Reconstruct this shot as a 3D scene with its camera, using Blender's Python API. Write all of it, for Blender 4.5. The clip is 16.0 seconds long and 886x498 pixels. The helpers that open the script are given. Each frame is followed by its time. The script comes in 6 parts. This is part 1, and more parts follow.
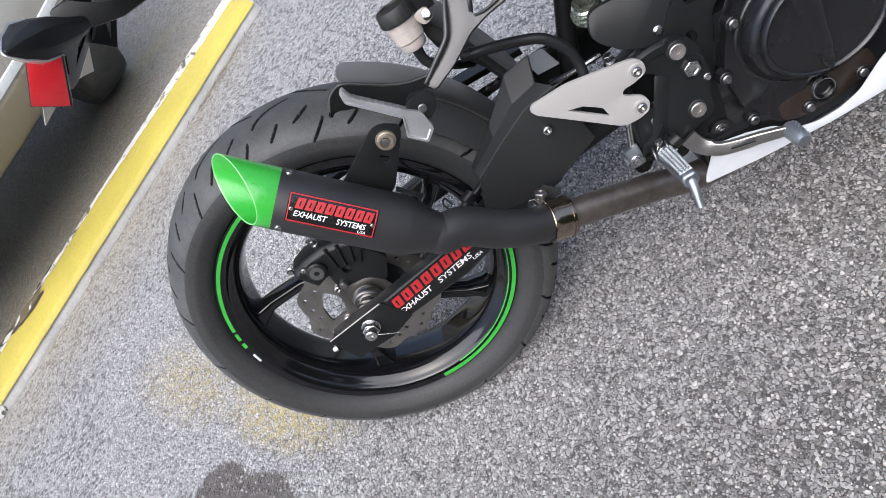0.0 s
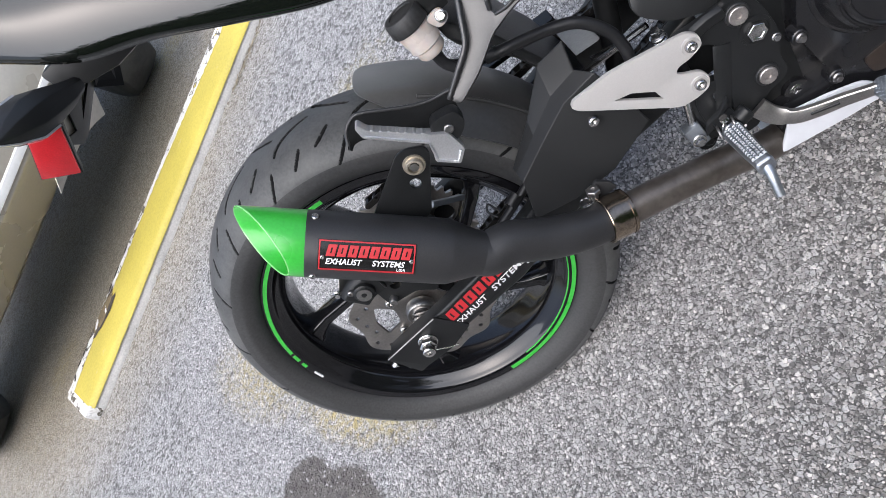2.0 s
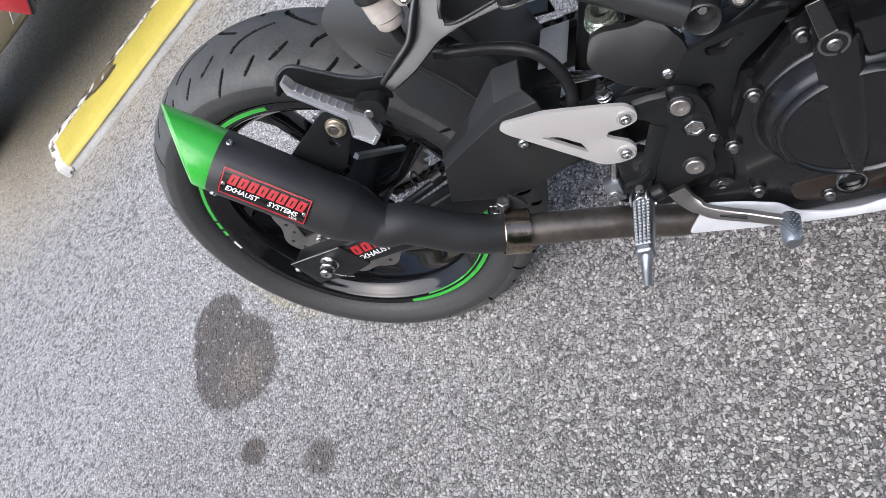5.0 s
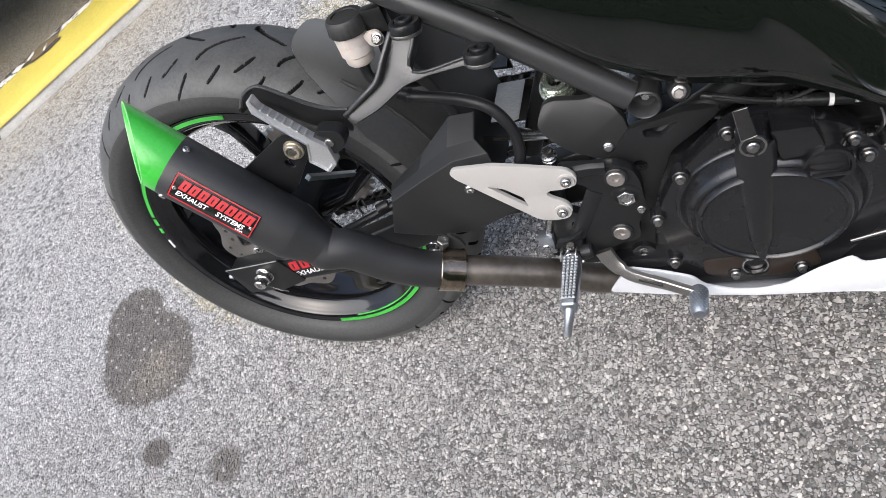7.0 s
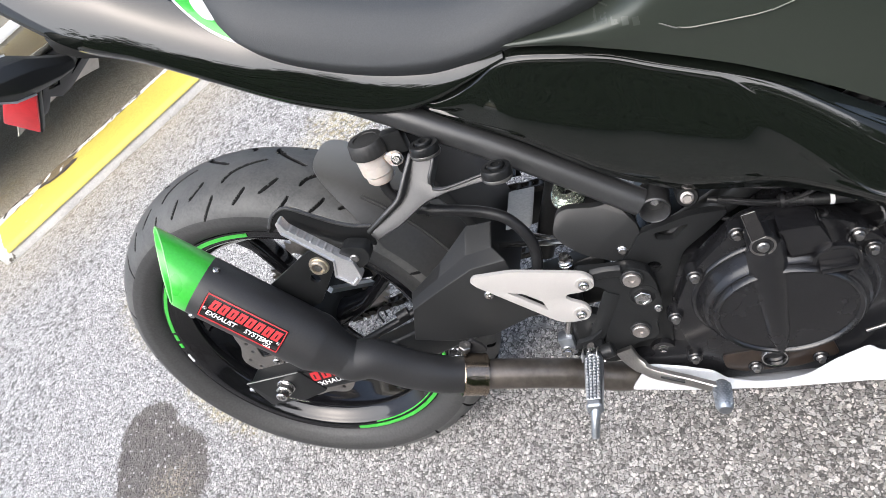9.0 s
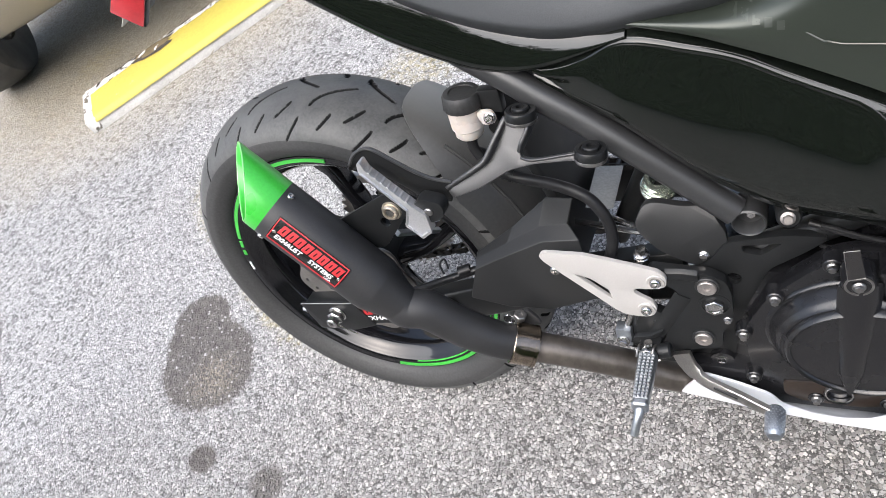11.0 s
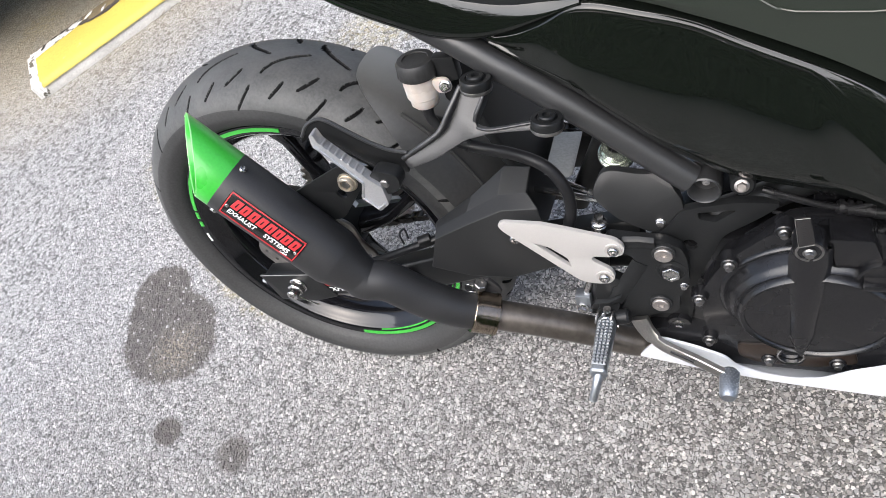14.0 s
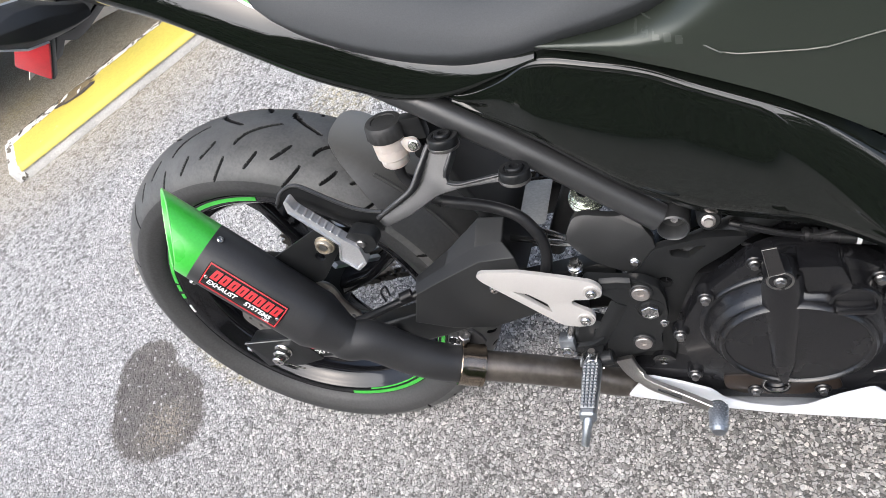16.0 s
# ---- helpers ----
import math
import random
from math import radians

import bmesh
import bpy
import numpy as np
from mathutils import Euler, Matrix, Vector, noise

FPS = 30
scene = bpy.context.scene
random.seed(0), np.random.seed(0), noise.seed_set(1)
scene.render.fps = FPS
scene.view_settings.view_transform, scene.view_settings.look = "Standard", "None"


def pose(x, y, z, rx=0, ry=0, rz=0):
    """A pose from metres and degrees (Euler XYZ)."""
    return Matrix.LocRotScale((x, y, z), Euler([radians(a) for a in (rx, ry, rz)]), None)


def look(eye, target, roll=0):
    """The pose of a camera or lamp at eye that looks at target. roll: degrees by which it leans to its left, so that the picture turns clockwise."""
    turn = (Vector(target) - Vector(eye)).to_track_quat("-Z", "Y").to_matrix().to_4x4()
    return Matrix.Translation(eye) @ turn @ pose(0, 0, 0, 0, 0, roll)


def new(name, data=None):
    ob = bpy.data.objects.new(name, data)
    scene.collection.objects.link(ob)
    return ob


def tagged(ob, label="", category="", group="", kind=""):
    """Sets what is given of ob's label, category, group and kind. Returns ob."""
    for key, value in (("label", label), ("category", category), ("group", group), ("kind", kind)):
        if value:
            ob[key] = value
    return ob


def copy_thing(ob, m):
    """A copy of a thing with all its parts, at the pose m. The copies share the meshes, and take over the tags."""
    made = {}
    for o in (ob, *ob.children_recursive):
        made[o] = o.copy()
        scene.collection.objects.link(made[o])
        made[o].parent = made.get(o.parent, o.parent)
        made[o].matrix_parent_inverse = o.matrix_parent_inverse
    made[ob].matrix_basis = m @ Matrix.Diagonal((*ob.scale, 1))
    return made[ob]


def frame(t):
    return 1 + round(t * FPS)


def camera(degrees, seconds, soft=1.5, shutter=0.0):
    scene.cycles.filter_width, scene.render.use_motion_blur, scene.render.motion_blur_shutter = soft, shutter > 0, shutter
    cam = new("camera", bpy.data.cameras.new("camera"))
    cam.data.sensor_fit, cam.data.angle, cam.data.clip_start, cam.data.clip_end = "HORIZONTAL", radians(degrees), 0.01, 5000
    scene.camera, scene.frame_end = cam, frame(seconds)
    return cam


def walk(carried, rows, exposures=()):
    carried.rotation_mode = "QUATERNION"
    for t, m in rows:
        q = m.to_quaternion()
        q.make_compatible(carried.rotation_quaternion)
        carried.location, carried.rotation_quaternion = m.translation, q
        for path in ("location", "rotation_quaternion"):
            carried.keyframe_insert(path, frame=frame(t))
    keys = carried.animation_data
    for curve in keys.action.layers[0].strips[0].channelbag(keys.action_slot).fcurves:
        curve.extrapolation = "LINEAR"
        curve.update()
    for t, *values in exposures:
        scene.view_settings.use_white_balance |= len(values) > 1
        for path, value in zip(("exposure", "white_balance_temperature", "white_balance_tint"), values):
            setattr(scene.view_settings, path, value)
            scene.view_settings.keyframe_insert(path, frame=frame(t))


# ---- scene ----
cam = camera(66.2, 16.0, soft=0.6)
PATH = [
    (0, (0.3931, -0.6897, 1.0333), (0.1347, -0.0641, 0.2972), -49.60),
    (0.5, (0.3908, -0.6608, 1.0227), (0.1025, -0.0344, 0.2985), -57.80),
    (1, (0.4122, -0.6239, 1.0072), (0.0510, -0.0301, 0.2882), -63.65),
    (1.5, (0.4252, -0.5983, 1.0074), (0.0299, -0.0296, 0.2860), -65.12),
    (2, (0.4499, -0.5712, 1.0154), (0.0587, -0.0030, 0.2914), -65.50),
    (2.5, (0.4791, -0.5495, 1.0057), (0.0679, -0.0175, 0.2655), -65.60),
    (3, (0.4637, -0.5118, 1.0070), (0.0348, -0.0130, 0.2539), -70.73),
    (3.5, (0.4764, -0.4866, 0.9979), (0.0476, 0.0086, 0.2423), -70.83),
    (4, (0.5670, -0.4751, 1.0021), (0.0927, -0.0371, 0.2384), -66.59),
    (4.5, (0.6137, -0.4839, 1.0080), (0.1136, -0.0940, 0.2348), -62.12),
    (4.7, (0.6296, -0.4863, 1.0098), (0.1279, -0.1015, 0.2351), -60.72),
    (6.8, (0.6401, -0.4963, 1.0427), (0.2324, -0.1164, 0.2124), -45.53),
    (7, (0.6400, -0.4877, 1.0534), (0.2423, -0.0779, 0.2325), -44.36),
    (7.5, (0.6137, -0.4876, 1.0597), (0.2803, -0.0293, 0.2358), -37.68),
    (8, (0.5797, -0.5164, 1.0646), (0.2629, -0.0315, 0.2495), -35.63),
    (8.5, (0.5979, -0.5119, 1.0785), (0.2499, 0.0043, 0.2960), -39.98),
    (9, (0.6286, -0.4851, 1.0885), (0.2499, 0.0450, 0.3298), -40.10),
    (9.5, (0.6458, -0.4728, 1.0875), (0.2063, 0.0338, 0.3459), -42.46),
    (9.7, (0.6386, -0.4663, 1.0910), (0.1562, 0.0179, 0.3610), -42.13),
    (11.8, (0.6100, -0.4435, 1.1020), (0.1664, -0.0425, 0.3004), -38.60),
    (12, (0.6095, -0.4407, 1.0992), (0.1663, -0.0437, 0.2954), -38.94),
    (12.5, (0.6118, -0.4319, 1.0979), (0.1793, -0.0294, 0.2911), -37.75),
    (13, (0.6099, -0.4306, 1.0910), (0.1785, -0.0392, 0.2782), -38.04),
    (13.5, (0.6135, -0.4339, 1.0980), (0.1688, -0.0381, 0.2946), -39.43),
    (14, (0.6190, -0.4315, 1.0963), (0.1975, -0.0448, 0.2760), -39.57),
    (14.5, (0.6184, -0.4292, 1.0860), (0.2090, -0.0704, 0.2471), -42.02),
    (15, (0.6174, -0.4309, 1.0883), (0.2143, -0.0782, 0.2438), -40.83),
    (15.5, (0.6234, -0.4308, 1.0857), (0.2228, -0.0822, 0.2383), -42.01),
    (16, (0.6312, -0.4313, 1.1001), (0.2276, 0.0272, 0.3084), -38.85),
]
walk(cam, [(t, look(eye, target, roll)) for t, eye, target, roll in PATH],
     [(0, 0.69, 6100, 12), (1.0, 0.69, 6100, 12), (2.5, 0.72, 6100, 12), (3.5, 0.66, 6100, 12), (4.5, 0.68, 6100, 12), (7.0, 0.84, 6340, 11), (8.0, 1.07, 6340, 11), (9.0, 1.18, 6340, 11), (9.7, 1.16, 6340, 11), (12.0, 1.13, 6340, 11), (13.5, 1.05, 6340, 11), (14.0, 1.05, 6340, 11), (14.5, 0.83, 6340, 11), (15.5, 0.82, 6340, 11), (16.0, 1.07, 6340, 11)])

# ---- light: a bright overcast day ----
world = bpy.data.worlds.new("overcast_sky")
scene.world = world
world.use_nodes = True
wn = world.node_tree
sky = wn.nodes.new("ShaderNodeTexSky")
sky.sky_type = "NISHITA"
sky.sun_disc = False
SUN_UP, SUN_ROUND = radians(56.3), radians(-163.5)
sky.sun_elevation, sky.sun_rotation = SUN_UP, SUN_ROUND
sky.air_density, sky.dust_density, sky.ozone_density = 1.0, 4.0, 1.0
veil = wn.nodes.new("ShaderNodeHueSaturation")
veil.inputs["Saturation"].default_value = 0.8
wn.links.new(sky.outputs[0], veil.inputs["Color"])
wn.links.new(veil.outputs[0], wn.nodes["Background"].inputs[0])
wn.nodes["Background"].inputs[1].default_value = 0.15
sun = new("sun", bpy.data.lights.new("sun", "SUN"))
sun.data.energy, sun.data.angle, sun.data.color = 2.4, radians(80), (1.0, 0.99, 0.955)
sun.matrix_world = look((0, 0, 6), (0.19, 0.64, 5.0))

# ---- materials ----
def material(name, colour, rough=0.5, metal=0.0, vary=0.15, grain=120.0, bump=0.0, coat=0.0, blotch=6.0, spec=0.5, wear=None):
    """A surface whose colour and gloss vary at two scales; wear: a second colour that shows in scattered patches."""
    m = bpy.data.materials.new(name)
    m.use_nodes = True
    n, l = m.node_tree.nodes, m.node_tree.links
    b = n["Principled BSDF"]
    tc = n.new("ShaderNodeTexCoord")
    fine, broad = n.new("ShaderNodeTexNoise"), n.new("ShaderNodeTexNoise")
    for k, s, dt in ((fine, grain, 4.0), (broad, blotch, 5.0)):
        k.inputs["Scale"].default_value, k.inputs["Detail"].default_value = s, dt
        l.new(tc.outputs["Object"], k.inputs["Vector"])
    add = n.new("ShaderNodeMath")
    add.operation = "ADD"
    l.new(fine.outputs["Fac"], add.inputs[0])
    l.new(broad.outputs["Fac"], add.inputs[1])
    ramp = n.new("ShaderNodeMapRange")
    ramp.inputs["From Min"].default_value, ramp.inputs["From Max"].default_value = 0.7, 1.3
    ramp.inputs["To Min"].default_value, ramp.inputs["To Max"].default_value = 1 - vary, 1 + vary
    l.new(add.outputs[0], ramp.inputs["Value"])
    mul = n.new("ShaderNodeVectorMath")
    mul.operation = "SCALE"
    mul.inputs[0].default_value = colour
    l.new(ramp.outputs[0], mul.inputs["Scale"])
    out = mul.outputs[0]
    if wear:
        second, low, high, scale = wear
        spots = n.new("ShaderNodeTexNoise")
        spots.inputs["Scale"].default_value, spots.inputs["Detail"].default_value = scale, 8.0
        spots.inputs["Roughness"].default_value = 0.65
        l.new(tc.outputs["Object"], spots.inputs["Vector"])
        step = n.new("ShaderNodeMapRange")
        step.inputs["From Min"].default_value, step.inputs["From Max"].default_value = low, high
        l.new(spots.outputs["Fac"], step.inputs["Value"])
        mix = n.new("ShaderNodeMix")
        mix.data_type = "RGBA"
        l.new(step.outputs[0], mix.inputs["Factor"])
        l.new(out, mix.inputs["A"])
        mix.inputs["B"].default_value = (*second, 1)
        out = mix.outputs["Result"]
    l.new(out, b.inputs["Base Color"])
    gloss = n.new("ShaderNodeMapRange")
    gloss.inputs["From Min"].default_value, gloss.inputs["From Max"].default_value = 0.3, 0.7
    gloss.inputs["To Min"].default_value, gloss.inputs["To Max"].default_value = max(0.02, rough * 0.85), min(1.0, rough * 1.15)
    l.new(broad.outputs["Fac"], gloss.inputs["Value"])
    l.new(gloss.outputs[0], b.inputs["Roughness"])
    b.inputs["Metallic"].default_value = metal
    b.inputs["Specular IOR Level"].default_value = spec
    b.inputs["Coat Weight"].default_value, b.inputs["Coat Roughness"].default_value = coat, 0.04
    if bump:
        bp = n.new("ShaderNodeBump")
        bp.inputs["Distance"].default_value, bp.inputs["Strength"].default_value = bump, 0.6
        l.new(fine.outputs["Fac"], bp.inputs["Height"])
        l.new(bp.outputs[0], b.inputs["Normal"])
    return m


M = {}
M["rubber"] = material("tyre_rubber", (0.057, 0.058, 0.058), 0.58, vary=0.3, grain=300, bump=0.0004, blotch=9, wear=((0.102, 0.102, 0.099), 0.42, 0.75, 14))
# unworn rubber, painted darker still for the shade down in the grooves
M["groove"] = material("unworn_shaded_groove_rubber", (0.018, 0.018, 0.0185), 0.9, vary=0.3, grain=300, blotch=20, spec=0.1)
M["wall"] = material("tyre_sidewall", (0.034, 0.034, 0.034), 0.6, vary=0.3, grain=300, bump=0.0002, blotch=9)
M["gloss_black"] = material("gloss_black_enamel", (0.006, 0.006, 0.007), 0.10, vary=0.2, coat=0.2, blotch=12, spec=0.4)
M["satin_black"] = material("satin_black_metal", (0.011, 0.0115, 0.012), 0.36, spec=0.28, vary=0.25, grain=500, bump=0.0002, blotch=10)
M["pipe_black"] = material("heatproof_black_coating", (0.019, 0.019, 0.020), 0.5, vary=0.3, grain=700, bump=0.0002, blotch=14)
M["plastic"] = material("grained_black_plastic", (0.017, 0.0175, 0.018), 0.44, spec=0.36, vary=0.2, grain=900, bump=0.0003, blotch=8)
M["guard"] = material("fine_grained_black_plastic", (0.017, 0.0175, 0.018), 0.42, spec=0.38, vary=0.2, grain=900, bump=0.0003, blotch=8)
M["hugger"] = material("dusty_grey_plastic", (0.036, 0.036, 0.036), 0.42, vary=0.22, grain=200, bump=0.0, blotch=7)
M["engine"] = material("black_engine_enamel", (0.008, 0.008, 0.009), 0.26, vary=0.25, grain=420, bump=0.0001, blotch=18, coat=0.15)
M["green"] = material("bright_green_paint", (0.045, 0.40, 0.045), 0.3, vary=0.1, grain=300, blotch=20, coat=0.3)
M["tip_green"] = material("pale_green_edge", (0.25, 0.72, 0.22), 0.25, 0.3, vary=0.1, blotch=20, coat=0.4)
M["soot"] = material("dark_bare_concrete", (0.06, 0.05, 0.04), 0.9, vary=0.4, grain=160, bump=0.002, blotch=30)
M["steel"] = material("bright_steel", (0.52, 0.51, 0.5), 0.25, 1.0, vary=0.15, grain=600, blotch=40)
M["clamp"] = material("browned_clamp_steel", (0.33, 0.27, 0.21), 0.20, 1.0, vary=0.2, grain=200, blotch=40)
M["bark"] = material("grey_bark", (0.16, 0.13, 0.10), 0.9, vary=0.3, grain=30, bump=0.01, blotch=4)
M["leaf"] = material("green_leaves", (0.06, 0.115, 0.028), 0.6, vary=0.4, grain=3, blotch=0.8)
M["forged"] = material("worn_satin_forging", (0.024, 0.0245, 0.0255), 0.34, spec=0.65, vary=0.2, grain=500, bump=0.0002, blotch=14)
M["grey_panel"] = material("grey_inner_panel", (0.26, 0.262, 0.262), 0.45, vary=0.2, grain=300, blotch=12)
M["dull_steel"] = material("dull_bolt_steel", (0.30, 0.29, 0.28), 0.38, 1.0, vary=0.2, grain=400, blotch=40)
M["cup"] = material("tan_plated_steel", (0.55, 0.49, 0.40), 0.34, 0.85, vary=0.15, grain=400, blotch=40)
M["casing_tint"] = material("brown_reflection_casing", (0.022, 0.015, 0.011), 0.35, vary=0.4, grain=200, blotch=22, coat=0.2)
M["straw"] = material("dry_straw", (0.20, 0.17, 0.12), 0.8, vary=0.6, grain=40, blotch=25)
M["alloy"] = material("cast_aluminium", (0.37, 0.395, 0.425), 0.44, 1.0, vary=0.12, grain=500, bump=0.0002, blotch=25)
M["lever"] = material("worn_bare_alloy", (0.40, 0.385, 0.37), 0.42, 1.0, vary=0.15, grain=500, bump=0.0002, blotch=25)
M["cast"] = material("pale_cast_alloy", (0.60, 0.60, 0.61), 0.34, 0.8, vary=0.14, grain=500, bump=0.0002, blotch=25, spec=0.5)
M["silver"] = material("silver_paint", (0.51, 0.49, 0.47), 0.42, 0.35, vary=0.06, grain=900, blotch=9, spec=0.5)
M["header"] = material("heat_tinted_steel", (0.155, 0.136, 0.120), 0.40, 0.8, vary=0.25, grain=90, blotch=11)
M["disc"] = material("drilled_disc_steel", (0.33, 0.31, 0.29), 0.38, 1.0, vary=0.15, grain=300, blotch=30)
M["white"] = material("white_fairing_plastic", (0.70, 0.715, 0.745), 0.25, vary=0.03, coat=0.5, blotch=8)
M["paint_black"] = material("gloss_black_fairing", (0.005, 0.0062, 0.005), 0.03, vary=0.15, coat=0.12, blotch=5)
M["tank"] = material("satin_grey_green_metallic", (0.028, 0.034, 0.027), 0.33, 0.35, vary=0.12, grain=1500, blotch=3, coat=0.15)
M["band"] = material("gloss_black_lower_cover", (0.005, 0.006, 0.005), 0.04, vary=0.2, coat=0.1, blotch=6)
M["rail"] = material("satin_frame_enamel", (0.028, 0.0285, 0.0295), 0.36, vary=0.15, grain=500, blotch=10)
M["bolt_face"] = material("brushed_bolt_steel", (0.42, 0.385, 0.365), 0.42, 0.9, vary=0.2, grain=400, blotch=60)
M["links"] = material("oiled_chain_steel", (0.045, 0.042, 0.040), 0.4, 0.7, vary=0.35, grain=300, blotch=40)
M["seat"] = material("grey_seat_vinyl", (0.040, 0.043, 0.046), 0.62, spec=0.35, vary=0.15, grain=800, bump=0.0003, blotch=6)
M["mark"] = material("faint_tank_mark", (0.050, 0.056, 0.048), 0.33, 0.3, vary=0.1, blotch=6)
M["red"] = material("red_reflector_plastic", (0.42, 0.012, 0.018), 0.22, vary=0.2, grain=700, bump=0.0006, coat=0.6, blotch=40)
M["red_ink"] = material("red_print", (0.46, 0.022, 0.028), 0.4, vary=0.08)
M["white_ink"] = material("white_print", (0.8, 0.8, 0.8), 0.4, vary=0.05)
M["badge"] = material("badge_black", (0.012, 0.011, 0.011), 0.25, vary=0.3, coat=0.5)
M["cap"] = material("black_cap_rubber", (0.02, 0.02, 0.02), 0.6, vary=0.25, grain=300, bump=0.0004, blotch=30)
M["hose"] = material("rubber_hose", (0.012, 0.012, 0.013), 0.42, spec=0.35, vary=0.25, grain=300, blotch=20)
M["spring"] = material("pale_green_tinted_steel", (0.62, 0.68, 0.58), 0.22, 0.85, vary=0.15, blotch=30)
M["plate"] = material("number_plate_back", (0.62, 0.58, 0.5), 0.4, 0.3, vary=0.12, blotch=14)
M["lens"] = material("clear_lamp_lens", (0.7, 0.7, 0.7), 0.15, vary=0.1, coat=0.5)
M["yellow"] = material("yellow_kerb_paint", (0.52, 0.43, 0.085), 0.62, vary=0.12, grain=160, bump=0.0012, blotch=9, wear=((0.55, 0.5, 0.36), 0.66, 0.78, 18))
M["concrete"] = material("worn_concrete", (0.56, 0.55, 0.52), 0.85, vary=0.25, grain=220, bump=0.002, blotch=9)
M["flaked"] = material("flaked_white_paint", (0.74, 0.73, 0.7), 0.7, vary=0.12, grain=120, bump=0.002, blotch=14, wear=((0.13, 0.115, 0.09), 0.565, 0.60, 30))
M["chipped"] = material("bare_brown_chip", (0.17, 0.13, 0.07), 0.9, vary=0.4, grain=160, bump=0.002, blotch=30)
M["car_paint"] = material("beige_car_paint", (0.40, 0.37, 0.31), 0.3, 0.2, vary=0.05, coat=0.6, blotch=3)
M["trim"] = material("pale_trim_strip", (0.78, 0.78, 0.76), 0.3, vary=0.05)
M["underside"] = material("dark_underbody", (0.05, 0.047, 0.042), 0.8, vary=0.3, blotch=6)


def crown_dust_shade(m, colour, low, high):
    """Dust on a part's crown, thinning towards the front and the right, where shade is painted in too."""
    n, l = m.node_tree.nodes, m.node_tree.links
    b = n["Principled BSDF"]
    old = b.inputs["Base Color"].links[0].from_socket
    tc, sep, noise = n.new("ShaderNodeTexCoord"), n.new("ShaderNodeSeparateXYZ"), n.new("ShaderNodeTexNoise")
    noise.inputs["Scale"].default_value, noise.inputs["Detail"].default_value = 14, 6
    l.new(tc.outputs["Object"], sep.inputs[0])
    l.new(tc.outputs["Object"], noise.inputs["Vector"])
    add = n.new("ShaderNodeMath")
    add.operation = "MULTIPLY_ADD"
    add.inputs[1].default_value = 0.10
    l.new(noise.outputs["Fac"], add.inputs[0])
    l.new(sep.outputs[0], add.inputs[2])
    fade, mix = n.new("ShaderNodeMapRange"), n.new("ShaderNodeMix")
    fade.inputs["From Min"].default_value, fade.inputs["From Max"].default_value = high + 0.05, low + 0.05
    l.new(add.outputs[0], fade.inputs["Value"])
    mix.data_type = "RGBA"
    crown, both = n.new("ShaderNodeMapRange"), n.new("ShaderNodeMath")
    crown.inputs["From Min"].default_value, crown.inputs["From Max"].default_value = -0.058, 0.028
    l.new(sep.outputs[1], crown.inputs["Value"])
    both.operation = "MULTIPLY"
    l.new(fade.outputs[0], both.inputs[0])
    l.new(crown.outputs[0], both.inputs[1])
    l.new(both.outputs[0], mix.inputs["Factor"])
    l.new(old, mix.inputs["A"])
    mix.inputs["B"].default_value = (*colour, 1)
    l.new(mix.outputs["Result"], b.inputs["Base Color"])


crown_dust_shade(M["hugger"], (0.24, 0.24, 0.23), 0.19, 0.38)

# milky reservoir plastic
m = material("milky_reservoir_plastic", (0.50, 0.455, 0.42), 0.28, vary=0.12, blotch=26, wear=((0.66, 0.44, 0.30), 0.50, 0.74, 22))
m.node_tree.nodes["Principled BSDF"].inputs["Subsurface Weight"].default_value = 0.5
m.node_tree.nodes["Principled BSDF"].inputs["Subsurface Radius"].default_value = (0.01, 0.007, 0.005)
M["milky"] = m


def glare_and_shade(n, l, tc):
    """How pale the paving is: glare painted in towards the rear wheel and beyond, shade towards the bike's front. Also
    gives x and y.
    """
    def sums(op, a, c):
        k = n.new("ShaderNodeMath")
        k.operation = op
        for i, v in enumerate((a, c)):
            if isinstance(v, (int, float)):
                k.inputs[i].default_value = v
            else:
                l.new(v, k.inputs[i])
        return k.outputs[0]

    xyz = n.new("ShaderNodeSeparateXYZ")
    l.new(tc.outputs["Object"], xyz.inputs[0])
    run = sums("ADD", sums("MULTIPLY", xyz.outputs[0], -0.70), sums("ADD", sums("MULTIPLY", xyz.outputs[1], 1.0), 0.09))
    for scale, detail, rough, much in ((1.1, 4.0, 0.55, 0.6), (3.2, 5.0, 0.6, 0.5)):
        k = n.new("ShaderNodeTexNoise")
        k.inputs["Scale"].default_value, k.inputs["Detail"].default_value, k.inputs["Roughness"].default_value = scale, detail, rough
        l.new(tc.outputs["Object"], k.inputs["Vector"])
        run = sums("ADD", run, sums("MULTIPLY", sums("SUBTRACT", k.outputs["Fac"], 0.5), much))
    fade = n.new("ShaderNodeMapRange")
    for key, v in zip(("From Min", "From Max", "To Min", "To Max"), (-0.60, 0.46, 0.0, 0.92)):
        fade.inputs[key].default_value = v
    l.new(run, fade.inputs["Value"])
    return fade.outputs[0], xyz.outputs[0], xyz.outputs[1]


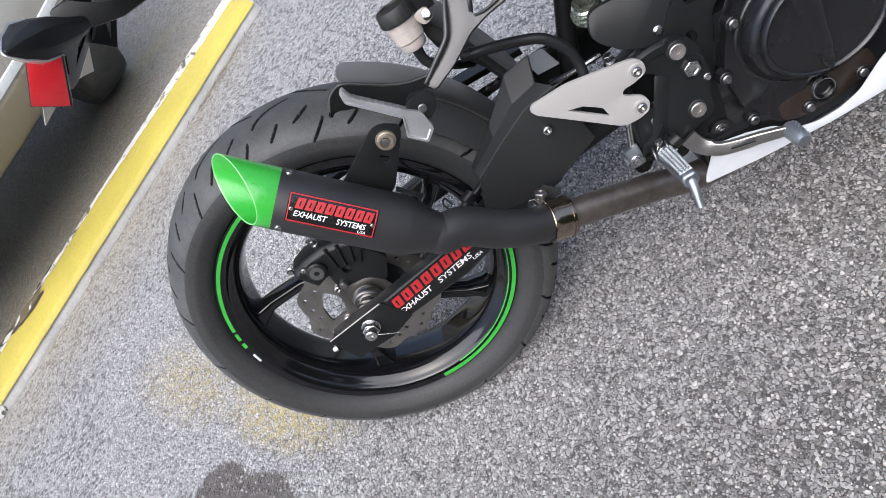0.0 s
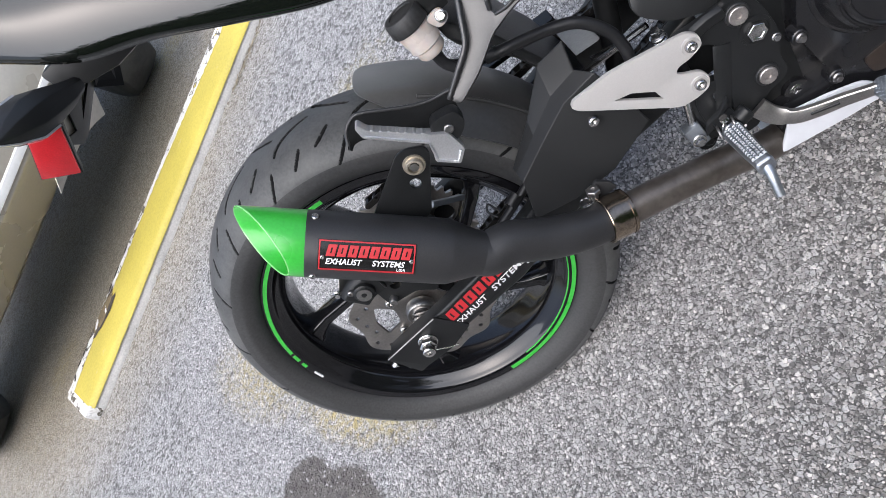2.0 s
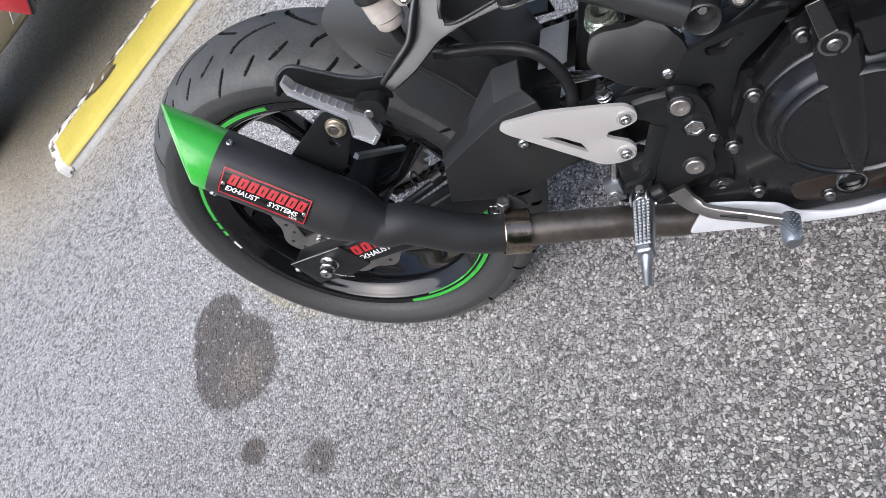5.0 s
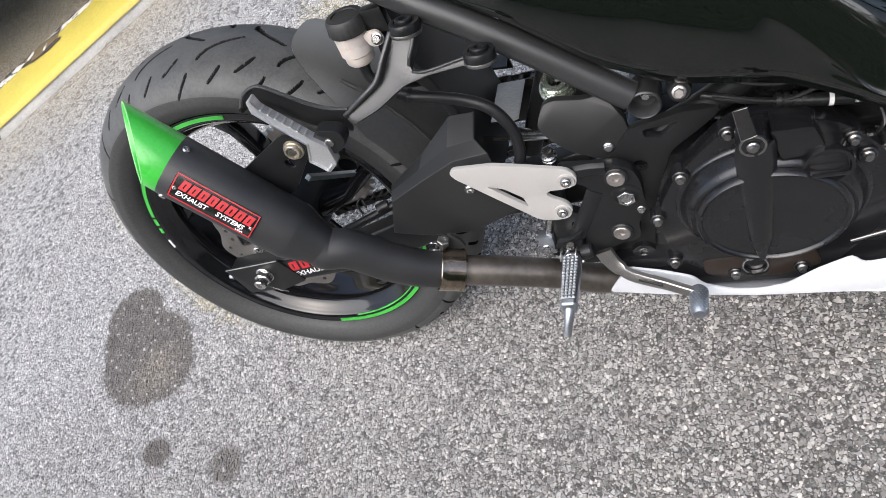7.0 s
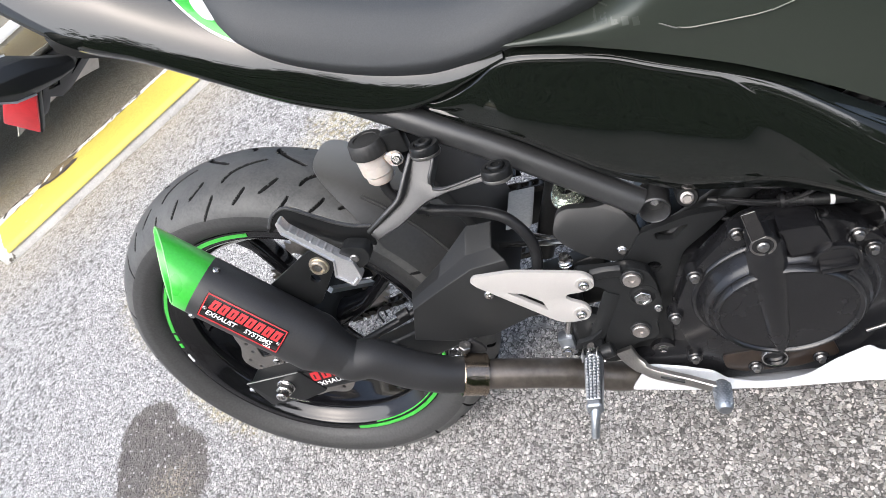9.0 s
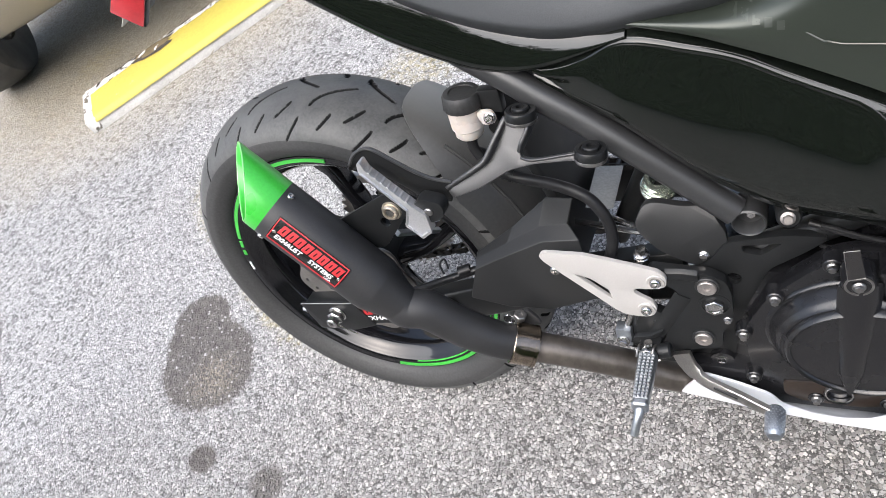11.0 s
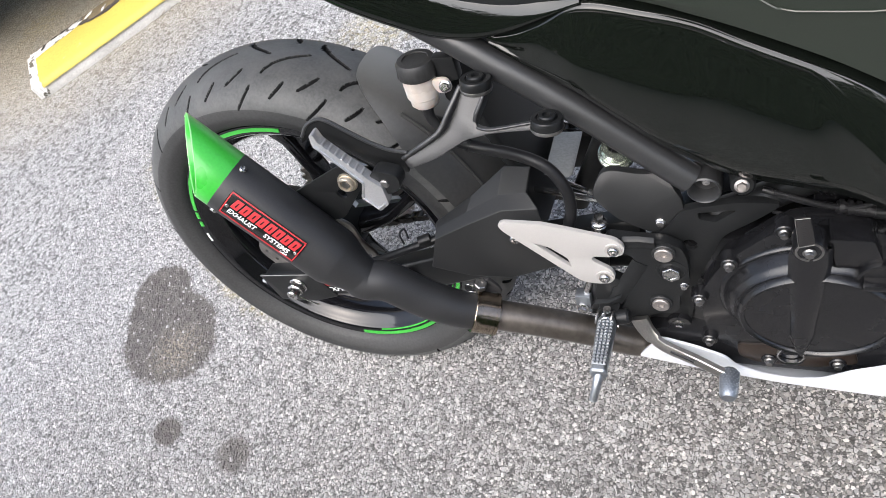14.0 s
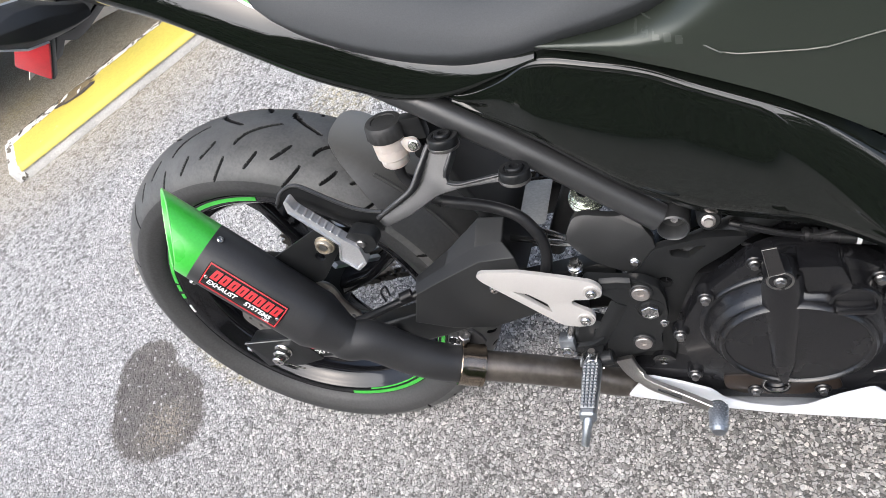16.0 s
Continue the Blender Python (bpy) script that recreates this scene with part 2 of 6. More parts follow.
def ground_material(chips=False):
    """Exposed aggregate: pale stones of two sizes in a dark binder, with oil stains and yellow overspray; chips: the loose-faced stones, each of its own tone."""
    m = bpy.data.materials.new("stone_chips" if chips else "exposed_aggregate_paving")
    m.use_nodes = True
    n, l = m.node_tree.nodes, m.node_tree.links
    b = n["Principled BSDF"]
    tc = n.new("ShaderNodeTexCoord")

    def noise_at(scale, detail=4.0, rough=0.55):
        k = n.new("ShaderNodeTexNoise")
        k.inputs["Scale"].default_value, k.inputs["Detail"].default_value, k.inputs["Roughness"].default_value = scale, detail, rough
        l.new(tc.outputs["Object"], k.inputs["Vector"])
        return k

    def span(value, a, c, x=0.0, y=1.0):
        k = n.new("ShaderNodeMapRange")
        for key, v in zip(("From Min", "From Max", "To Min", "To Max"), (a, c, x, y)):
            k.inputs[key].default_value = v
        l.new(value, k.inputs["Value"])
        return k.outputs[0]

    def maths(op, a, c):
        k = n.new("ShaderNodeMath")
        k.operation = op
        for i, v in enumerate((a, c)):
            if isinstance(v, (int, float)):
                k.inputs[i].default_value = v
            else:
                l.new(v, k.inputs[i])
        return k.outputs[0]

    def blend(fac, a, c, kind="MIX"):
        k = n.new("ShaderNodeMix")
        k.data_type, k.blend_type = "RGBA", kind
        for key, v in (("Factor", fac), ("A", a), ("B", c)):
            if isinstance(v, tuple):
                k.inputs[key].default_value = (*v, 1)
            elif isinstance(v, (int, float)):
                k.inputs[key].default_value = v
            else:
                l.new(v, k.inputs[key])
        return k.outputs["Result"]

    warp = n.new("ShaderNodeVectorMath")
    warp.operation = "MULTIPLY_ADD"
    wob = noise_at(70, 2)
    l.new(wob.outputs["Color"], warp.inputs[0])
    warp.inputs[1].default_value = (0.009, 0.009, 0.0)
    l.new(tc.outputs["Object"], warp.inputs[2])
    masks = []
    for scale, lo, hi in ((128, 0.045, 0.15), (260, 0.05, 0.20)):
        edge, cell = n.new("ShaderNodeTexVoronoi"), n.new("ShaderNodeTexVoronoi")
        edge.feature = "DISTANCE_TO_EDGE"
        for k in (edge, cell):
            k.voronoi_dimensions = "2D"
            k.inputs["Scale"].default_value = scale
            k.inputs["Randomness"].default_value = 0.95
            l.new(warp.outputs[0], k.inputs["Vector"])
        sep = n.new("ShaderNodeSeparateColor")
        l.new(cell.outputs["Color"], sep.inputs[0])
        masks.append((span(edge.outputs["Distance"], lo, hi), sep.outputs[0], sep.outputs[1]))
    (edge_a, rnd_a, tone_a), (edge_b, rnd_b, tone_b) = masks
    big = maths("MULTIPLY", edge_a, span(rnd_a, 0.26, 0.30))
    small = maths("MULTIPLY", edge_b, span(rnd_b, 0.42, 0.48))
    grit = noise_at(420, 3)
    binder = blend(span(grit.outputs["Fac"], 0.35, 0.7), (0.030, 0.029, 0.027), (0.12, 0.115, 0.108))
    stone_s = blend(tone_b, (0.10, 0.096, 0.090), (0.40, 0.387, 0.365))
    stone_a = blend(tone_a, (0.129, 0.125, 0.118), (0.430, 0.419, 0.402))
    colour = blend(small, binder, stone_s)
    colour = blend(big, colour, stone_a)
    glare, px, py = glare_and_shade(n, l, tc)
    # paler stones with grey joints, for the glare painted towards the rear
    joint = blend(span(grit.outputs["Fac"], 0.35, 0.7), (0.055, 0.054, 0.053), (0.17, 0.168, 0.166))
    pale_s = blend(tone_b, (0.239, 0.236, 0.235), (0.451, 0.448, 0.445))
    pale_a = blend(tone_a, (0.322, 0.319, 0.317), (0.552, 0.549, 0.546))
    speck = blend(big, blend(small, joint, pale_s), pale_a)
    colour = blend(glare, colour, speck)
    clean = 1.0
    if chips:
        tone = n.new("ShaderNodeNewGeometry").outputs["Random Per Island"]
        veins = span(noise_at(260, 4).outputs["Fac"], 0.3, 0.7, 0.80, 1.12)
        tones = []
        for steps in (((0.0, (0.050, 0.046, 0.042)), (0.25, (0.125, 0.116, 0.107)), (0.65, (0.262, 0.244, 0.225)), (1.0, (0.62, 0.585, 0.545))),
                      ((0.0, (0.190, 0.187, 0.186)), (0.25, (0.362, 0.359, 0.358)), (0.7, (0.502, 0.498, 0.496)), (1.0, (0.68, 0.675, 0.670)))):
            ramp = n.new("ShaderNodeValToRGB")
            for k, (at, c) in enumerate(steps):
                e = ramp.color_ramp.elements[k] if k < 2 else ramp.color_ramp.elements.new(at)
                e.position, e.color = at, (*c, 1)
            l.new(tone, ramp.inputs[0])
            scaled = n.new("ShaderNodeVectorMath")
            scaled.operation = "SCALE"
            l.new(ramp.outputs[0], scaled.inputs[0])
            l.new(veins, scaled.inputs["Scale"])
            tones.append(scaled.outputs[0])
        colour = blend(glare, tones[0], tones[1])
        clean = span(tone, 0.955, 0.945, 0.35, 1.0)

    jag = noise_at(150, 3)

    def patch(cx, cy, rx, ry, soft, ragged, turn=0.0, wild=1.1):
        c, s = math.cos(turn), math.sin(turn)
        dx, dy = maths("SUBTRACT", px, cx), maths("SUBTRACT", py, cy)
        u = maths("DIVIDE", maths("ADD", maths("MULTIPLY", dx, c), maths("MULTIPLY", dy, s)), rx)
        v = maths("DIVIDE", maths("SUBTRACT", maths("MULTIPLY", dy, c), maths("MULTIPLY", dx, s)), ry)
        far = maths("SQRT", maths("ADD", maths("MULTIPLY", u, u), maths("MULTIPLY", v, v)), 0.0)
        rag = maths("ADD", maths("MULTIPLY", maths("SUBTRACT", ragged.outputs["Fac"], 0.5), wild), maths("MULTIPLY", maths("SUBTRACT", jag.outputs["Fac"], 0.5), 0.35))
        return span(maths("ADD", far, rag), 1.0 + soft, 1.0 - soft)

    rag = noise_at(11, 5, 0.5)
    # bright stone tips that stay clean inside a stain
    tips = maths("MULTIPLY", span(edge_b, 0.6, 0.95), maths("MULTIPLY", span(tone_b, 0.86, 0.92), 0.55))
    for lobes, tan, strength in OIL_STAINS:
        wet = 0.0
        for cx, cy, rx, ry, turn, soft in lobes:
            wet = maths("MAXIMUM", wet, patch(cx, cy, rx, ry, soft, rag, turn, 0.35))
        wet = maths("MULTIPLY", maths("MULTIPLY", wet, strength), clean)
        oil = blend(span(noise_at(60, 4).outputs["Fac"], 0.35, 0.65), (0.080, 0.073, 0.067), (0.145, 0.132, 0.122))
        if tan:
            cx, cy, rx, ry, turn, soft = tan
            oil = blend(maths("MULTIPLY", patch(cx, cy, rx, ry, soft, rag, turn, 0.8), maths("MULTIPLY", small, 0.7)), oil, (0.42, 0.37, 0.28))
        if not chips:
            oil = blend(tips, oil, (0.62, 0.60, 0.58))
        colour = blend(wet, colour, oil)
    rag2 = noise_at(22, 8, 0.7)
    flecks = noise_at(75, 4, 0.6)
    for spot in OVERSPRAY:
        fac = maths("MULTIPLY", maths("MULTIPLY", patch(*spot[:4], 0.5, rag2, spot[4], 1.8), spot[5] * 1.6), span(flecks.outputs["Fac"], 0.42, 0.60, 0.1, 1.0))
        colour = blend(fac, colour, (0.50, 0.40, 0.13))
    fac = maths("MULTIPLY", patch(*GRIME[:4], 0.45, rag, GRIME[4], 0.5), GRIME[5])
    colour = blend(fac, colour, blend(small, (0.27, 0.225, 0.15), (0.56, 0.485, 0.35)))
    l.new(colour, b.inputs["Base Color"])
    l.new(span(tone_b, 0, 1, 0.55, 0.85), b.inputs["Roughness"])
    high = 0.0 if chips else maths("ADD", big, maths("MULTIPLY", small, 0.45))
    high = maths("ADD", high, maths("MULTIPLY", grit.outputs["Fac"], 0.35))
    bp = n.new("ShaderNodeBump")
    bp.inputs["Distance"].default_value, bp.inputs["Strength"].default_value = 0.0028, 0.8
    l.new(high, bp.inputs["Height"])
    l.new(bp.outputs[0], b.inputs["Normal"])
    return m


# each stain: its lobes (centre x, y, half sizes, turn, soft edge), a dry tan middle, and its strength
OIL_STAINS = [([(-0.553, -0.155, 0.132, 0.106, 0.0, 0.05), (-0.624, -0.052, 0.077, 0.068, 0.2, 0.05), (-0.606, -0.10, 0.092, 0.075, 0.4, 0.05)], (-0.520, -0.185, 0.055, 0.045, 0.6, 0.6), 0.95),
              ([(-0.461, -0.350, 0.036, 0.029, 0.1, 0.12)], None, 1.0), ([(-0.279, -0.367, 0.039, 0.034, 0.3, 0.22)], None, 0.9)]
OVERSPRAY = [(-0.70, 0.27, 0.15, 0.08, -0.7, 0.3), (-0.43, 0.04, 0.15, 0.06, -0.6, 0.45), (-0.22, 0.75, 0.18, 0.09, 0.75, 0.22), (-1.68, 0.90, 0.09, 0.06, 0.7, 0.6), (-0.84, 1.85, 0.14, 0.05, 0.25, 0.5), (-0.93, 1.80, 0.05, 0.09, 0.4, 0.5)]
# the browned bay under the parked car
GRIME = (-1.44, 1.30, 1.10, 0.60, 0.707, 0.80)
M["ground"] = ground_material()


M["pebble"] = ground_material(chips=True)


# ---- building helpers ----
def part(name, bm, material, parent=None, label="", smooth=40):
    """Links a bmesh as ONE mesh object, under a thing or a part if one is given."""
    me = bpy.data.meshes.new(name)
    bm.normal_update()
    if smooth:
        for f in bm.faces:
            f.smooth = True
        for e in bm.edges:
            e.smooth = not (len(e.link_faces) == 2 and e.calc_face_angle(0) > radians(smooth))
    bm.to_mesh(me)
    bm.free()
    me.materials.append(material)
    ob = new(name, me)
    ob.parent = parent
    return tagged(ob, label=label)


def unit(v):
    return Vector(v).normalized()


def curve_points(points, steps=8):
    """A smooth run through the points (Catmull-Rom)."""
    p = [Vector(q) for q in points]
    p = [2 * p[0] - p[1], *p, 2 * p[-1] - p[-2]]
    out = []
    for a, b, c, d in zip(p, p[1:], p[2:], p[3:]):
        for k in range(steps):
            t = k / steps
            out.append(0.5 * (2 * b + (c - a) * t + (2 * a - 5 * b + 4 * c - d) * t * t + (3 * b - a - 3 * c + d) * t**3))
    return [*out, p[-2]]


def frames_along(pts, up=(0, 0, 1)):
    """A side and an upward way at each point of a run, carried along without twist."""
    out, side = [], None
    for i, q in enumerate(pts):
        way = unit(pts[min(i + 1, len(pts) - 1)] - pts[max(i - 1, 0)])
        side = unit(way.cross(Vector(up))) if side is None and way.cross(Vector(up)).length > 1e-4 else (side or Vector((0, 1, 0)))
        side = unit(side - way * side.dot(way))
        out.append((side, side.cross(way) * -1, way))
    return out


def skin(bm, rings, close=True, caps=(True, True)):
    """Joins rings of points with quads."""
    vs = [[bm.verts.new(p) for p in ring] for ring in rings]
    n = len(vs[0])
    for a, b in zip(vs, vs[1:]):
        for i in range(n if close else n - 1):
            j = (i + 1) % n
            bm.faces.new((a[i], a[j], b[j], b[i]))
    if caps[0]:
        bm.faces.new(vs[0][::-1])
    if caps[1]:
        bm.faces.new(vs[-1])
    return vs


def tube(points, radius, sides=16, steps=8, bm=None, caps=(True, True), straight=False):
    """A round tube; radius: one number, or one for each given point."""
    bm = bm or bmesh.new()
    pts = [Vector(p) for p in points] if straight else curve_points(points, steps)
    rads = [radius] * len(points) if isinstance(radius, (int, float)) else list(radius)
    rings = []
    for i, (q, (a, b, _)) in enumerate(zip(pts, frames_along(pts))):
        s = i / max(1, len(pts) - 1) * (len(rads) - 1)
        k = min(int(s), len(rads) - 2) if len(rads) > 1 else 0
        r = rads[k] + (rads[min(k + 1, len(rads) - 1)] - rads[k]) * (s - k)
        rings.append([q + r * (math.cos(t) * a + math.sin(t) * b) for t in (2 * math.pi * m / sides for m in range(sides))])
    skin(bm, rings, caps=caps)
    bmesh.ops.recalc_face_normals(bm, faces=bm.faces)
    return bm


def lathe(profile, centre=(0, 0, 0), axis=(0, 1, 0), sides=64, bm=None, closed=False, start=0.0, sweep=2 * math.pi):
    """Turns a profile of (along, radius) round an axis; closed: the profile is a ring itself."""
    bm = bm or bmesh.new()
    ax = unit(axis)
    a = unit(ax.cross(Vector((1, 0, 0)) if abs(ax.x) < 0.9 else Vector((0, 0, 1))))
    b = ax.cross(a)
    c = Vector(centre)
    whole = abs(sweep - 2 * math.pi) < 1e-6
    rings = []
    for m in range(sides if whole else sides + 1):
        t = start + sweep * m / sides
        out = math.cos(t) * a + math.sin(t) * b
        rings.append([c + ax * s + out * r for s, r in profile])
    vs = [[bm.verts.new(p) for p in ring] for ring in rings]
    n = len(profile)
    pairs = zip(vs, vs[1:] + vs[:1]) if whole else zip(vs, vs[1:])
    for p, q in pairs:
        for i in range(n if closed else n - 1):
            j = (i + 1) % n
            bm.faces.new((p[i], p[j], q[j], q[i]))
    if not whole and closed:
        bm.faces.new(vs[0])
        bm.faces.new(vs[-1][::-1])
    bmesh.ops.remove_doubles(bm, verts=bm.verts, dist=1e-6)
    bmesh.ops.recalc_face_normals(bm, faces=bm.faces)
    return bm


def soften(bm, width, segments=2, angle=35):
    """Rounds the sharp edges."""
    bm.normal_update()
    edges = [e for e in bm.edges if len(e.link_faces) == 2 and e.calc_face_angle(0) > radians(angle)]
    if edges and width:
        bmesh.ops.bevel(bm, geom=edges, offset=width, segments=segments, affect="EDGES", profile=0.6, clamp_overlap=True)
    return bm


def circle(x, z, r, n=20):
    return [(x + r * math.cos(2 * math.pi * k / n), z + r * math.sin(2 * math.pi * k / n)) for k in range(n)]


def rounded(outline, r=0.004, n=3):
    """An outline with its corners rounded."""
    out = []
    pts = [Vector(p) for p in outline]
    for a, b, c in zip(pts[-1:] + pts[:-1], pts, pts[1:] + pts[:1]):
        d = min(r, (a - b).length * 0.45, (c - b).length * 0.45)
        p, q = b + (a - b).normalized() * d, b + (c - b).normalized() * d
        for k in range(n + 1):
            t = k / n
            out.append(tuple(p * (1 - t) ** 2 + b * 2 * t * (1 - t) + q * t * t))
    return out


def plate(outline, holes=(), thick=0.005, at=None, bevel=0.001, bm=None):
    """A flat piece with holes. outline: (u, v); at: a function from (u, v, w) to a place, w running from 0 to thick."""
    bm2 = bmesh.new()
    edges = []
    for loop in (outline, *holes):
        vs = [bm2.verts.new((u, v, 0)) for u, v in loop]
        edges += [bm2.edges.new((a, b)) for a, b in zip(vs, vs[1:] + vs[:1])]
    made = bmesh.ops.triangle_fill(bm2, use_beauty=True, use_dissolve=False, edges=edges, normal=(0, 0, 1))
    faces = [g for g in made["geom"] if isinstance(g, bmesh.types.BMFace)]
    up = bmesh.ops.extrude_face_region(bm2, geom=faces)
    top = [g for g in up["geom"] if isinstance(g, bmesh.types.BMVert)]
    bmesh.ops.translate(bm2, verts=top, vec=(0, 0, thick))
    bmesh.ops.recalc_face_normals(bm2, faces=bm2.faces)
    soften(bm2, bevel, 2, 60)
    for v in bm2.verts:
        v.co = Vector(at(*v.co)) if at else v.co
    bmesh.ops.recalc_face_normals(bm2, faces=bm2.faces)
    if bm is None:
        return bm2
    me = bpy.data.meshes.new("join")
    bm2.to_mesh(me)
    bm2.free()
    bm.from_mesh(me)
    bpy.data.meshes.remove(me)
    return bm


def side(y):
    """Lays a plate upright, lengthwise on the bike: (x, z) at the depth y, growing outwards to the right."""
    return lambda u, v, w: (u, y - w, v)


def block(lo, hi, bevel=0.002, bm=None, turn=None):
    bm2 = bmesh.new()
    bmesh.ops.create_cube(bm2, size=1.0)
    for v in bm2.verts:
        v.co = Vector([a + (b - a) * (c + 0.5) for a, b, c in zip(lo, hi, v.co)])
    soften(bm2, bevel, 2)
    if turn:
        bm2.transform(turn)
    if bm is None:
        return bm2
    me = bpy.data.meshes.new("join")
    bm2.to_mesh(me)
    bm2.free()
    bm.from_mesh(me)
    bpy.data.meshes.remove(me)
    return bm


def hex_bolt(place, axis=(0, -1, 0), r=0.007, h=0.006, flange=1.35):
    """A hexagon head on a round flange."""
    bm = lathe([(0, 0), (0, r * flange), (0.0012, r * flange), (0.0024, r * 1.05), (0.0024, 0)], place, axis, 20)
    bm2 = lathe([(0.002, 0), (0.002, r), (h * 0.85, r), (h, r * 0.86), (h, 0)], place, axis, 6)
    me = bpy.data.meshes.new("join")
    bm2.to_mesh(me)
    bm2.free()
    bm.from_mesh(me)
    bpy.data.meshes.remove(me)
    return bm


def socket_bolt(place, axis=(0, -1, 0), r=0.008, h=0.005):
    """A button head with a hexagon socket sunk in it."""
    return lathe([(0, 0), (0, r), (h * 0.5, r), (h * 0.85, r * 0.85), (h, r * 0.62), (h, r * 0.42), (h * 0.3, r * 0.4), (h * 0.3, 0)], place, axis, 24)


def loft(sections, caps=(True, True), close=True):
    """A body through sections of equal length."""
    bm = bmesh.new()
    skin(bm, sections, close, caps)
    bmesh.ops.recalc_face_normals(bm, faces=bm.faces)
    return bm


def thing(name, label, category, place=(0, 0, 0), turn=(0, 0, 0), group=""):
    ob = new(name)
    ob.empty_display_size = 0.1
    ob.matrix_basis = pose(*place, *turn)
    return tagged(ob, label=label, category=category, group=group)


def shell(stations, outer, thick=0.004, rolled=False):
    """An open skin given thickness: stations of equal point lists, thickened inwards along its normals; rolled: for skins with tight rolls."""
    bm = bmesh.new()
    skin(bm, stations, close=False, caps=(False, False))
    bmesh.ops.recalc_face_normals(bm, faces=bm.faces)
    bm.normal_update()
    if sum(f.normal.dot(Vector(outer)) for f in bm.faces) < 0:
        bmesh.ops.reverse_faces(bm, faces=bm.faces)
    if not rolled:
        bmesh.ops.solidify(bm, geom=bm.faces[:], thickness=thick)
        bmesh.ops.recalc_face_normals(bm, faces=bm.faces)
        return bm
    bm.normal_update()
    bm.verts.ensure_lookup_table()
    n = len(stations[0])
    rings = []
    for k in range(len(stations)):
        row = bm.verts[k * n:(k + 1) * n]
        rings.append([v.co.copy() for v in row] + [v.co - v.normal * thick for v in reversed(row)])
    bm.free()
    bm = bmesh.new()
    skin(bm, rings)
    bmesh.ops.recalc_face_normals(bm, faces=bm.faces)
    return bm


# ---- the setting ----
bm = bmesh.new()
bmesh.ops.create_grid(bm, x_segments=8, y_segments=8, size=300)
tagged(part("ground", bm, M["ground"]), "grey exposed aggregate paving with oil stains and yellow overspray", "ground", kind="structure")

KERB = pose(-1.452, 0.574, 0, 0, 0, 40.5)
LONG = 1.52


def parking_stop():
    """A low cast bar with chamfered edges: the yellow top, the bare lower faces and the flaked far edge are parts."""
    stop = thing("parking_stop", "low concrete parking stop painted yellow with flaked white edge", "parking stop")
    stop.matrix_basis = KERB
    r = random.Random(5)

    def bar(profile, x0, x1, rag=0.0):
        rings = []
        for k in range(61):
            x = x0 + (x1 - x0) * k / 60
            rings.append([(x, y + r.uniform(-rag, rag), z + r.uniform(-rag, rag) * 0.5) for y, z in profile])
        return loft(rings)

    part("core", soften(bar([(-0.022, -0.01), (-0.020, 0.012), (-0.012, 0.037), (0.162, 0.041), (0.184, 0.022), (0.188, -0.01)], 0, LONG, 0.0008), 0.006), M["concrete"], stop, "bare grey concrete")
    part("painted_top", bar([(-0.0205, 0.0315), (-0.0195, 0.0345), (-0.0085, 0.0455), (0.006, 0.0475), (0.148, 0.0475), (0.148, 0.038), (0.01, 0.036), (-0.012, 0.032)], 0.022, LONG - 0.01, 0.0006), M["yellow"], stop, "yellow paint")
    rings = []
    for k in range(121):
        x = 0.004 + (LONG - 0.008) * k / 120
        inner = 0.146 - 0.041 * min(1.0, max(0.0, (x - 0.75) / 0.7)) - 0.020 * max(0.0, 1 - x / 0.4) + r.uniform(-0.0035, 0.0035)
        rings.append([(x, y + r.uniform(-0.0012, 0.0012), z + r.uniform(-0.0007, 0.0007)) for y, z in ((inner, 0.038), (inner - 0.001, 0.0484), (0.164, 0.0476), (0.188, 0.024), (0.191, 0.004), (0.18, 0.004))])
    part("painted_edge", loft(rings), M["flaked"], stop, "white paint flaking to dark concrete")
    part("painted_end", soften(bar([(-0.0225, 0.006), (-0.012, 0.0455), (0.16, 0.0455), (0.182, 0.008)], -0.012, 0.026, 0.001), 0.004), M["flaked"], stop, "white paint flaking to dark concrete")
    # paint broken away near one end: a ragged brown patch, dark slivers and white flakes round it
    top = lambda lift: (lambda u, v, w: (u, v, 0.0492 + lift + w - 0.95 * max(0.0, v - 0.163)))  # noqa: E731

    def flake(cx, cy, rx, ry, turn, n=13):
        out = []
        for k in range(n):
            a = 2 * math.pi * k / n
            f = 0.62 + 0.6 * r.random()
            p, q = rx * f * math.cos(a), ry * f * math.sin(a)
            out.append((cx + p * math.cos(turn) - q * math.sin(turn), cy + p * math.sin(turn) + q * math.cos(turn)))
        return out

    part("chip", plate(flake(0.285, 0.140, 0.088, 0.034, -0.12, 25), (), 0.0005, top(0.0)), M["soot"], stop, "dark bare concrete")
    part("chip", plate(flake(0.290, 0.142, 0.074, 0.025, -0.12, 23), (), 0.0004, top(0.0008)), M["chipped"], stop, "bare brown chip in the paint")
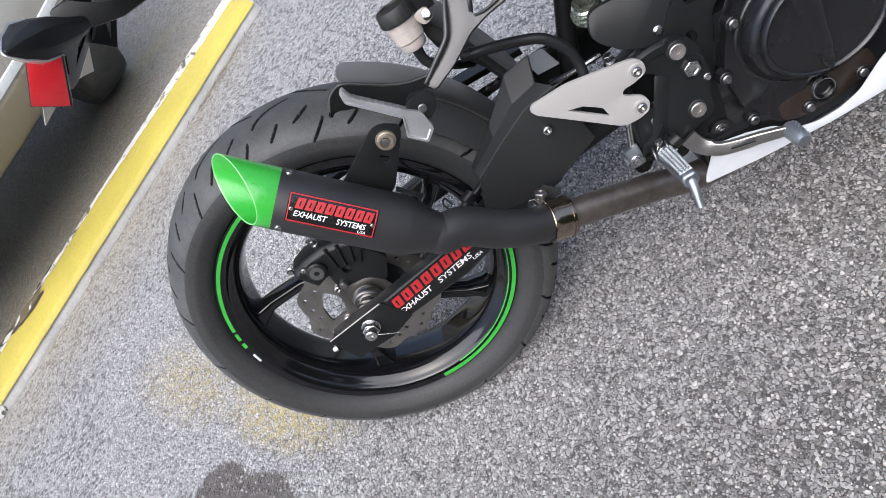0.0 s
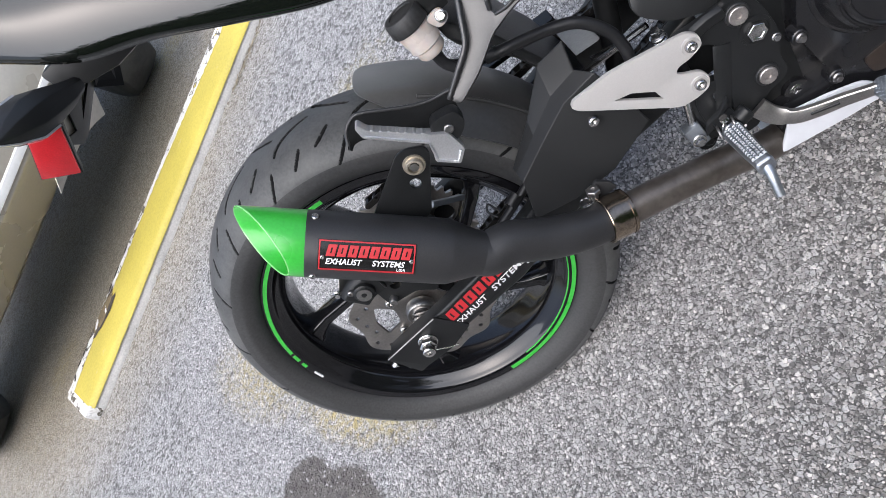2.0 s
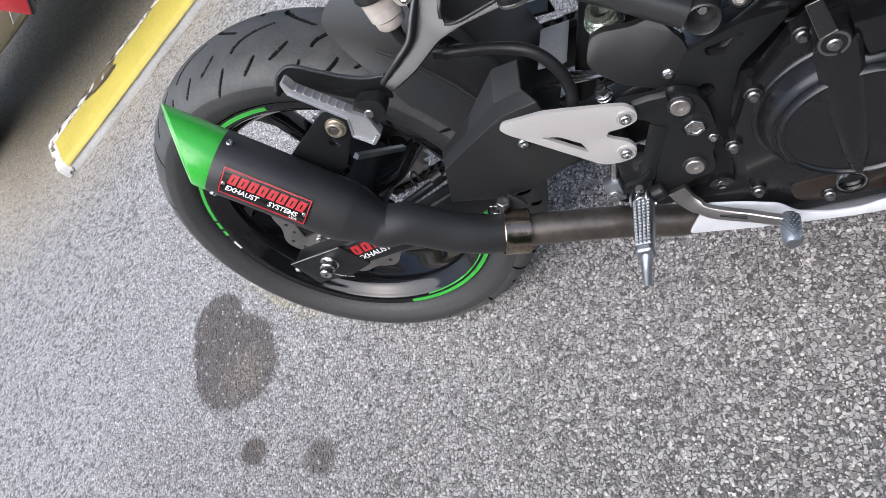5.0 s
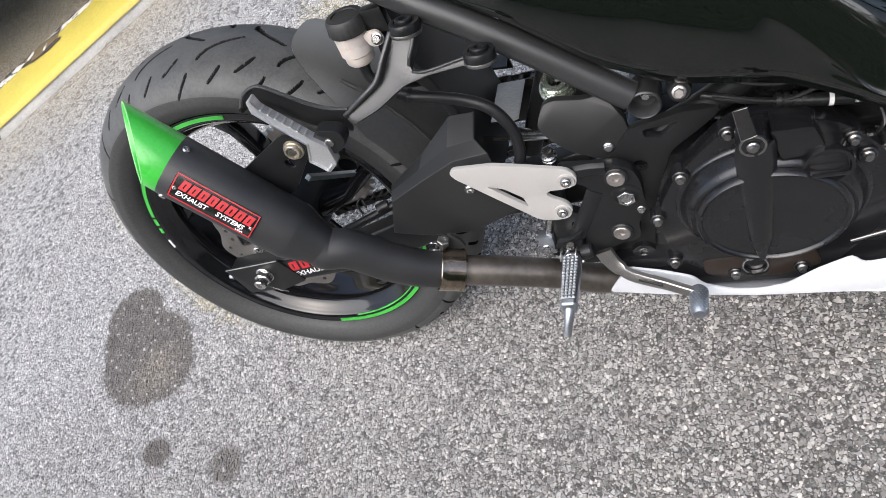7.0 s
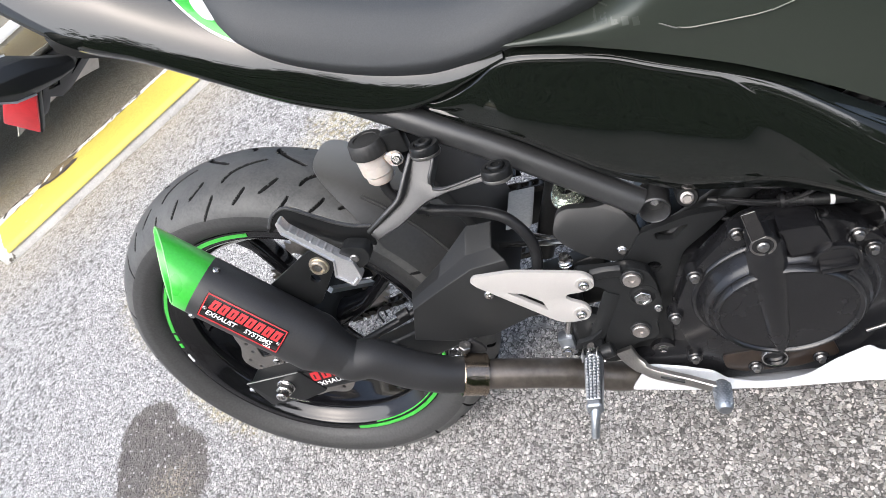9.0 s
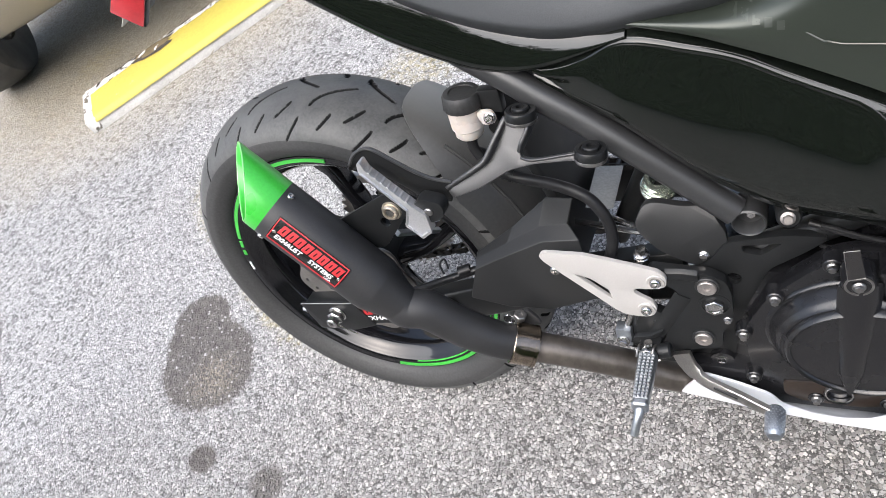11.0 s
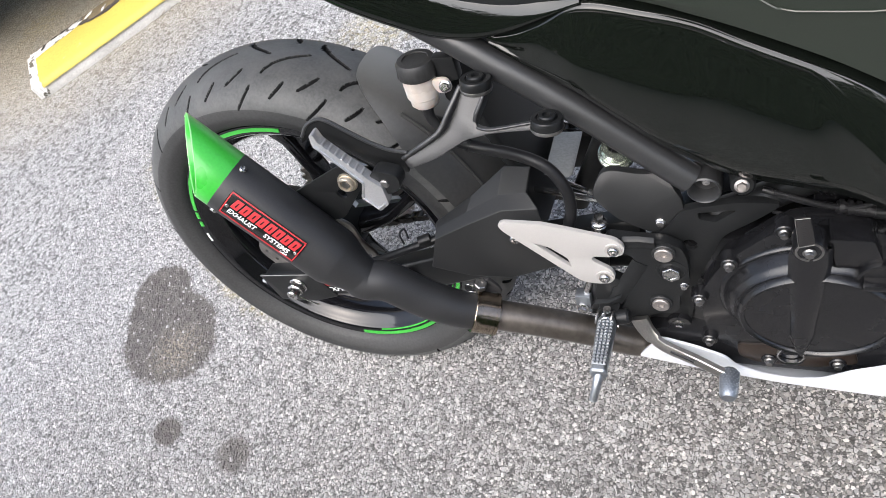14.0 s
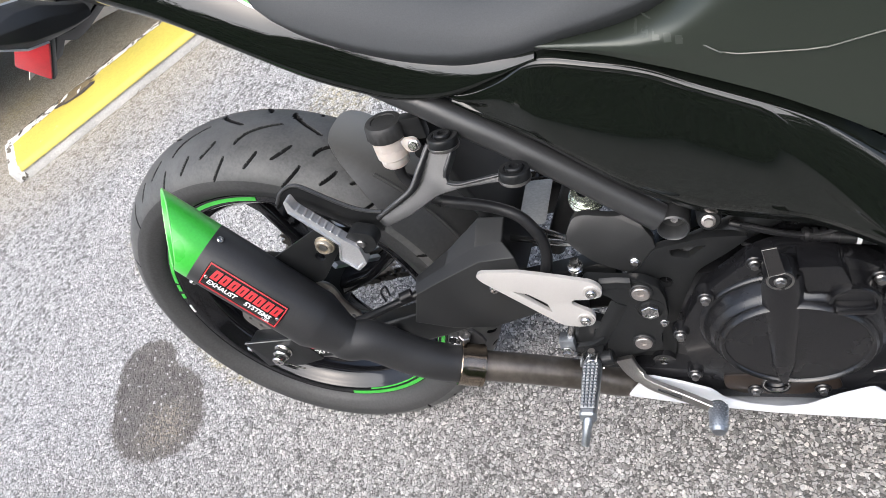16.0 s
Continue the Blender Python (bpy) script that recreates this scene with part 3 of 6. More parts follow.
    for cx, cy, rx, ry, turn, mat in ((0.245, 0.150, 0.022, 0.008, 0.5, "flaked"), (0.325, 0.160, 0.026, 0.006, -0.2, "flaked"), (0.300, 0.128, 0.014, 0.006, 0.9, "flaked"), (0.365, 0.158, 0.020, 0.005, 0.1, "soot"), (0.205, 0.164, 0.018, 0.006, 0.0, "soot"), (0.150, 0.160, 0.024, 0.005, 0.2, "soot"), (0.100, 0.168, 0.016, 0.006, -0.1, "soot"), (0.420, 0.166, 0.022, 0.004, 0.0, "soot"), (0.060, 0.150, 0.014, 0.006, 0.7, "soot"), (0.500, 0.160, 0.016, 0.004, 0.1, "soot")):
        part("flake", plate(flake(cx, cy, rx, ry, turn), (), 0.0004, top(0.0013)), M[mat], stop)



parking_stop()


def parked_car():
    """The near end of a car beyond the stop: bumper with a pale strip, two tyres and the dark floor above them."""
    car = thing("parked_car", "beige car with pale bumper strip parked beyond the stop", "car")
    car.matrix_basis = KERB

    def bulge(u):
        return 0.095 + 0.20 * abs((u - 0.42) / 0.86) ** 3

    us = [-0.44 + 1.72 * k / 40 for k in range(41)]

    def band(profile):
        return loft([[(u, bulge(u) + d, z) for d, z in profile] for u in us])

    part("bumper", soften(band([(0.24, 0.268), (0.19, 0.272), (0.13, 0.30), (0.03, 0.40), (0.0, 0.43), (0.0, 0.50), (0.02, 0.58), (0.06, 0.63), (0.14, 0.66), (0.6, 0.68), (0.6, 0.58), (0.26, 0.44)]), 0.006), M["car_paint"], car)
    part("bumper_strip", soften(band([(0.004, 0.441), (-0.008, 0.444), (-0.008, 0.468), (0.004, 0.471)]), 0.002), M["trim"], car, "pale strip along the bumper")
    part("body", soften(block((-0.43, 0.32, 0.55), (1.27, 4.2, 0.88), 0.10), 0.0), M["car_paint"], car)
    part("cabin", block((-0.3, 1.35, 0.86), (1.14, 3.7, 1.40), 0.16), M["gloss_black"], car, "dark windows and roof")
    part("floor_pan", block((-0.36, 1.2, 0.50), (1.2, 4.1, 0.60), 0.03), M["underside"], car)
    for u in (-0.42, 1.03):
        for v in (0.73, 3.4):
            bm = lathe([(-0.1, 0.19), (-0.1, 0.29), (-0.085, 0.31), (-0.03, 0.318), (0.03, 0.318), (0.085, 0.31), (0.1, 0.29), (0.1, 0.19)], (u + 0.1, v, 0.316), (1, 0, 0), 48, closed=True)
            tyre = part("tyre", bm, M["rubber"], car)
            part("rim", lathe([(-0.07, 0.0), (-0.08, 0.06), (-0.05, 0.17), (-0.09, 0.195), (0.09, 0.195), (0.05, 0.17), (0.05, 0.0)], (u + 0.1, v, 0.316), (1, 0, 0), 32), M["alloy"], tyre, "silver rim")


parked_car()


def tree():
    """A broad street tree: tapered trunk, limbs, and a crown of leaf clumps."""
    root = thing("tree", "leafy green tree standing beyond the parking bay", "tree")
    r = random.Random(8)
    part("trunk", tube([(0, 0, 0), (0.05, 0.02, 1.2), (0.0, 0.08, 2.6), (0.1, 0.0, 4.2)], [0.2, 0.16, 0.14, 0.06], 12), M["bark"], root)
    tips = []
    for k in range(9):
        a, z = k * 0.7 + r.random(), 1.9 + 0.25 * k
        far = 1.3 + r.random() * 0.9
        tip = (far * math.cos(a), far * math.sin(a), z + 1.2 + r.random())
        tips.append(Vector(tip))
        part("limb", tube([(0.02, 0.04, z), (0.5 * tip[0], 0.5 * tip[1], z + 0.7), tip], [0.08, 0.055, 0.02], 8), M["bark"], root)
    pts, faces = [], []
    for k in range(230):
        c = r.choice(tips) + Vector((r.gauss(0, 0.55), r.gauss(0, 0.55), r.gauss(0.1, 0.5)))
        for i in range(34):
            p = c + Vector((r.gauss(0, 0.22), r.gauss(0, 0.22), r.gauss(0, 0.18)))
            d = Vector((r.gauss(0, 1), r.gauss(0, 1), r.gauss(0, 0.6))).normalized()
            e = d.cross(Vector((r.gauss(0, 1), r.gauss(0, 1), r.gauss(0, 1)))).normalized()
            n = len(pts)
            pts += [p - d * 0.11, p + e * 0.05, p + d * 0.11, p - e * 0.05]
            faces.append((n, n + 1, n + 2, n + 3))
    me = bpy.data.meshes.new("crown")
    me.from_pydata([tuple(p) for p in pts], [], faces)
    me.materials.append(M["leaf"])
    crown = tagged(new("crown", me), kind="stuff")
    crown.parent = root
    return root


def hedge():
    """A dense clipped hedge: many leaves over its faces, round a dark body."""
    root = thing("hedge", "dense dark green hedge, unseen, added for reflections", "hedge")
    r = random.Random(4)
    part("body", soften(block((-9, -0.5, 0), (9, 0.5, 4.4), 0.3), 0), M["leaf"], root)
    pts, faces = [], []
    for k in range(17000):
        x, z = r.uniform(-9, 9), r.uniform(0.05, 4.6) + 0.15 * math.sin(1.7 * r.random() * 6)
        p = Vector((x, r.uniform(0.42, 0.66) if z < 4.4 else r.uniform(-0.5, 0.6), z + 0.12 * math.sin(2.3 * x)))
        d = Vector((r.gauss(0, 1), r.gauss(0, 1), r.gauss(0, 1))).normalized()
        e = d.cross(Vector((r.gauss(0, 1), r.gauss(0, 1), r.gauss(0, 1)))).normalized()
        n = len(pts)
        pts += [p - d * 0.08, p + e * 0.045, p + d * 0.08, p - e * 0.045]
        faces.append((n, n + 1, n + 2, n + 3))
    me = bpy.data.meshes.new("leaves")
    me.from_pydata([tuple(p) for p in pts], [], faces)
    me.materials.append(M["leaf"])
    tagged(new("leaves", me), kind="stuff").parent = root
    return root


# unseen hedge, added to darken the gloss panels' reflections
hedge().matrix_basis = pose(1.5, -7.2, 0, 0, 0, 4)
first = tree()
first.matrix_basis = pose(-3.2, -9.0, 0)
tagged(first, group="trees beyond the bay")
for x, y, turn, size in ((0.4, -8.4, 70, 1.1), (3.9, -9.2, 150, 1.0), (7.6, -7.6, 220, 1.15)):
    copy_thing(first, pose(x, y, 0, 0, 0, turn) @ Matrix.Diagonal((size, size, size, 1)))


def dry_grass():
    """Dry blades and crumbs that have gathered along the stop's foot."""
    r = random.Random(21)
    pts, faces = [], []
    for k in range(150):
        u = r.choice((r.gauss(1.27, 0.06), r.gauss(1.16, 0.05), r.uniform(0.2, 1.45)))
        p = KERB @ Vector((u, -0.026 - abs(r.gauss(0, 0.010)), 0.0012))
        a, n = r.uniform(-0.9, 0.9) + 0.7, len(pts)
        long, wide = r.uniform(0.006, 0.030), r.uniform(0.0008, 0.0022)
        d, e = Vector((math.cos(a), math.sin(a), r.uniform(0, 0.25))), Vector((-math.sin(a), math.cos(a), 0))
        mid = p + d * long * 0.5 + Vector((0, 0, 0.002)) + e * r.uniform(-0.003, 0.003)
        pts += [p, mid - e * wide, p + d * long, mid + e * wide, mid + Vector((0, 0, 0.0012))]
        faces += [(n, n + 1, n + 4), (n + 1, n + 2, n + 4), (n + 2, n + 3, n + 4), (n + 3, n, n + 4)]
    me = bpy.data.meshes.new("dry_grass")
    me.from_pydata([tuple(p) for p in pts], [], faces)
    me.materials.append(M["straw"])
    return new("dry_grass", me)


tagged(dry_grass(), "dry brown blades and crumbs along the foot of the stop", "dry grass", kind="stuff")


# ---- the motorcycle; x forwards, y to its left, z up along its own frame ----
bike = thing("motorcycle", "black and green sport motorcycle leaning on its stand, short aftermarket exhaust", "motorcycle", (0, -0.0877, 0), (-17.33, 0, 0))
HUB = Vector((0, 0, 0.294))


def wheel_at(angle, r, y=0.0):
    """A place on the rear wheel; angle in degrees from straight ahead, upwards."""
    return Vector((r * math.cos(radians(angle)), y, HUB.z + r * math.sin(radians(angle))))


def rear_tyre():
    """Round-shouldered tread with slanting grooves sunk into it."""
    half = [(0.050, 0.2288), (0.058, 0.2300), (0.067, 0.2370), (0.0745, 0.250), (0.0755, 0.260), (0.0740, 0.2695), (0.0680, 0.2795), (0.056, 0.2895), (0.039, 0.2972), (0.019, 0.3020), (0.0, 0.3035)]
    whole = [(y, 0, r) for y, r in half + [(-y, r) for y, r in half[-2::-1]]]
    run = np.array([tuple(p) for p in [*curve_points(whole[:10], 4)[:-1], *curve_points(whole[9:], 17)]])
    arc = np.r_[0, np.cumsum(np.hypot(*np.diff(run[:, [0, 2]], axis=0).T))]
    lateral = arc - arc[-1] / 2
    around, pitch = 2000, 2 * math.pi / 17
    t = np.arange(around)[:, None] * (2 * math.pi / around)
    depth = np.zeros((around, len(run)))
    marks = ((0.813, -0.0021, 0.366, 0.0374, -0.233, 0.0019), (1.068, 0.0331, 0.904, 0.0556, 0.03, 0.0017), (0.685, 0.0493, 0.570, 0.0710, 0.03, 0.0017), (0.258, 0.0580, 0.101, 0.0880, 0.05, 0.0015))
    for sgn, off in ((1, 0.0), (-1, 0.5)):
        v = (lateral * sgn)[None, :]
        for u0, v0, u1, v1, bend, w in marks:
            f = np.clip((v - v0) / (v1 - v0), 0, 1)
            u = (u0 + (u1 - u0) * f + bend * 1.6 * f * (1 - f) + off) * pitch
            gap = (t - u + pitch / 2) % pitch - pitch / 2
            du, dv = pitch * (u1 - u0 + bend * 1.6 * (1 - 2 * f)) * 0.29, v1 - v0
            d = np.hypot(np.abs(gap) * 0.29 * dv / np.hypot(du, dv), np.maximum(np.maximum(v0 - v, v - v1), 0))
            taper = w * (0.55 + 0.45 * np.minimum(1, 5 * np.minimum(f, 1 - f) + 0.3))
            depth = np.maximum(depth, 0.0072 * np.clip((taper + 0.0005 - d) / 0.0011, 0, 1))
    r = run[:, 2][None, :] - depth
    pts = np.stack([r * np.sin(t), np.broadcast_to(run[:, 0], r.shape), HUB.z + r * np.cos(t)], -1).reshape(-1, 3)
    n = len(run)
    k, i = np.meshgrid(np.arange(around), np.arange(n - 1), indexing="ij")
    k2 = (k + 1) % around
    faces = np.stack([k * n + i, k * n + i + 1, k2 * n + i + 1, k2 * n + i], -1).reshape(-1, 4)
    me = bpy.data.meshes.new("tyre")
    me.from_pydata(pts.tolist(), [], faces.tolist())
    me.update()
    me.polygons.foreach_set("use_smooth", np.ones(len(faces), bool))
    me.materials.append(M["rubber"])
    me.materials.append(M["wall"])
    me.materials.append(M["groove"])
    skin_of = np.tile((np.abs(lateral[:-1] + np.diff(lateral) / 2) > 0.0885).astype(np.int32), (around, 1))
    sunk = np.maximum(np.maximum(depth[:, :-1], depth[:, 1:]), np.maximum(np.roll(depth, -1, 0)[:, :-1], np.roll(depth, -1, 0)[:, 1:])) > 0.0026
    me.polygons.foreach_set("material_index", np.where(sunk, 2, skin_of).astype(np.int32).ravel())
    ob = new("tyre", me)
    return ob


rim_side = [(p[0], p[2]) for p in curve_points([(0.0, 0, 0.1930), (0.022, 0, 0.1936), (0.036, 0, 0.1970), (0.0445, 0, 0.2035), (0.0500, 0, 0.2095), (0.0555, 0, 0.2140), (0.0578, 0, 0.2195), (0.0585, 0, 0.2285)], 3)] + [(0.0555, 0.2295), (0.052, 0.222), (0.046, 0.2185), (0.02, 0.212)]
wheel = part("rear_wheel", lathe(rim_side + [(-y, r) for y, r in rim_side[::-1]], HUB, (0, 1, 0), 160, closed=True), M["gloss_black"], bike, "gloss black cast rim")
tyre = tagged(rear_tyre(), "black sport tyre with slanting grooves")
tyre.parent = wheel
for k in range(5):
    rings = []
    for r, w, d in ((0.045, 0.017, 0.026), (0.07, 0.0135, 0.021), (0.11, 0.0105, 0.0175), (0.165, 0.0115, 0.0175), (0.186, 0.015, 0.020), (0.197, 0.024, 0.024)):
        a = 168 + 72 * k - 13 * (0.195 - r) / 0.075
        c, out = wheel_at(a, r), Vector((-math.sin(radians(a)), 0, math.cos(radians(a))))
        rings.append([c + out * (w * u) + Vector((0, d * v, 0)) for u, v in ((-1, -0.45), (-0.72, -0.95), (-0.45, -1), (0.45, -1), (0.72, -0.95), (1, -0.45), (1, 0.45), (0.72, 0.95), (-0.72, 0.95), (-1, 0.45))])
    part("spoke", soften(loft(rings), 0.0015, 1), M["gloss_black"], wheel)
part("hub", lathe([(-0.075, 0.0), (-0.075, 0.026), (-0.055, 0.03), (-0.045, 0.05), (-0.02, 0.056), (0.03, 0.056), (0.06, 0.066), (0.07, 0.05), (0.07, 0.0)], HUB, (0, 1, 0), 48), M["satin_black"], wheel)
for a0, a1, r0, r1 in ((-94, -8, 0.2205, 0.2265), (80, 161.5, 0.2200, 0.2255), (163, 166.5, 0.2200, 0.2255), (168.5, 171, 0.2200, 0.2255), (175.5, 180, 0.2210, 0.2245)):
    n = max(4, int((a1 - a0) / 1.2))
    for s in (-1, 1):
        rings = []
        for k in range(n + 1):
            a = a0 + (a1 - a0) * k / n
            rings.append([wheel_at(a, r, s * y) for r, y in ((r0, 0.0581), (r0, 0.0594), (r1, 0.0597), (r1, 0.0581))])
        part("pinstripe", loft(rings), M["green" if a0 < 175 else "white_ink"], wheel, "bright green rim stripe" if a0 < 175 else "white tick on the rim")

# a second, thinner line inside the front stripe
for s in (-1, 1):
    rings = []
    for k in range(57):
        a = -84 + 72 * k / 56
        rings.append([wheel_at(a, r, s * y) for r, y in ((0.2148, 0.0555), (0.2150, 0.0571), (0.2164, 0.0579), (0.2166, 0.0560))])
    part("pinstripe", loft(rings), M["green"], wheel, "thin bright green rim stripe")


def brake_disc():
    wave = [(0.104 + 0.0045 * math.cos(10 * t)) for t in (2 * math.pi * k / 120 for k in range(120))]
    outline = [(w * math.cos(2 * math.pi * k / 120), w * math.sin(2 * math.pi * k / 120) + HUB.z) for k, w in enumerate(wave)]
    holes = []
    for k in range(30):
        a, r = 2 * math.pi * k / 30, (0.096, 0.088, 0.082)[k % 3]
        holes.append(circle(r * math.cos(a), HUB.z + r * math.sin(a), 0.0032, 8))
    for k in range(5):
        a0 = 2 * math.pi * k / 5 + 0.2
        holes.append(rounded([(r * math.cos(a0 + d), HUB.z + r * math.sin(a0 + d)) for r, d in ((0.042, -0.35), (0.071, -0.42), (0.073, 0.0), (0.071, 0.42), (0.042, 0.35))], 0.006))
    return plate(outline, holes, 0.0045, side(-0.072), 0.0005)


part("brake_disc", brake_disc(), M["disc"], wheel, "drilled wavy steel brake disc")
for k in range(5):
    a = 72 * k + 47
    part("disc_bolt", socket_bolt(wheel_at(a, 0.05, -0.077), r=0.007), M["steel"], wheel)


def toothed(r, teeth, depth):
    return [((r - depth * (i % 4 in (0, 3))) * math.cos(2 * math.pi * i / (4 * teeth)), HUB.z + (r - depth * (i % 4 in (0, 3))) * math.sin(2 * math.pi * i / (4 * teeth))) for i in range(4 * teeth)]


part("sprocket", plate(toothed(0.105, 41, 0.008), [circle(0.066 * math.cos(k * 1.0472), HUB.z + 0.066 * math.sin(k * 1.0472), 0.017, 14) for k in range(6)], 0.006, side(0.088), 0.0004), M["disc"], wheel)


def chain():
    """Both runs of the chain as pairs of link plates."""
    bm = bmesh.new()
    gear = Vector((0.57, 0, 0.352))
    for top in (1, -1):
        a, b = Vector((0.0, 0.085, HUB.z + (0.101 if top > 0 else -0.092))), Vector((gear.x, 0.085, gear.z + top * 0.035))
        n = int((b - a).length / 0.0159)
        for k in range(n):
            p, q = a.lerp(b, k / n), a.lerp(b, (k + 1) / n)
            off = 0.0062 if k % 2 else 0.0084
            d = unit(q - p)
            up = Vector((-d.z, 0, d.x))
            for s in (-1, 1):
                c = (p + q) / 2 + Vector((0, s * off, 0))
                pts = []
                for i in range(12):
                    t = 2 * math.pi * i / 12
                    w = 0.0072 - 0.0022 * abs(math.sin(t)) ** 3
                    pts.append(c + d * (0.0135 * math.cos(t)) + up * (w * math.sin(t)))
                skin(bm, [[v + Vector((0, 0.0009, 0)) for v in pts], [v - Vector((0, 0.0009, 0)) for v in pts]])
            tube([p + Vector((0, -0.0105, 0)), p + Vector((0, 0.0105, 0))], 0.0042, 8, bm=bm, straight=True)
    return bm


tagged(part("chain", chain(), M["links"], bike, "dark oiled steel roller chain"), kind="stuff")

# swingarm: the right and the left arm, and the bridge behind the pivot
for s, y in ((-1, -0.122), (1, 0.118)):
    rings = []
    for x, zc, h, yc in ((-0.060, 0.284, 0.021, y), (-0.02, 0.284, 0.026, y), (0.045, 0.290, 0.024, y * 0.99), (0.16, 0.300, 0.027, y * 0.95), (0.26, 0.324, 0.028, y * 0.88), (0.36, 0.350, 0.028, y * 0.8), (0.5, 0.372, 0.038, y * 0.8)):
        w = 0.014
        rings.append([(x, yc + a * w, zc + b * h) for a, b in ((-1, -0.8), (-0.8, -1), (0.8, -1), (1, -0.8), (1, 0.8), (0.8, 1), (-0.8, 1), (-1, 0.8))])
    arm = part("swingarm", soften(loft(rings), 0.002), M["satin_black"], bike, "satin black swingarm")
    part("axle_block", soften(plate(rounded([(-0.064, 0.309), (0.036, 0.319), (0.060, 0.272), (0.015, 0.257), (-0.036, 0.256), (-0.050, 0.254)], 0.004), (), 0.0035, side(y - 0.0145 if s < 0 else y + 0.018), 0.001), 0), M["satin_black"], arm)
part("bright_edge", tube([(-0.0625, -0.1402, 0.3085), (0.035, -0.1402, 0.3183)], 0.0010, 6, straight=True), M["dull_steel"], bike, "bright line along the swingarm end's top edge")
part("swingarm_bridge", block((0.27, -0.09, 0.29), (0.34, 0.09, 0.36), 0.012), M["satin_black"], bike)
part("axle_washer", lathe([(0, 0), (0, 0.0140), (0.002, 0.0140), (0.003, 0.013), (0.003, 0)], (0, -0.140, 0.293), (0, -1, 0), 28), M["steel"], bike)
part("axle_nut", soften(lathe([(0, 0), (0, 0.0125), (0.0085, 0.0125), (0.0098, 0.0108), (0.0098, 0)], (0, -0.143, 0.293), (0, -1, 0), 6), 0.0006), M["steel"], bike, "bright steel axle nut")
part("axle_end", lathe([(0, 0), (0, 0.0086), (0.0095, 0.0086), (0.011, 0.0072), (0.011, 0.0035), (0.007, 0.003), (0.007, 0)], (0, -0.152, 0.293), (0, -1, 0), 20), M["steel"], bike)
part("chain_adjuster", hex_bolt((-0.066, -0.130, 0.286), (-1, 0, 0), 0.0050, 0.009), M["steel"], bike)
part("cotter_pin", tube([(0.006, -0.157, 0.288), (0.022, -0.157, 0.277), (0.034, -0.156, 0.270)], 0.0013, 6), M["steel"], bike)

# exhaust ----
A = Vector((0.072, -0.205, 0.556))
D = unit((0.61, -0.02, -0.792))
E1 = unit(Vector((0.28, 0.93, 0.20)) - D * D.dot(Vector((0.28, 0.93, 0.20))))
E2 = D.cross(E1)


def round_body(rows, sides=64, caps=(False, False), slash=None):
    """A body round the muffler's axis from rows of (along, radius); slash: how far the first ring leans."""
    bm = bmesh.new()
    rings = []
    for k, (s, r) in enumerate(rows):
        ring = []
        for i in range(sides):
            t = 2 * math.pi * i / sides
            lean = slash[k] * math.cos(t) if slash else 0.0
            ring.append(A + D * (s + lean) + (E1 * math.cos(t) + E2 * math.sin(t)) * r)
        rings.append(ring)
    skin(bm, rings, caps=caps)
    bmesh.ops.recalc_face_normals(bm, faces=bm.faces)
    return bm


exhaust = part("muffler", round_body([(0.0, 0.031), (0.0, 0.0352), (0.002, 0.0358), (0.150, 0.0358), (0.153, 0.0350), (0.180, 0.0262), (0.190, 0.0245), (0.190, 0.02)], caps=(True, True)), M["pipe_black"], bike, "matte black round muffler")
part("muffler_tip", round_body([(0.002, 0.0350), (-0.001, 0.0355), (-0.044, 0.0352), (-0.0455, 0.0349), (-0.0455, 0.0335), (-0.044, 0.0330), (-0.004, 0.0325), (-0.004, 0.0)], slash=(0, 0, -0.031, -0.031, -0.031, -0.031, 0, 0)), M["green"], exhaust, "bright green slash-cut tip")
edge = [A + D * (-0.0456 - 0.031 * math.cos(t)) + (E1 * math.cos(t) + E2 * math.sin(t)) * 0.0343 for t in (2 * math.pi * k / 48 for k in range(49))]
part("tip_edge", tube(edge, 0.0010, 8, straight=True, caps=(False, False)), M["tip_green"], exhaust, "pale edge of the tip")
part("baffle", lathe([(0.0, 0.014), (0.0, 0.022), (0.03, 0.022), (0.03, 0.014)], A + D * 0.004, D, 32, closed=True), M["pipe_black"], exhaust)
for s, t in ((0.009, 1.23), (0.009, 3.3), (0.009, 5.4)):
    n = E1 * math.cos(t) + E2 * math.sin(t)
    part("rivet", socket_bolt(A + D * s + n * 0.0352, n, 0.0042, 0.003), M["steel"], exhaust)

BEND = [A + D * 0.186, A + D * 0.198, (0.215, -0.201, 0.388), (0.247, -0.191, 0.349), (0.279, -0.181, 0.320), (0.306, -0.171, 0.303)]
part("link_pipe", tube(BEND, [0.0246, 0.0245, 0.0245, 0.0243, 0.0238, 0.0232], 28), M["pipe_black"], bike, "matte black bent link pipe")
part("header_pipe", tube([(0.300, -0.1735, 0.306), (0.372, -0.155, 0.272), (0.436, -0.140, 0.240), (0.487, -0.130, 0.214), (0.56, -0.10, 0.19), (0.66, -0.04, 0.18)], 0.0192, 28), M["header"], bike, "bare steel pipe tinted brown by heat")
cw = unit((0.068, 0.018, -0.036))
cc = Vector((0.313, -0.1698, 0.2995))
clamp = part("clamp", lathe([(-0.020, 0.0243), (-0.020, 0.0272), (-0.0190, 0.0277), (-0.0178, 0.0272), (-0.010, 0.0270), (0.0065, 0.0266), (0.0065, 0.0274), (0.0095, 0.0274), (0.0095, 0.0268), (0.011, 0.0264), (0.011, 0.0227)], cc, cw, 48, closed=True), M["clamp"], bike, "bright steel band clamp")
# its T-bolt stands up from the curled end of the band
tb = unit((0.40, 0.0, 0.92))
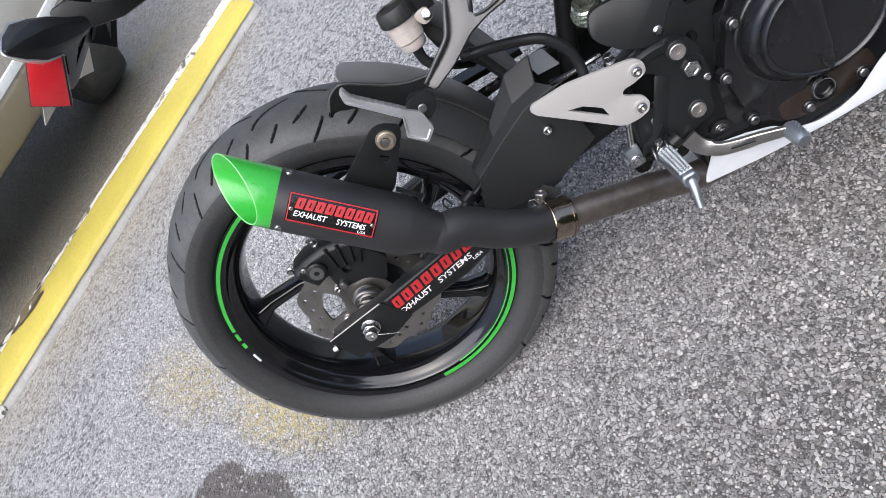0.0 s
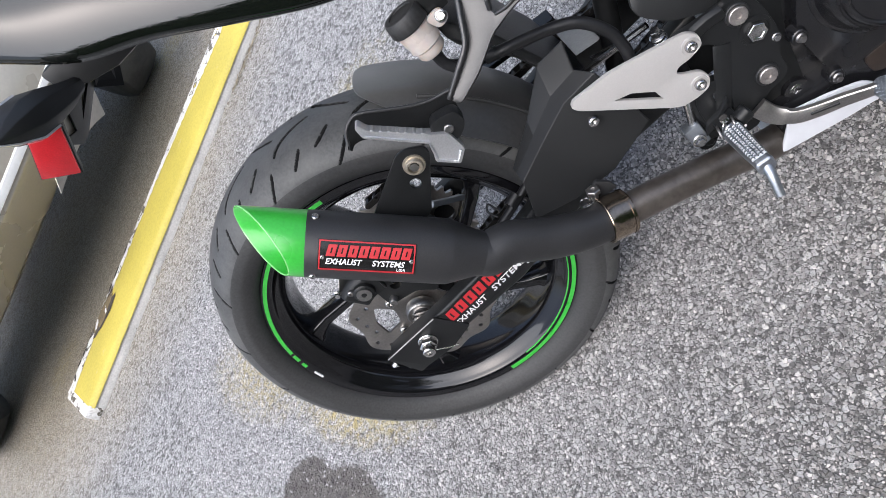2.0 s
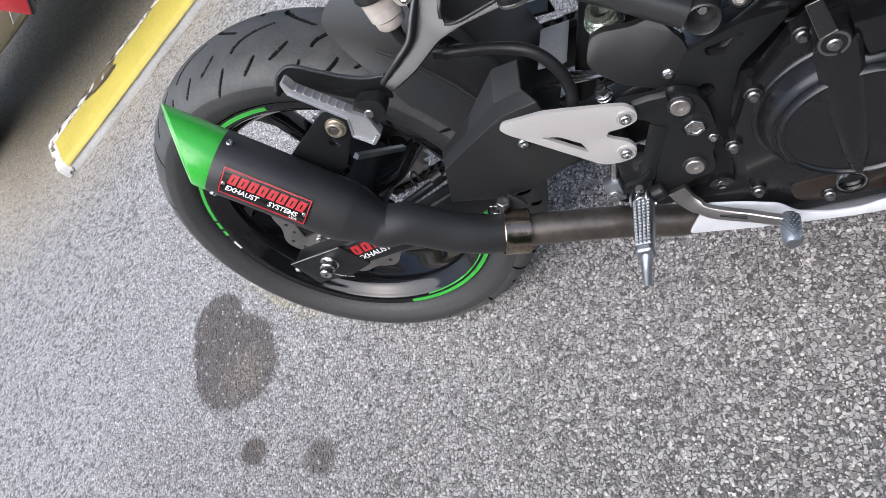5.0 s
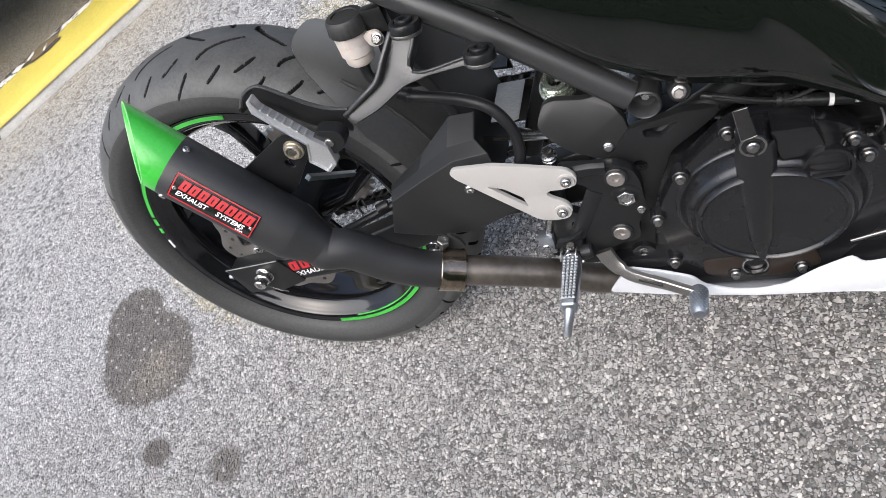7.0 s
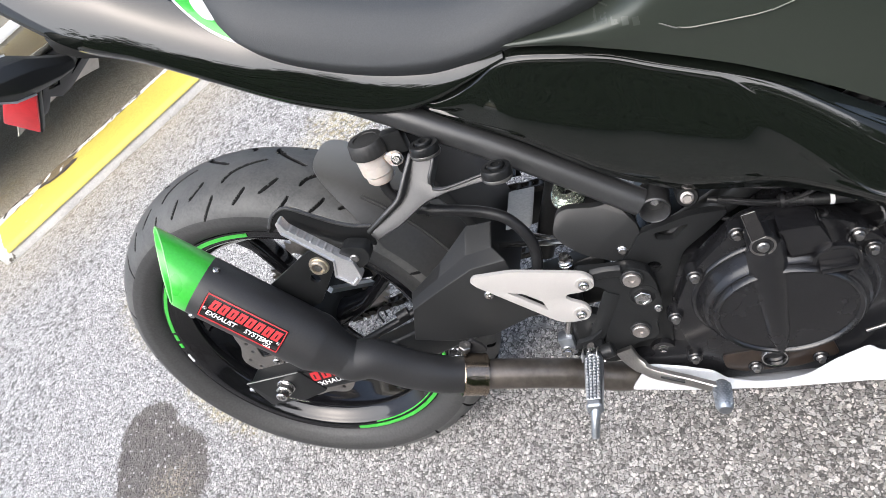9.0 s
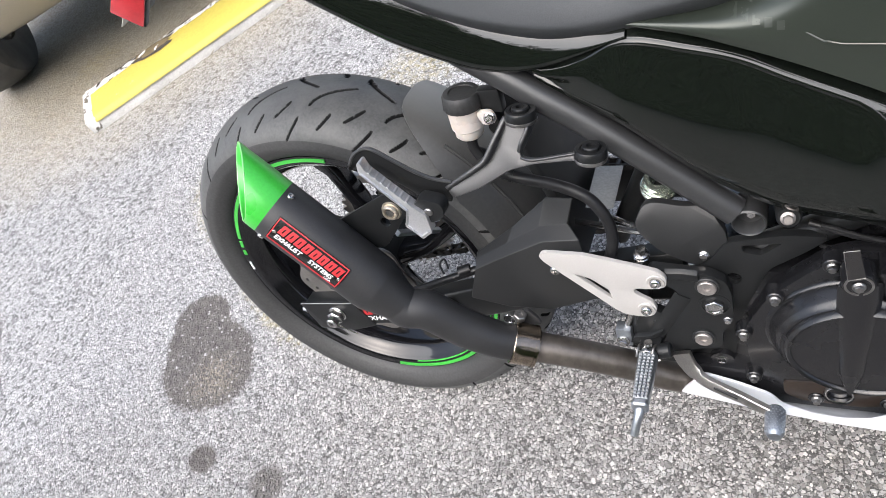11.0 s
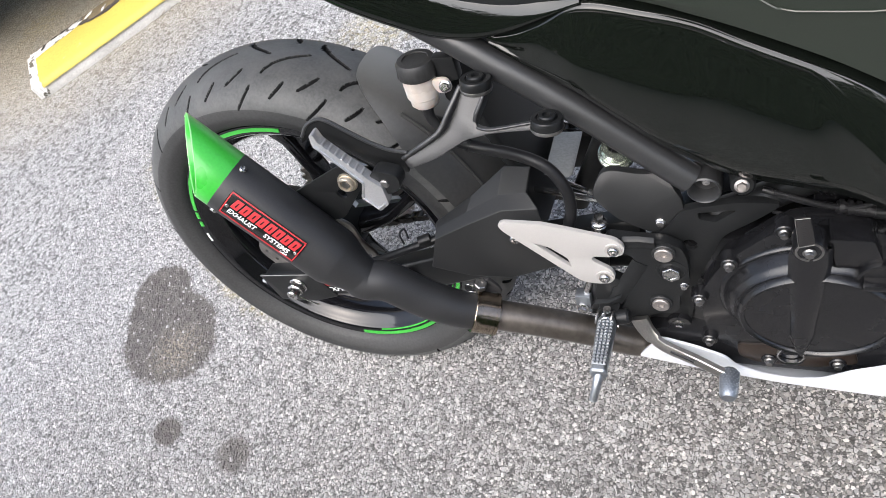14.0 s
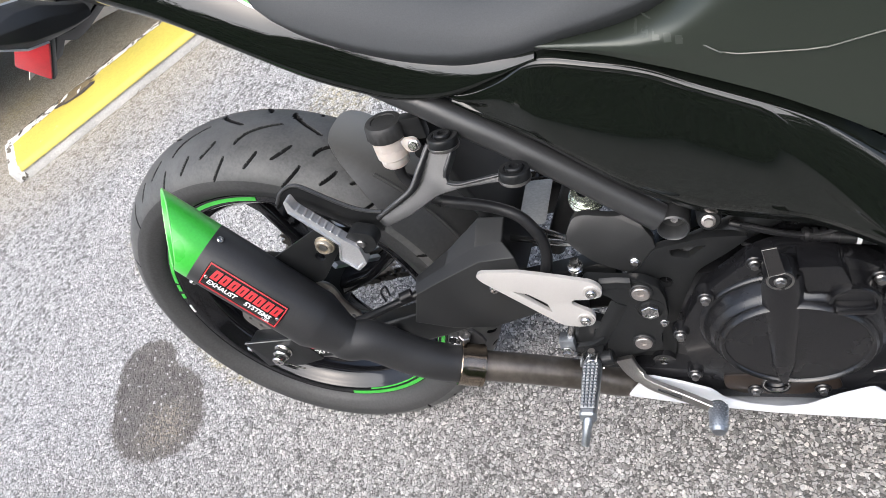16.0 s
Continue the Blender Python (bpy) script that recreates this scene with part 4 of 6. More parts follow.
tp = Vector((0.303, -0.156, 0.327))
part("clamp_shank", lathe([(-0.004, 0), (-0.004, 0.0046), (0.012, 0.0046), (0.012, 0)], tp, tb, 20), M["dull_steel"], clamp)
part("clamp_bolt", soften(lathe([(0.0095, 0), (0.0095, 0.0086), (0.0150, 0.0086), (0.0160, 0.0072), (0.0160, 0.0034), (0.0135, 0.0030), (0.0135, 0)], tp, tb, 6), 0.0005), M["dull_steel"], clamp, "steel hexagon bolt head")
curl = [Vector((0.2965, -0.158, 0.3315)) + Vector((math.cos(t), 0.25 * math.sin(t), math.sin(t))) * (0.0058 * (1 - 0.25 * math.cos(t + 0.6))) for t in (k * 5.6 / 16 - 0.9 for k in range(17))]
part("band_curl", shell([[tuple(p - cw * 0.004) for p in curl], [tuple(p + cw * 0.005) for p in curl]], (0, 0, 1), 0.0012), M["steel"], clamp, "bright curled end of the band")
part("clamp_ear", soften(plate(rounded([(0.300, 0.318), (0.330, 0.318), (0.327, 0.330), (0.317, 0.343), (0.311, 0.340)], 0.002), (), 0.004, side(-0.146), 0.0008), 0), M["pipe_black"], clamp)


# badge on the muffler: a curved plate with a red border, slanted red blocks and two words
def on_muffler(u, v, w):
    """u along the axis, v round it (metres of arc), w outwards."""
    t = BADGE_TURN + v / 0.036
    return A + D * u + (E1 * math.cos(t) + E2 * math.sin(t)) * (0.0359 + w)


BADGE_MID = unit((0.26, -0.93, 0.28))
BADGE_TURN = math.atan2(BADGE_MID.dot(E2), BADGE_MID.dot(E1))


def strip_grid(u0, u1, v0, v1, thick, nu=2, nv=12, lean=0.0, lay=None):
    """A thin piece of u0..u1 by v0..v1, bent over the surface that lay() gives."""
    lay = lay or on_muffler
    bm = bmesh.new()
    rows = []
    for w in (0.0, thick):
        rows.append([[bm.verts.new(lay(u0 + (u1 - u0) * i / nu + lean * j / nv, v0 + (v1 - v0) * j / nv, w)) for j in range(nv + 1)] for i in range(nu + 1)])
    for g in rows:
        for a, b in zip(g, g[1:]):
            for j in range(nv):
                bm.faces.new((a[j], a[j + 1], b[j + 1], b[j]))
    lo, hi = rows
    rim = lambda g: g[0] + [r[-1] for r in g[1:]] + g[-1][-2::-1] + [r[0] for r in g[-2:0:-1]]  # noqa: E731
    p, q = rim(lo), rim(hi)
    for i in range(len(p)):
        j = (i + 1) % len(p)
        bm.faces.new((p[i], p[j], q[j], q[i]))
    bmesh.ops.recalc_face_normals(bm, faces=bm.faces)
    return bm


def letters(text, size, lay, u, v, material, parent, width=None, lift=0.0, slant=0.22):
    """Lettering of the built-in font, laid on a surface by lay(u, v, w)."""
    font = bpy.data.curves.new("lettering", "FONT")
    font.body, font.size, font.shear, font.offset = text, size, slant, size * 0.02
    font.extrude = 0.0
    font.resolution_u = 3
    holder = new("lettering", font)
    graph = bpy.context.evaluated_depsgraph_get()
    me = bpy.data.meshes.new_from_object(holder.evaluated_get(graph))
    bpy.data.objects.remove(holder)
    bm = bmesh.new()
    bm.from_mesh(me)
    bpy.data.meshes.remove(me)
    bmesh.ops.triangulate(bm, faces=bm.faces)
    wide = max(w.co.x for w in bm.verts) - min(w.co.x for w in bm.verts)
    stretch = width / wide if width else 1.0
    for w in bm.verts:
        w.co = Vector(lay(u + w.co.x * stretch, v + w.co.y, lift))
    return part("lettering", bm, material, parent, "white lettering", smooth=0)


BV = 1 if (on_muffler(0, 0.01, 0) - on_muffler(0, 0, 0)).dot(Vector((0.6, 0.0, 0.5))) > 0 else -1


def badge_lay(u, v, w):
    return on_muffler(u, v * BV, w)


badge = part("badge", strip_grid(0.0135, 0.1125, -0.0165, 0.0165, 0.0012, 20, 14, lay=badge_lay), M["badge"], exhaust, "black badge with red border, red blocks and white words")
for u0, u1, v0, v1 in ((0.0145, 0.1115, 0.0142, 0.0156), (0.0145, 0.1115, -0.0156, -0.0142), (0.0145, 0.0158, -0.0156, 0.0156), (0.1102, 0.1115, -0.0156, 0.0156)):
    part("border", strip_grid(u0, u1, v0, v1, 0.002, 12, 10, lay=badge_lay), M["red_ink"], badge)
for k in range(8):
    u = 0.0215 + k * 0.0108
    part("block", strip_grid(u, u + 0.0088, 0.0, 0.0115, 0.0024, 3, 6, 0.0025, badge_lay), M["red_ink"], badge)
    part("block_slot", strip_grid(u + 0.0042, u + 0.0056, 0.003, 0.0085, 0.0027, 1, 4, 0.0012, badge_lay), M["badge"], badge)
letters("EXHAUST", 0.0088, badge_lay, 0.021, -0.0085, M["white_ink"], badge, 0.037, 0.0018)
letters("SYSTEMS", 0.0088, badge_lay, 0.068, -0.0085, M["white_ink"], badge, 0.0335, 0.0018)
letters("USA", 0.005, badge_lay, 0.093, -0.0135, M["white_ink"], badge, 0.009, 0.0018)
for u in (0.0182, 0.1082):
    part("badge_rivet", socket_bolt(badge_lay(u, -0.0015, 0.0012), unit(badge_lay(u, 0, 0.01) - badge_lay(u, 0, 0)), 0.0024, 0.0018), M["steel"], badge)

# sticker on the swingarm
s0, s1 = Vector((0.042, 0, 0.286)), unit((0.98, 0, 0.13))
sup = Vector((-s1.z, 0, s1.x))


def arm_lay(u, v, w):
    p = s0 + s1 * u + sup * v
    return Vector((p.x, -0.1372 + 0.034 * max(0.0, p.x - 0.045) - w, p.z))


sticker = part("sticker", strip_grid(0.0, 0.165, -0.013, 0.026, 0.0006, 8, 2, lay=arm_lay), M["satin_black"], bike, "sticker with red blocks and white words on the swingarm")
for k in range(8):
    u = 0.006 + k * 0.0185
    part("block", strip_grid(u, u + 0.0145, 0.0055, 0.0225, 0.0011, 2, 3, 0.0045, arm_lay), M["red_ink"], sticker)
    part("block_slot", strip_grid(u + 0.0062, u + 0.0088, 0.0095, 0.0185, 0.0014, 1, 2, 0.002, arm_lay), M["satin_black"], sticker)
letters("EXHAUST", 0.0125, arm_lay, 0.004, -0.0065, M["white_ink"], sticker, 0.062, 0.0012)
letters("SYSTEMS", 0.0125, arm_lay, 0.078, -0.0065, M["white_ink"], sticker, 0.062, 0.0012)
letters("USA", 0.0075, arm_lay, 0.136, -0.0125, M["white_ink"], sticker, 0.017, 0.0012)


# ---- bodywork ----
def blend_row(table, x):
    """Smoothly flowing values between the rows of a table whose first column is x."""
    x = min(max(x, table[0][0]), table[-1][0])
    for k in range(len(table) - 1):
        if x <= table[k + 1][0]:
            break
    a, c = table[k], table[k + 1]
    h = c[0] - a[0]
    t = (x - a[0]) / h
    out = []
    for n in range(1, len(a)):
        def slope(i):
            lo, hi = table[max(i - 1, 0)], table[min(i + 1, len(table) - 1)]
            return (hi[n] - lo[n]) / (hi[0] - lo[0])

        m0, m1 = slope(k) * h, slope(k + 1) * h
        out.append((2 * t**3 - 3 * t * t + 1) * a[n] + (t**3 - 2 * t * t + t) * m0 + (3 * t * t - 2 * t**3) * c[n] + (t**3 - t * t) * m1)
    return out


def smooth_section(points, n=6):
    return [tuple(p) for p in curve_points(points, n)]


# tail: x, lower edge z, half width, height of the side up to the seat or the top
TAIL = [(-0.20, 1.000, 0.040, 0.05), (-0.10, 0.930, 0.072, 0.085), (-0.03, 0.876, 0.090, 0.10), (0.035, 0.816, 0.100, 0.105), (0.106, 0.776, 0.101, 0.10), (0.176, 0.727, 0.102, 0.085), (0.236, 0.687, 0.104, 0.068), (0.282, 0.664, 0.106, 0.065), (0.33, 0.647, 0.109, 0.057), (0.38, 0.645, 0.113, 0.043), (0.43, 0.657, 0.116, 0.027), (0.475, 0.672, 0.118, 0.011)]


def tail_at(x, f, s=-1):
    """A place on the tail's side: f runs from its lower edge (0) to the top (1)."""
    z, w, h = blend_row(TAIL, x)
    up = min(1.0, max(0.0, (0.24 - x) / 0.12))
    deep = 0.004 + 0.046 * up
    sec = curve_points([(x, s * (w - 0.003), z), (x, s * (w + 0.0035), z + h * 0.14), (x, s * (w - 0.001 - 0.008 * up), z + h * 0.6), (x, s * (w - 0.006 - deep * 0.65), z + h * 0.95), (x, s * (w - 0.012 - deep * 1.3), z + h * (1.05 + 0.06 * up))], 6)
    k = f * (len(sec) - 1)
    a = min(int(k), len(sec) - 2)
    return sec[a].lerp(sec[a + 1], k - a)


def tail_half(s):
    rows = []
    for k in range(55):
        x = -0.20 + 0.675 * k / 54
        z, w, h = blend_row(TAIL, x)
        rows.append([(x, s * (w - 0.04), z + 0.008), (x, s * (w - 0.012), z - 0.001), *[tuple(tail_at(x, m / 20, s)) for m in range(21)]])
    return shell(rows, (0, s, 0.4), 0.003)


def tail_patch(s, low, high, x0, x1, lift, name, mat, parent, label):
    """A film on the tail's side from x0 to x1, between two edges, each a function from x to the height share."""
    rows = []
    for k in range(25):
        x = x0 + (x1 - x0) * k / 24
        a, c = low(x), high(x)
        rows.append([tail_at(x, a + (c - a) * m / 10, s) + Vector((0, s, 0.45)).normalized() * lift for m in range(11)])
    return part(name, shell(rows, (0, s, 0.4), 0.0008), mat, parent, label)


FLASH = [(0.143, 1.0), (0.150, 0.88), (0.162, 0.77), (0.185, 0.675), (0.205, 0.665), (0.220, 0.71), (0.232, 0.80)]
for s in (-1, 1):
    tail = part("tail_fairing", tail_half(s), M["paint_black"], bike, "gloss black tail panel with green and white flash")
    edge = lambda x: blend_row(FLASH, x)[0]  # noqa: E731
    tail_patch(s, edge, lambda x: 1.0, 0.143, 0.232, 0.0010, "flash", M["green"], tail, "green flash")
    tail_patch(s, lambda x: max(edge(x) - 0.026, 0.3), edge, 0.1425, 0.222, 0.0014, "white_edge", M["white"], tail, "white edge of the flash")
    # white film paints the sky's reflection on the green
    tail_patch(s, lambda x: 1.0 - 0.26 * math.sin(math.pi * (x - 0.172) / 0.036) ** 0.6 if 0.1721 < x < 0.2079 else 1.0, lambda x: 1.0, 0.172, 0.208, 0.0020, "sky_patch", M["white"], tail, "painted sky reflection in the flash")

# tail cover over the top, and the seats
rows = []
for k in range(24):
    x = -0.19 + 0.41 * k / 23
    z, w, h = blend_row(TAIL, x)
    rows.append(smooth_section([(x, -(w - 0.055), z + h * 1.08), (x, -(w - 0.075), z + h * 1.14), (x, 0, z + h * 1.18), (x, w - 0.075, z + h * 1.14), (x, w - 0.055, z + h * 1.08)], 4))
part("tail_cover", shell(rows, (0, 0, 1), 0.004), M["paint_black"], bike)

SEAT = [(0.200, 0.800, 0.080, 0.045), (0.215, 0.775, 0.101, 0.06), (0.235, 0.756, 0.111, 0.07), (0.274, 0.732, 0.116, 0.072), (0.338, 0.704, 0.120, 0.07), (0.403, 0.687, 0.123, 0.062), (0.454, 0.683, 0.122, 0.055), (0.50, 0.690, 0.123, 0.06), (0.55, 0.699, 0.126, 0.075), (0.60, 0.712, 0.124, 0.09), (0.65, 0.735, 0.112, 0.10)]
rings = []
for k in range(40):
    x = 0.200 + 0.450 * k / 39
    z, w, h = blend_row(SEAT, x)
    half = [(x, -(w - 0.012), z - 0.012), (x, -(w + 0.001), z + 0.002), (x, -(w + 0.003), z + 0.012), (x, -(w - 0.008), z + h * 0.55), (x, -(w - 0.038), z + h * 0.9), (x, 0, z + h)]
    sec = smooth_section(half, 5)
    rings.append(sec + [(p[0], -p[1], p[2]) for p in sec[-2::-1]])
part("seat", loft(rings), M["seat"], bike, "grey vinyl seat")

# tank: lower edge follows the side cover's upper edge
TANK = [(0.470, 0.683, 0.1165, 0.008), (0.53, 0.672, 0.1295, 0.022), (0.565, 0.661, 0.1360, 0.042), (0.592, 0.6515, 0.1405, 0.072), (0.63, 0.637, 0.148, 0.15), (0.672, 0.619, 0.156, 0.25), (0.735, 0.584, 0.167, 0.31), (0.82, 0.525, 0.176, 0.38), (0.92, 0.46, 0.175, 0.44), (1.02, 0.42, 0.13, 0.46)]


def tank_section(x):
    z, w, h = blend_row(TANK, x)
    return smooth_section([(x, -w, z), (x, -(w + 0.002), z + h * 0.25), (x, -(w - 0.004), z + h * 0.55), (x, -(w - 0.035), z + h * 0.85), (x, -(w - 0.085), z + h * 0.97), (x, 0, z + h)], 6)


rows = []
for k in range(48):
    half = tank_section(0.470 + 0.55 * k / 47)
    rows.append(half + [(p[0], -p[1], p[2]) for p in half[-2::-1]])
tank = part("fuel_tank", shell(rows, (0, 0, 1), 0.005), M["tank"], bike, "satin dark grey-green tank")
# knee pad outline and a faint maker's mark on the tank
PAD = [(0.562, 0.698), (0.630, 0.664), (0.690, 0.663), (0.80, 0.69), (0.80, 0.76), (0.70, 0.75), (0.63, 0.727)]


def tank_lay(u, v, w):
    """On the tank's right side at u along and height v, w outwards."""
    sec = tank_section(u)
    for a, c in zip(sec, sec[1:]):
        if a[2] <= v <= c[2]:
            t = (v - a[2]) / (c[2] - a[2])
            return Vector((u, a[1] + (c[1] - a[1]) * t - w, v))
    return Vector((u, sec[-1][1] - w, v))


line = curve_points([tank_lay(u, v, 0.0014) for u, v in rounded(PAD, 0.012) + rounded(PAD, 0.012)[:1]], 3)
part("pad_line", tube(line, 0.0008, 6, straight=True, caps=(False, False)), M["mark"], tank)
for k in range(5):
    part("maker_mark", strip_grid(0.559 + k * 0.0085, 0.5645 + k * 0.0085, 0.684 - k * 0.0022, 0.691 - k * 0.0022, 0.0003, 2, 2, lay=tank_lay), M["mark"], tank)

# side cover: a glossy concave panel between the rail and the tank
SIDE = [(0.380, 0.638, 0.648, 0.110), (0.409, 0.613, 0.650, 0.113), (0.433, 0.594, 0.657, 0.116), (0.470, 0.564, 0.672, 0.1215), (0.53, 0.515, 0.6605, 0.128), (0.567, 0.494, 0.6495, 0.132), (0.600, 0.483, 0.6350, 0.139), (0.672, 0.477, 0.605, 0.154), (0.711, 0.470, 0.583, 0.1615), (0.76, 0.452, 0.548, 0.170), (0.83, 0.42, 0.50, 0.178)]


def side_at(x, s):
    """The side cover's section: a flat lower band, a shallow dished face and a bright rolled upper edge."""
    lo, hi, w = blend_row(SIDE, x)
    d = hi - lo
    k = min(1.0, max(0.0, (hi - lo - 0.01) / 0.09))
    low = lo + 0.017 * k
    e = hi - low
    v = 0.004 * (1 - k)
    g = 0.026 * min(1.0, max(0.0, (x - 0.69) / 0.14))
    # towards the front a broad shoulder rolls over below the tank
    q = min(1.0, max(0.0, (x - 0.655) / 0.09))
    zb = low + e * 0.18
    zs = max(hi - 0.0045 - 0.0540 * q, zb + 0.010)
    ys = w + 0.0005 + q * (g * 0.8 + 0.013)
    roll = []
    for i in range(5):
        f = 0.55 + (math.pi / 2 - 0.55) * i / 4
        across, up = (0.853 - math.cos(f)) / 0.853, (math.sin(f) - 0.523) / 0.477
        across, up = i / 4 + (across - i / 4) * q, i / 4 + 0.08 * math.sin(math.pi * i / 4) * (1 - q) + (up - i / 4) * q
        roll.append((ys + (w - 0.0045 - ys) * across, zs + (hi + 0.001 - zs) * up))
    return (smooth_section([(x, s * y, z) for y, z in ((w + g - v + k * 0.0005, low - 0.003), (w + g - v + k * 0.004, low + 0.003), (w + g - v + k * 0.008, low + e * 0.08), (w + g - v + k * 0.010, low + e * 0.15))], 4),
            smooth_section([(x, s * y, z) for y, z in ((w + g - v + k * 0.0098, low + e * 0.148), (w + g - v + k * 0.0106, zb), (w + g - v + k * 0.0095, zb + (zs - zb) * 0.35), (ys + 0.004 * k, zs - 0.0035 - 0.25 * (zs - zb)), *roll, (w - 0.013, hi + 0.007))], 5))


for s in (-1, 1):
    rows = [side_at(0.382 + 0.448 * k / 60, s) for k in range(61)]
    cover = part("side_cover", shell([r[1] for r in rows], (0, s, 0.2), 0.003, True), M["paint_black"], bike, "gloss black side cover")
    part("lower_band", shell([r[0] for r in rows], (0, s, 0.2), 0.003, True), M["band"], cover, "satin black lower band")
    # fairing in front of it
    rows = []
    for k in range(20):
        f = k / 19
        x = 0.825 + 0.25 * f
        rows.append(smooth_section([(x, s * (0.160 + 0.05 * f), 0.46 - 0.28 * f), (x, s * (0.176 + 0.05 * f), 0.50 - 0.20 * f), (x, s * (0.183 + 0.05 * f), 0.54 - 0.08 * f), (x, s * (0.178 + 0.05 * f), 0.62)], 4))
    part("front_fairing", shell(rows, (0, s, 0), 0.003), M["paint_black"], bike, "gloss black front side panel")


# white belly pan
BELLY = [(0.486, 0.209), (0.56, 0.2035), (0.65, 0.203), (0.743, 0.211), (0.80, 0.222), (0.92, 0.25), (0.92, 0.33), (0.80, 0.275), (0.757, 0.261), (0.746, 0.274), (0.714, 0.251), (0.686, 0.224), (0.66, 0.214), (0.633, 0.2125), (0.601, 0.222), (0.588, 0.2395), (0.555, 0.251), (0.517, 0.259)]
for s in (-1, 1):
    bm = plate(rounded(BELLY, 0.006, 2), (), 0.004, (lambda u, v, w, s=s: (u, s * (0.145 + 0.09 * (u - 0.486) + 0.35 * (v - 0.21) * 0.2 + w), v)), 0.001)
    part("belly_pan", bm, M["white"], bike, "white belly panel")
rows = [[(x, -0.145 - 0.09 * (x - 0.486), 0.2065), (x, -0.09, 0.165), (x, 0, 0.15), (x, 0.09, 0.165), (x, 0.145 + 0.09 * (x - 0.486), 0.2065)] for x in (0.49, 0.6, 0.7, 0.8, 0.92)]
part("belly_floor", shell([smooth_section(r, 4) for r in rows], (0, 0, -1), 0.004), M["white"], bike, "white belly panel")

# ---- engine and frame ----
part("crankcase", soften(block((0.53, -0.125, 0.20), (0.93, 0.125, 0.40), 0.03), 0), M["engine"], bike, "black enamelled crankcase")
part("cylinder_block", block((0.66, -0.11, 0.38), (0.86, 0.11, 0.60), 0.02), M["engine"], bike)
part("airbox", block((0.43, -0.075, 0.50), (0.70, 0.075, 0.66), 0.03), M["plastic"], bike)
part("battery_tray", block((0.33, -0.06, 0.585), (0.45, 0.06, 0.66), 0.02), M["plastic"], bike)

COVER = [(0.588, 0.248), (0.573, 0.255), (0.566, 0.29), (0.562, 0.33), (0.568, 0.35), (0.585, 0.385), (0.602, 0.404), (0.634, 0.436), (0.655, 0.446), (0.70, 0.444), (0.74, 0.425), (0.772, 0.39), (0.785, 0.33), (0.77, 0.28), (0.735, 0.235), (0.70, 0.225), (0.64, 0.222)]
cover = part("clutch_cover", plate(rounded(COVER, 0.01), (), 0.024, side(-0.124), 0.004), M["engine"], bike, "black enamelled clutch cover")
DOME = (0.673, 0, 0.338)
dome = lathe([(0.140, 0.0915), (0.149, 0.0910), (0.1515, 0.0885), (0.152, 0.0865), (0.1555, 0.0855), (0.1635, 0.0805), (0.167, 0.0790), (0.1685, 0.0765), (0.1725, 0.0745), (0.1725, 0.0728), (0.1765, 0.0718), (0.1790, 0.0690), (0.1780, 0.0665), (0.1755, 0.0650), (0.1765, 0.05), (0.177, 0.0)], DOME, (0, -1, 0), 96)
for v in dome.verts:
    v.co.z = DOME[2] + 0.004 + (v.co.z - DOME[2]) * 0.86
part("dome", dome, M["engine"], cover)
part("oil_pan", soften(block((0.50, -0.146, 0.205), (0.80, 0.12, 0.262), 0.008), 0), M["engine"], bike)
# brown plate paints the reflections on the black casing
part("brown_tinted_casing", soften(plate(rounded([(0.600, 0.254), (0.715, 0.262), (0.722, 0.236), (0.680, 0.222), (0.622, 0.222), (0.602, 0.232)], 0.006), (), 0.004, side(-0.1465), 0.001), 0), M["casing_tint"], cover, "casing tinted brown for its reflections")
rib = [[(0.662 + dx * wd, -0.1735 - 0.0085 * up, z) for dx, up in ((-1.35, 0), (-1.1, 0.35), (-0.7, 0.85), (0, 1), (0.7, 0.85), (1.1, 0.35), (1.35, 0))] for z, wd in ((0.440, 0.012), (0.43, 0.0135), (0.37, 0.0125), (0.315, 0.0105), (0.292, 0.006), (0.285, 0.002))]
part("rib", loft(rib), M["engine"], cover)
part("boss", lathe([(0.160, 0.0145), (0.178, 0.0138), (0.181, 0.0128), (0.181, 0.0)], (0.660, 0, 0.443), (0, -1, 0), 32), M["engine"], cover)
part("boss_ring", lathe([(0.180, 0.0098), (0.180, 0.0118), (0.1818, 0.0118), (0.1818, 0.0098)], (0.660, 0, 0.443), (0, -1, 0), 32, closed=True), M["dull_steel"], cover, "bare metal ring")
part("shelf", soften(plate(rounded([(0.675, 0.448), (0.71, 0.447), (0.722, 0.415), (0.684, 0.412)], 0.004), (), 0.03, side(-0.14), 0.003), 0), M["engine"], cover)
for x, z in ((0.592, 0.389), (0.571, 0.259), (0.562, 0.331), (0.640, 0.438), (0.707, 0.434), (0.745, 0.411), (0.757, 0.389), (0.634, 0.231), (0.702, 0.235)):
    part("cover_lug", lathe([(0.138, 0.0095), (0.152, 0.0085), (0.153, 0.0075), (0.153, 0)], (x, 0, z), (0, -1, 0), 20), M["engine"], cover)
    part("cover_bolt", hex_bolt((x, -0.153, z), r=0.0040, h=0.0060), M["dull_steel"], cover)
part("sight_glass", lathe([(0.146, 0.0), (0.146, 0.0148), (0.1535, 0.0152), (0.155, 0.014), (0.155, 0.0118), (0.151, 0.0112), (0.151, 0.0)], (0.655, 0, 0.242), (0, -1, 0), 40), M["gloss_black"], cover)
part("sight_ring", lathe([(0.152, 0.0122), (0.156, 0.0122), (0.1565, 0.0136), (0.154, 0.0148), (0.152, 0.0148)], (0.655, 0, 0.247), (0, -1, 0), 40, closed=True), M["steel"], cover)
